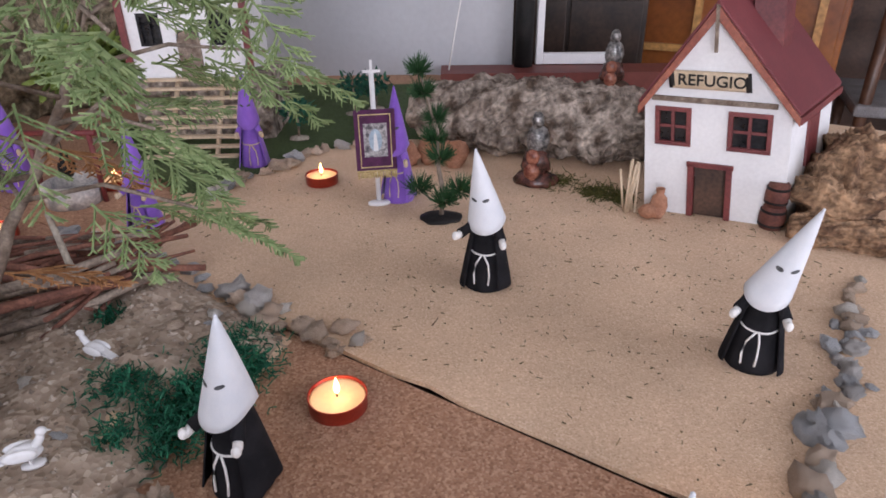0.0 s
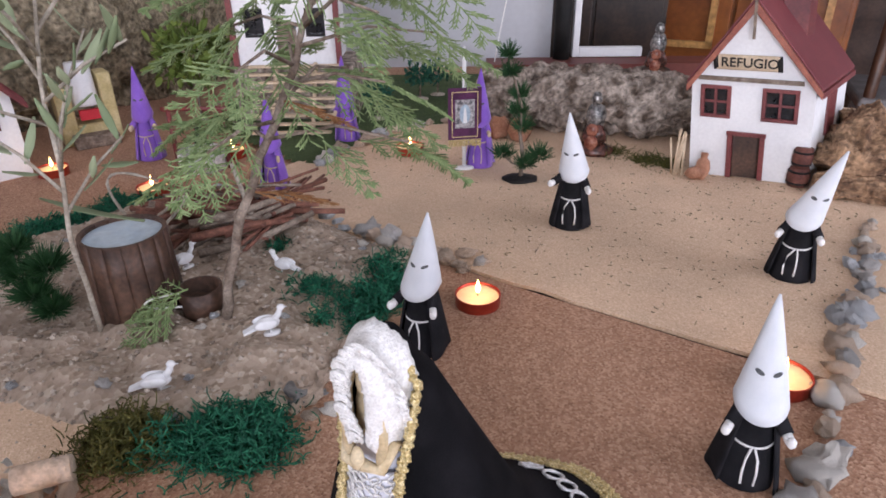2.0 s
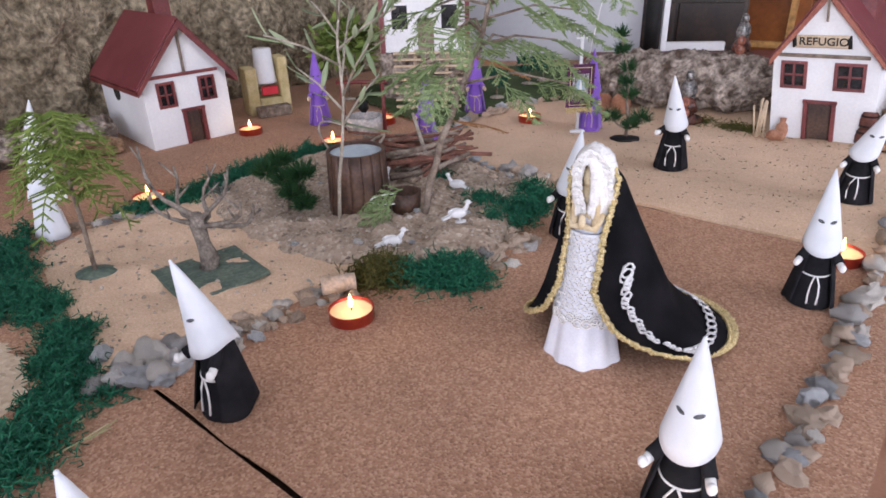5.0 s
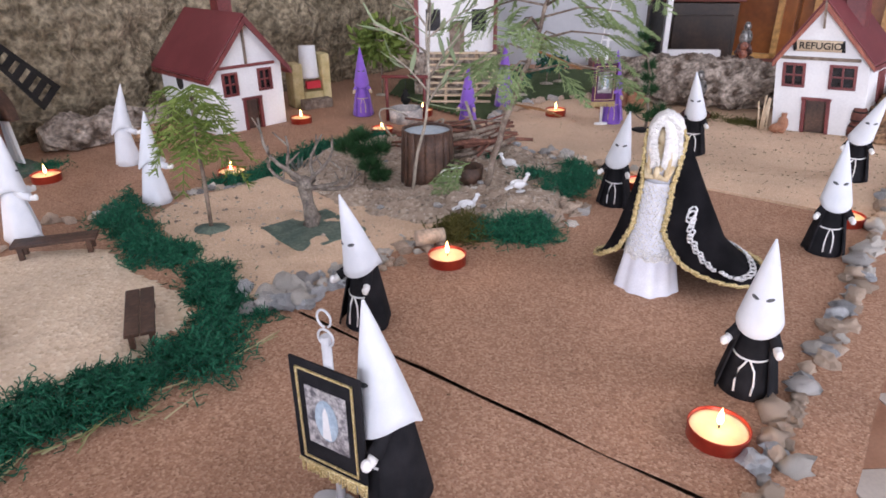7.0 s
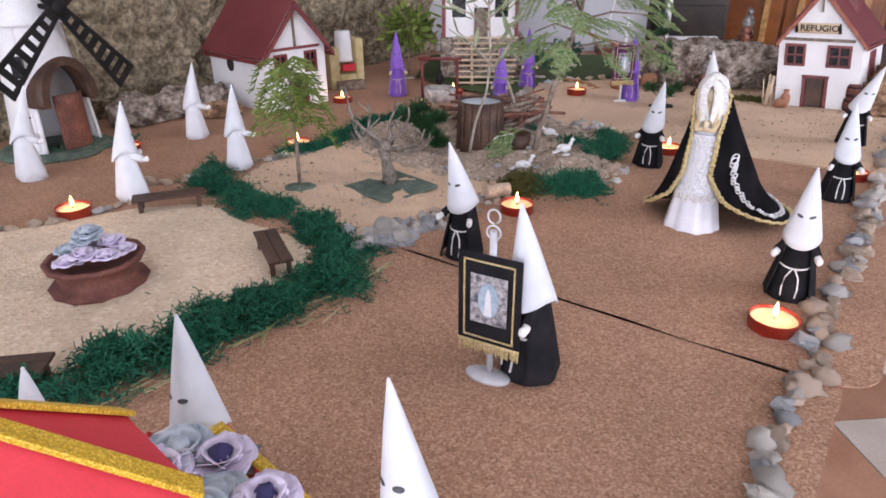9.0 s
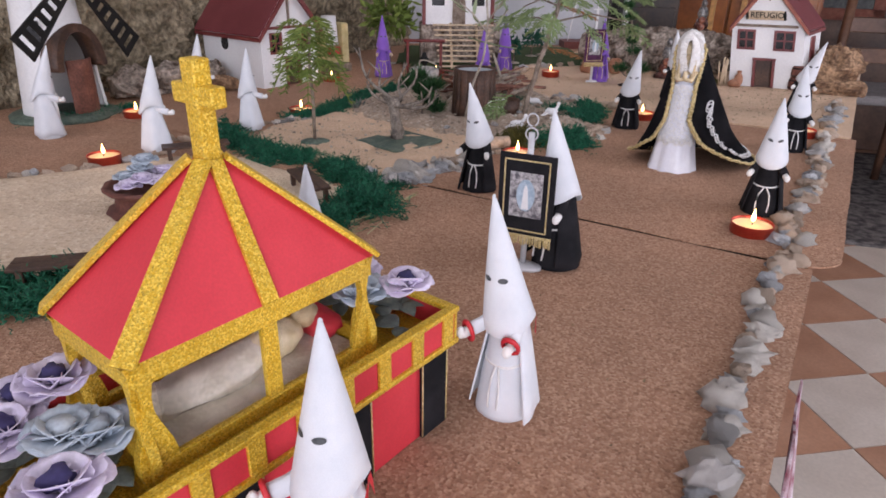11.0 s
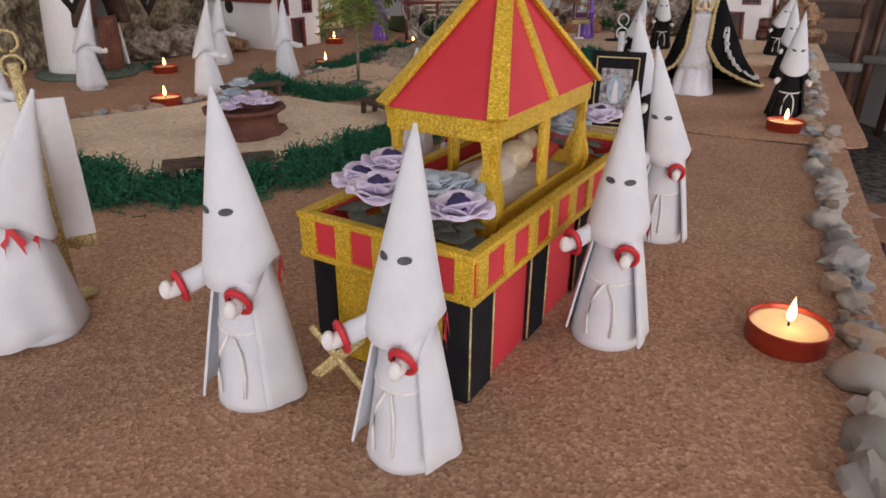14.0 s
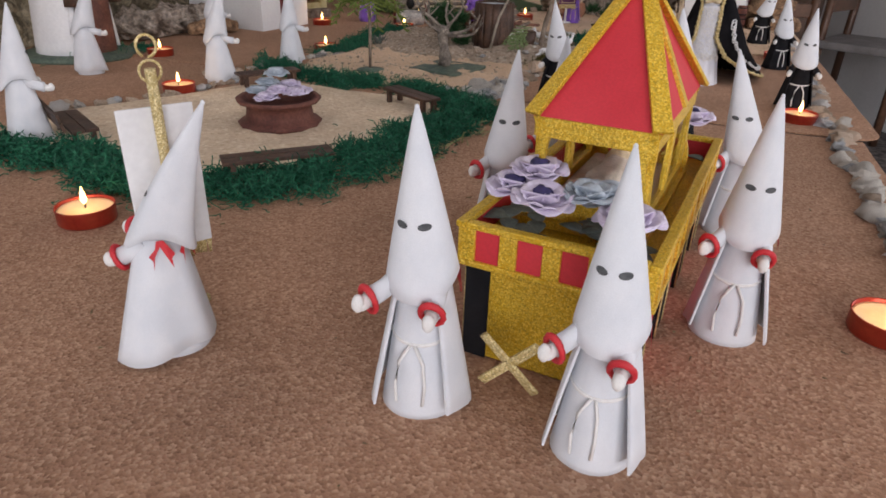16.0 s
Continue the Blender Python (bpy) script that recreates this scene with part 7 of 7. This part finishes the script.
plastic_tree(-0.161, 0.975, 0.008, 0.06, 1)
plastic_tree(-0.1, 1.10, 0.008, 0.066, 2)
plastic_tree(-0.07, 1.13, 0.008, 0.06, 3)
plastic_tree(-0.455, 1.0, 0.0, 0.16, 4, FERN, "yellow-green bushy model tree beside the stair house", 1.8)

DEADWOOD = surface("weathered_dead_wood", (0.11, 0.09, 0.075), (0.27, 0.23, 0.19), 90, 0.85, 0.6, 400, fine=0.4)
dead = thing("dry_model_tree", pose(-0.407, 0.262, 0.005), "bare grey gnarled tree on a painted green base", "tree")
bm = BM()
lo = [(-0.054, -0.012), (0.004, 0.05), (0.062, -0.004), (0.014, -0.072)]
vs = [bm.verts.new((x, y, z)) for z in (0.0, 0.004) for x, y in lo]
bm.faces.new(vs[4:])
bm.faces.new(vs[:4][::-1])
for i in range(4):
    bm.faces.new((vs[i], vs[(i + 1) % 4], vs[4 + (i + 1) % 4], vs[4 + i]))
bmesh.ops.recalc_face_normals(bm, faces=bm.faces)
part("base", bm, GREENISH, dead, "dark green painted square base", bevel=0.001)
bm = BM()
tube(bm, [(0, 0, 0.003), (0.002, 0.001, 0.012), (-0.001, 0, 0.03), (-0.004, 0.002, 0.048), (-0.002, 0.0, 0.058)], 0.0095, 12, 0, 0.6, 0.16)
part("trunk", bm, DEADWOOD, dead)
R = random.Random(6)
for k, (ex, ey, ez) in enumerate(((-0.05, 0.0, 0.122), (-0.028, 0.012, 0.1), (0.026, 0.01, 0.095), (0.05, -0.006, 0.075), (0.062, 0.012, 0.062), (-0.034, -0.012, 0.082), (0.012, 0.02, 0.1))):
    bm = BM()
    a, b = Vector((-0.002, 0, 0.05)), Vector((ex, ey, ez))
    pts = [a.lerp(b, t) + Vector((0.005 * math.sin(t * 7 + k), 0.004 * math.cos(t * 6 + k), -0.012 * math.sin(t * 3.1))) for t in np.linspace(0, 1, 9)]
    tube(bm, pts, 0.0034, 8, 0, 0.3, 0.16)
    for t in (5, 7):
        q = pts[t]
        tube(bm, [q, q + Vector((R.gauss(0, 0.01), R.gauss(0, 0.008), 0.014))], 0.0014, 6, 0, 0.5)
    part("branch", bm, DEADWOOD, dead)

# heap of twigs, one upright stick
R = random.Random(19)
for k in range(52):
    bm = BM()
    x, y = R.uniform(-0.325, -0.2), R.uniform(0.515, 0.605)
    a = R.gauss(0.6, 0.5)
    l = R.uniform(0.06, 0.13)
    z = 0.016 + R.uniform(0, 0.03)
    tube(bm, [(-l / 2, 0, 0), (0, R.gauss(0, 0.004), R.gauss(0.002, 0.002)), (l / 2, 0, R.gauss(0, 0.004))], R.uniform(0.0018, 0.0044), 6, 0, 0.7)
    tagged(part("twig", bm, REDTWIG if k % 4 else TWIG, m=pose(x, y, z, 0, R.gauss(0, 8), math.degrees(a))), "dry reddish-brown twig in a loose heap", "twig", "heap of twigs")
bm = BM()
tube(bm, [(-0.226, 0.535, 0.01), (-0.236, 0.535, 0.04), (-0.252, 0.55, 0.085)], 0.0036, 8, 0, 0.6)
tagged(part("upright_stick", bm, GREY_TWIG), "grey dry stick standing in the soil", "stick")
bm = BM()
tube(bm, [(-0.33 + 0.05 * math.sin(q * 1.1), 0.47 + 0.02 * q, 0.02 + 0.05 * abs(math.sin(q))) for q in np.linspace(0, 5.5, 30)], 0.0017, 6, 0, 0.8, 0.2)
tagged(part("curled_vine", bm, GREY_TWIG), "dry curled vine arching over the twigs", "vine")


# ---------------------------------------------------------------- doves, one plain mesh each
def dove(x, y, face, k=1.0):
    bm = BM()
    ball(bm, (0, 0, 0.0105), (0.0095, 0.0052, 0.0056), 0, 14)
    tube(bm, [(0.006, 0, 0.013), (0.0095, 0, 0.0175), (0.0105, 0, 0.0205)], 0.0027, 8, 0, 0.8)
    ball(bm, (0.0112, 0, 0.0222), (0.0032, 0.0027, 0.0027), 0, 10)
    tube(bm, [(0.0135, 0, 0.022), (0.0162, 0, 0.0212)], 0.0009, 6, 0, 0.3)
    prism(bm, [(-0.006, 0.0085), (-0.006, 0.0125), (-0.0195, 0.0068), (-0.0195, 0.0052)], -0.0028, 0.0028)
    for s in (-1, 1):
        ball(bm, (-0.002, s * 0.0046, 0.0115), (0.0095, 0.0014, 0.0042), 0, 10)
        tube(bm, [(0.001, s * 0.002, 0.006), (0.0015, s * 0.002, 0.0015)], 0.0007, 5)
    lathe(bm, [(0.0075, 0), (0.007, 0.0016), (0, 0.002)], 14, Matrix.Translation((0.002, 0, 0)), 0, 0.2, 3, 0.6)
    ob = part("dove_figurine", bm, WHITE_PAINT, m=pose(x, y, bed_z(x, y) - 0.0005, 0, 0, face) @ Matrix.Diagonal((k, k, k, 1)))
    tagged(ob, "small white dove figurine standing on the soil", "dove figurine", "white dove figurines")


dove(-0.236, 0.306, 15, 0.95)
dove(-0.177, 0.366, 25, 0.95)
dove(-0.19, 0.466, 160, 0.9)
dove(-0.278, 0.468, 60, 0.9)

# ---------------------------------------------------------------- bark log, roots and rocks
def bark_log(name, a, b, r, zc, seed, mat, label, category, amp=0.35, flat=0.85, sag=0.0):
    a, b = Vector(a), Vector(b)
    d = (b - a).normalized()
    s = d.cross(Vector((0, 0, 1))).normalized()
    up_ = s.cross(d)
    bm = BM()

    def fn(u, v):
        q = 2 * math.pi * u
        e = min(1, 4 * v, 4 * (1 - v)) ** 0.5
        p = a.lerp(b, v)
        k = 1 + amp * noise.fractal(p * 22 + Vector((math.cos(q), math.sin(q), seed)) * 1.3, 0.7, 2.2, 5) + 0.12 * noise.noise(p * 90 + Vector((math.cos(q) * 5, math.sin(q) * 5, seed)))
        rr = r * (0.5 + 0.5 * e) * k
        c = p + s * math.cos(q) * rr + up_ * math.sin(q) * rr * flat + Vector((0, 0, zc - sag * math.sin(v * 3.1)))
        c.z = max(c.z, 0.003)
        return c

    g = sheet(bm, fn, 64, 90, 0, 0, True)
    bm.faces.new([row[0] for row in g][::-1])
    bm.faces.new([row[-1] for row in g])
    return tagged(part(name, bm, mat), label, category)


bark_log("cork_bark_log", (0.0, 0.995, 0), (0.33, 0.878, 0), 0.057, 0.045, 1, BARK, "large crusty grey-brown cork bark log", "log")
bark_log("root_wood", (0.405, 0.655, 0), (0.50, 0.80, 0), 0.042, 0.036, 5, DRIFT, "gnarled brown root wood beside the white house", "driftwood", 0.7)
bark_log("root_wood", (0.372, 0.668, 0), (0.47, 0.622, 0), 0.018, 0.014, 7, DRIFT, "low orange-brown root at the board edge", "driftwood", 0.6)
bark_log("root_wood", (-0.905, 0.53, 0), (-0.77, 0.70, 0), 0.03, 0.022, 9, BARK, "weathered log lying along the cork wall", "driftwood", 0.6)
bark_log("root_wood", (-0.80, 0.60, 0), (-0.72, 0.64, 0), 0.016, 0.012, 11, DRIFT, "short brown log beside the cottage", "driftwood", 0.5)
for k, (x, y) in enumerate(((-0.005, 0.875), (0.025, 0.885), (0.055, 0.87))):
    bm = BM()
    ball(bm, (0, 0, 0.014), (0.017, 0.013, 0.017), 0, 14, 0.5, k + 3)
    tagged(part("ochre_rock", bm, TERRACOTTA, m=pose(x, y, 0.004)), "orange-brown clay rock before the bark log", "rock", "clay rocks")


GLAZE_DARK = surface("dark_glaze", (0.03, 0.015, 0.012), (0.16, 0.06, 0.045), 160, 0.25, 0.4, 600, fine=0.3)
GLAZE_SILVER = surface("worn_silver_glaze", (0.06, 0.06, 0.06), (0.42, 0.4, 0.38), 190, 0.3, 0.4, 600, metal=0.4, fine=0.3)
GLAZE_RED = surface("red_brown_glaze", (0.16, 0.04, 0.025), (0.4, 0.16, 0.1), 150, 0.25, 0.2, 600, fine=0.2)


def seated_idol(x, y, z, k, mats, label, turn):
    bm = BM()
    lathe(bm, [(0.02, 0), (0.021, 0.004), (0.017, 0.009), (0.012, 0.012)], 18, None, 2, 0.35, 4, 0.8)
    ball(bm, (0, 0, 0.022), (0.015, 0.013, 0.014), 0, 14, 0.35, 2)
    ball(bm, (0, 0.002, 0.042), (0.011, 0.008, 0.016), 1, 14, 0.3, 5)
    ball(bm, (0, 0.0, 0.064), (0.0062, 0.0062, 0.0085), 1, 12, 0.2, 6)
    ball(bm, (0, -0.011, 0.03), (0.007, 0.005, 0.008), 3, 12, 0.1, 3)
    ball(bm, (0, -0.013, 0.016), (0.008, 0.006, 0.009), 3, 12, 0.1, 8)
    ob = part("seated_statuette", bm, mats, m=pose(x, y, z, 0, 0, turn) @ Matrix.Diagonal((k, k, k, 1)))
    tagged(ob, label, "statuette", "small seated statuettes")


seated_idol(0.25, 0.915, 0.086, 1.0, [GLAZE_DARK, GLAZE_SILVER, DARK_WOOD, GLAZE_RED], "weathered grey seated statuette on the bark log", -20)
seated_idol(0.149, 0.812, 0.0042, 1.15, [GLAZE_DARK, GLAZE_SILVER, GLAZE_DARK, GLAZE_RED], "dark glazed seated statuette on the sand", -25)
moss("moss_clump", [(0.17, 0.82), (0.22, 0.785), (0.245, 0.755)], 0.014, 0.005, 420, 15, MOSS_OLIVE, "dry green scraps along the bark log", 0.004)


# ---------------------------------------------------------------- scraps lying on the boards
R = random.Random(404)
segs = []
for k in range(460):
    v, u, z = R.uniform(-0.33, 0.0), R.uniform(0.41, 0.78), 0.0046
    if k > 330:
        v, u, z = R.uniform(-0.75, -0.02), R.uniform(-0.75, 0.36), 0.0006
    x, y = uv(v, u)
    if z > 0.001 and inside(GRAVEL, x, y):
        continue
    a, l = R.uniform(0, 6.28), min(0.012, 0.0012 + R.expovariate(700))
    segs.append((x, y, z, x + l * math.cos(a), y + l * math.sin(a), z + R.uniform(0, 0.0006), R.uniform(0.0003, 0.0008), 0.0003))
tagged(prisms("plant_scraps", segs, leafy("dry_leaf_scraps", (0.08, 0.065, 0.03), (0.26, 0.2, 0.11))), "tiny dry leaf scraps scattered over the boards", "plant scraps", kind="stuff")
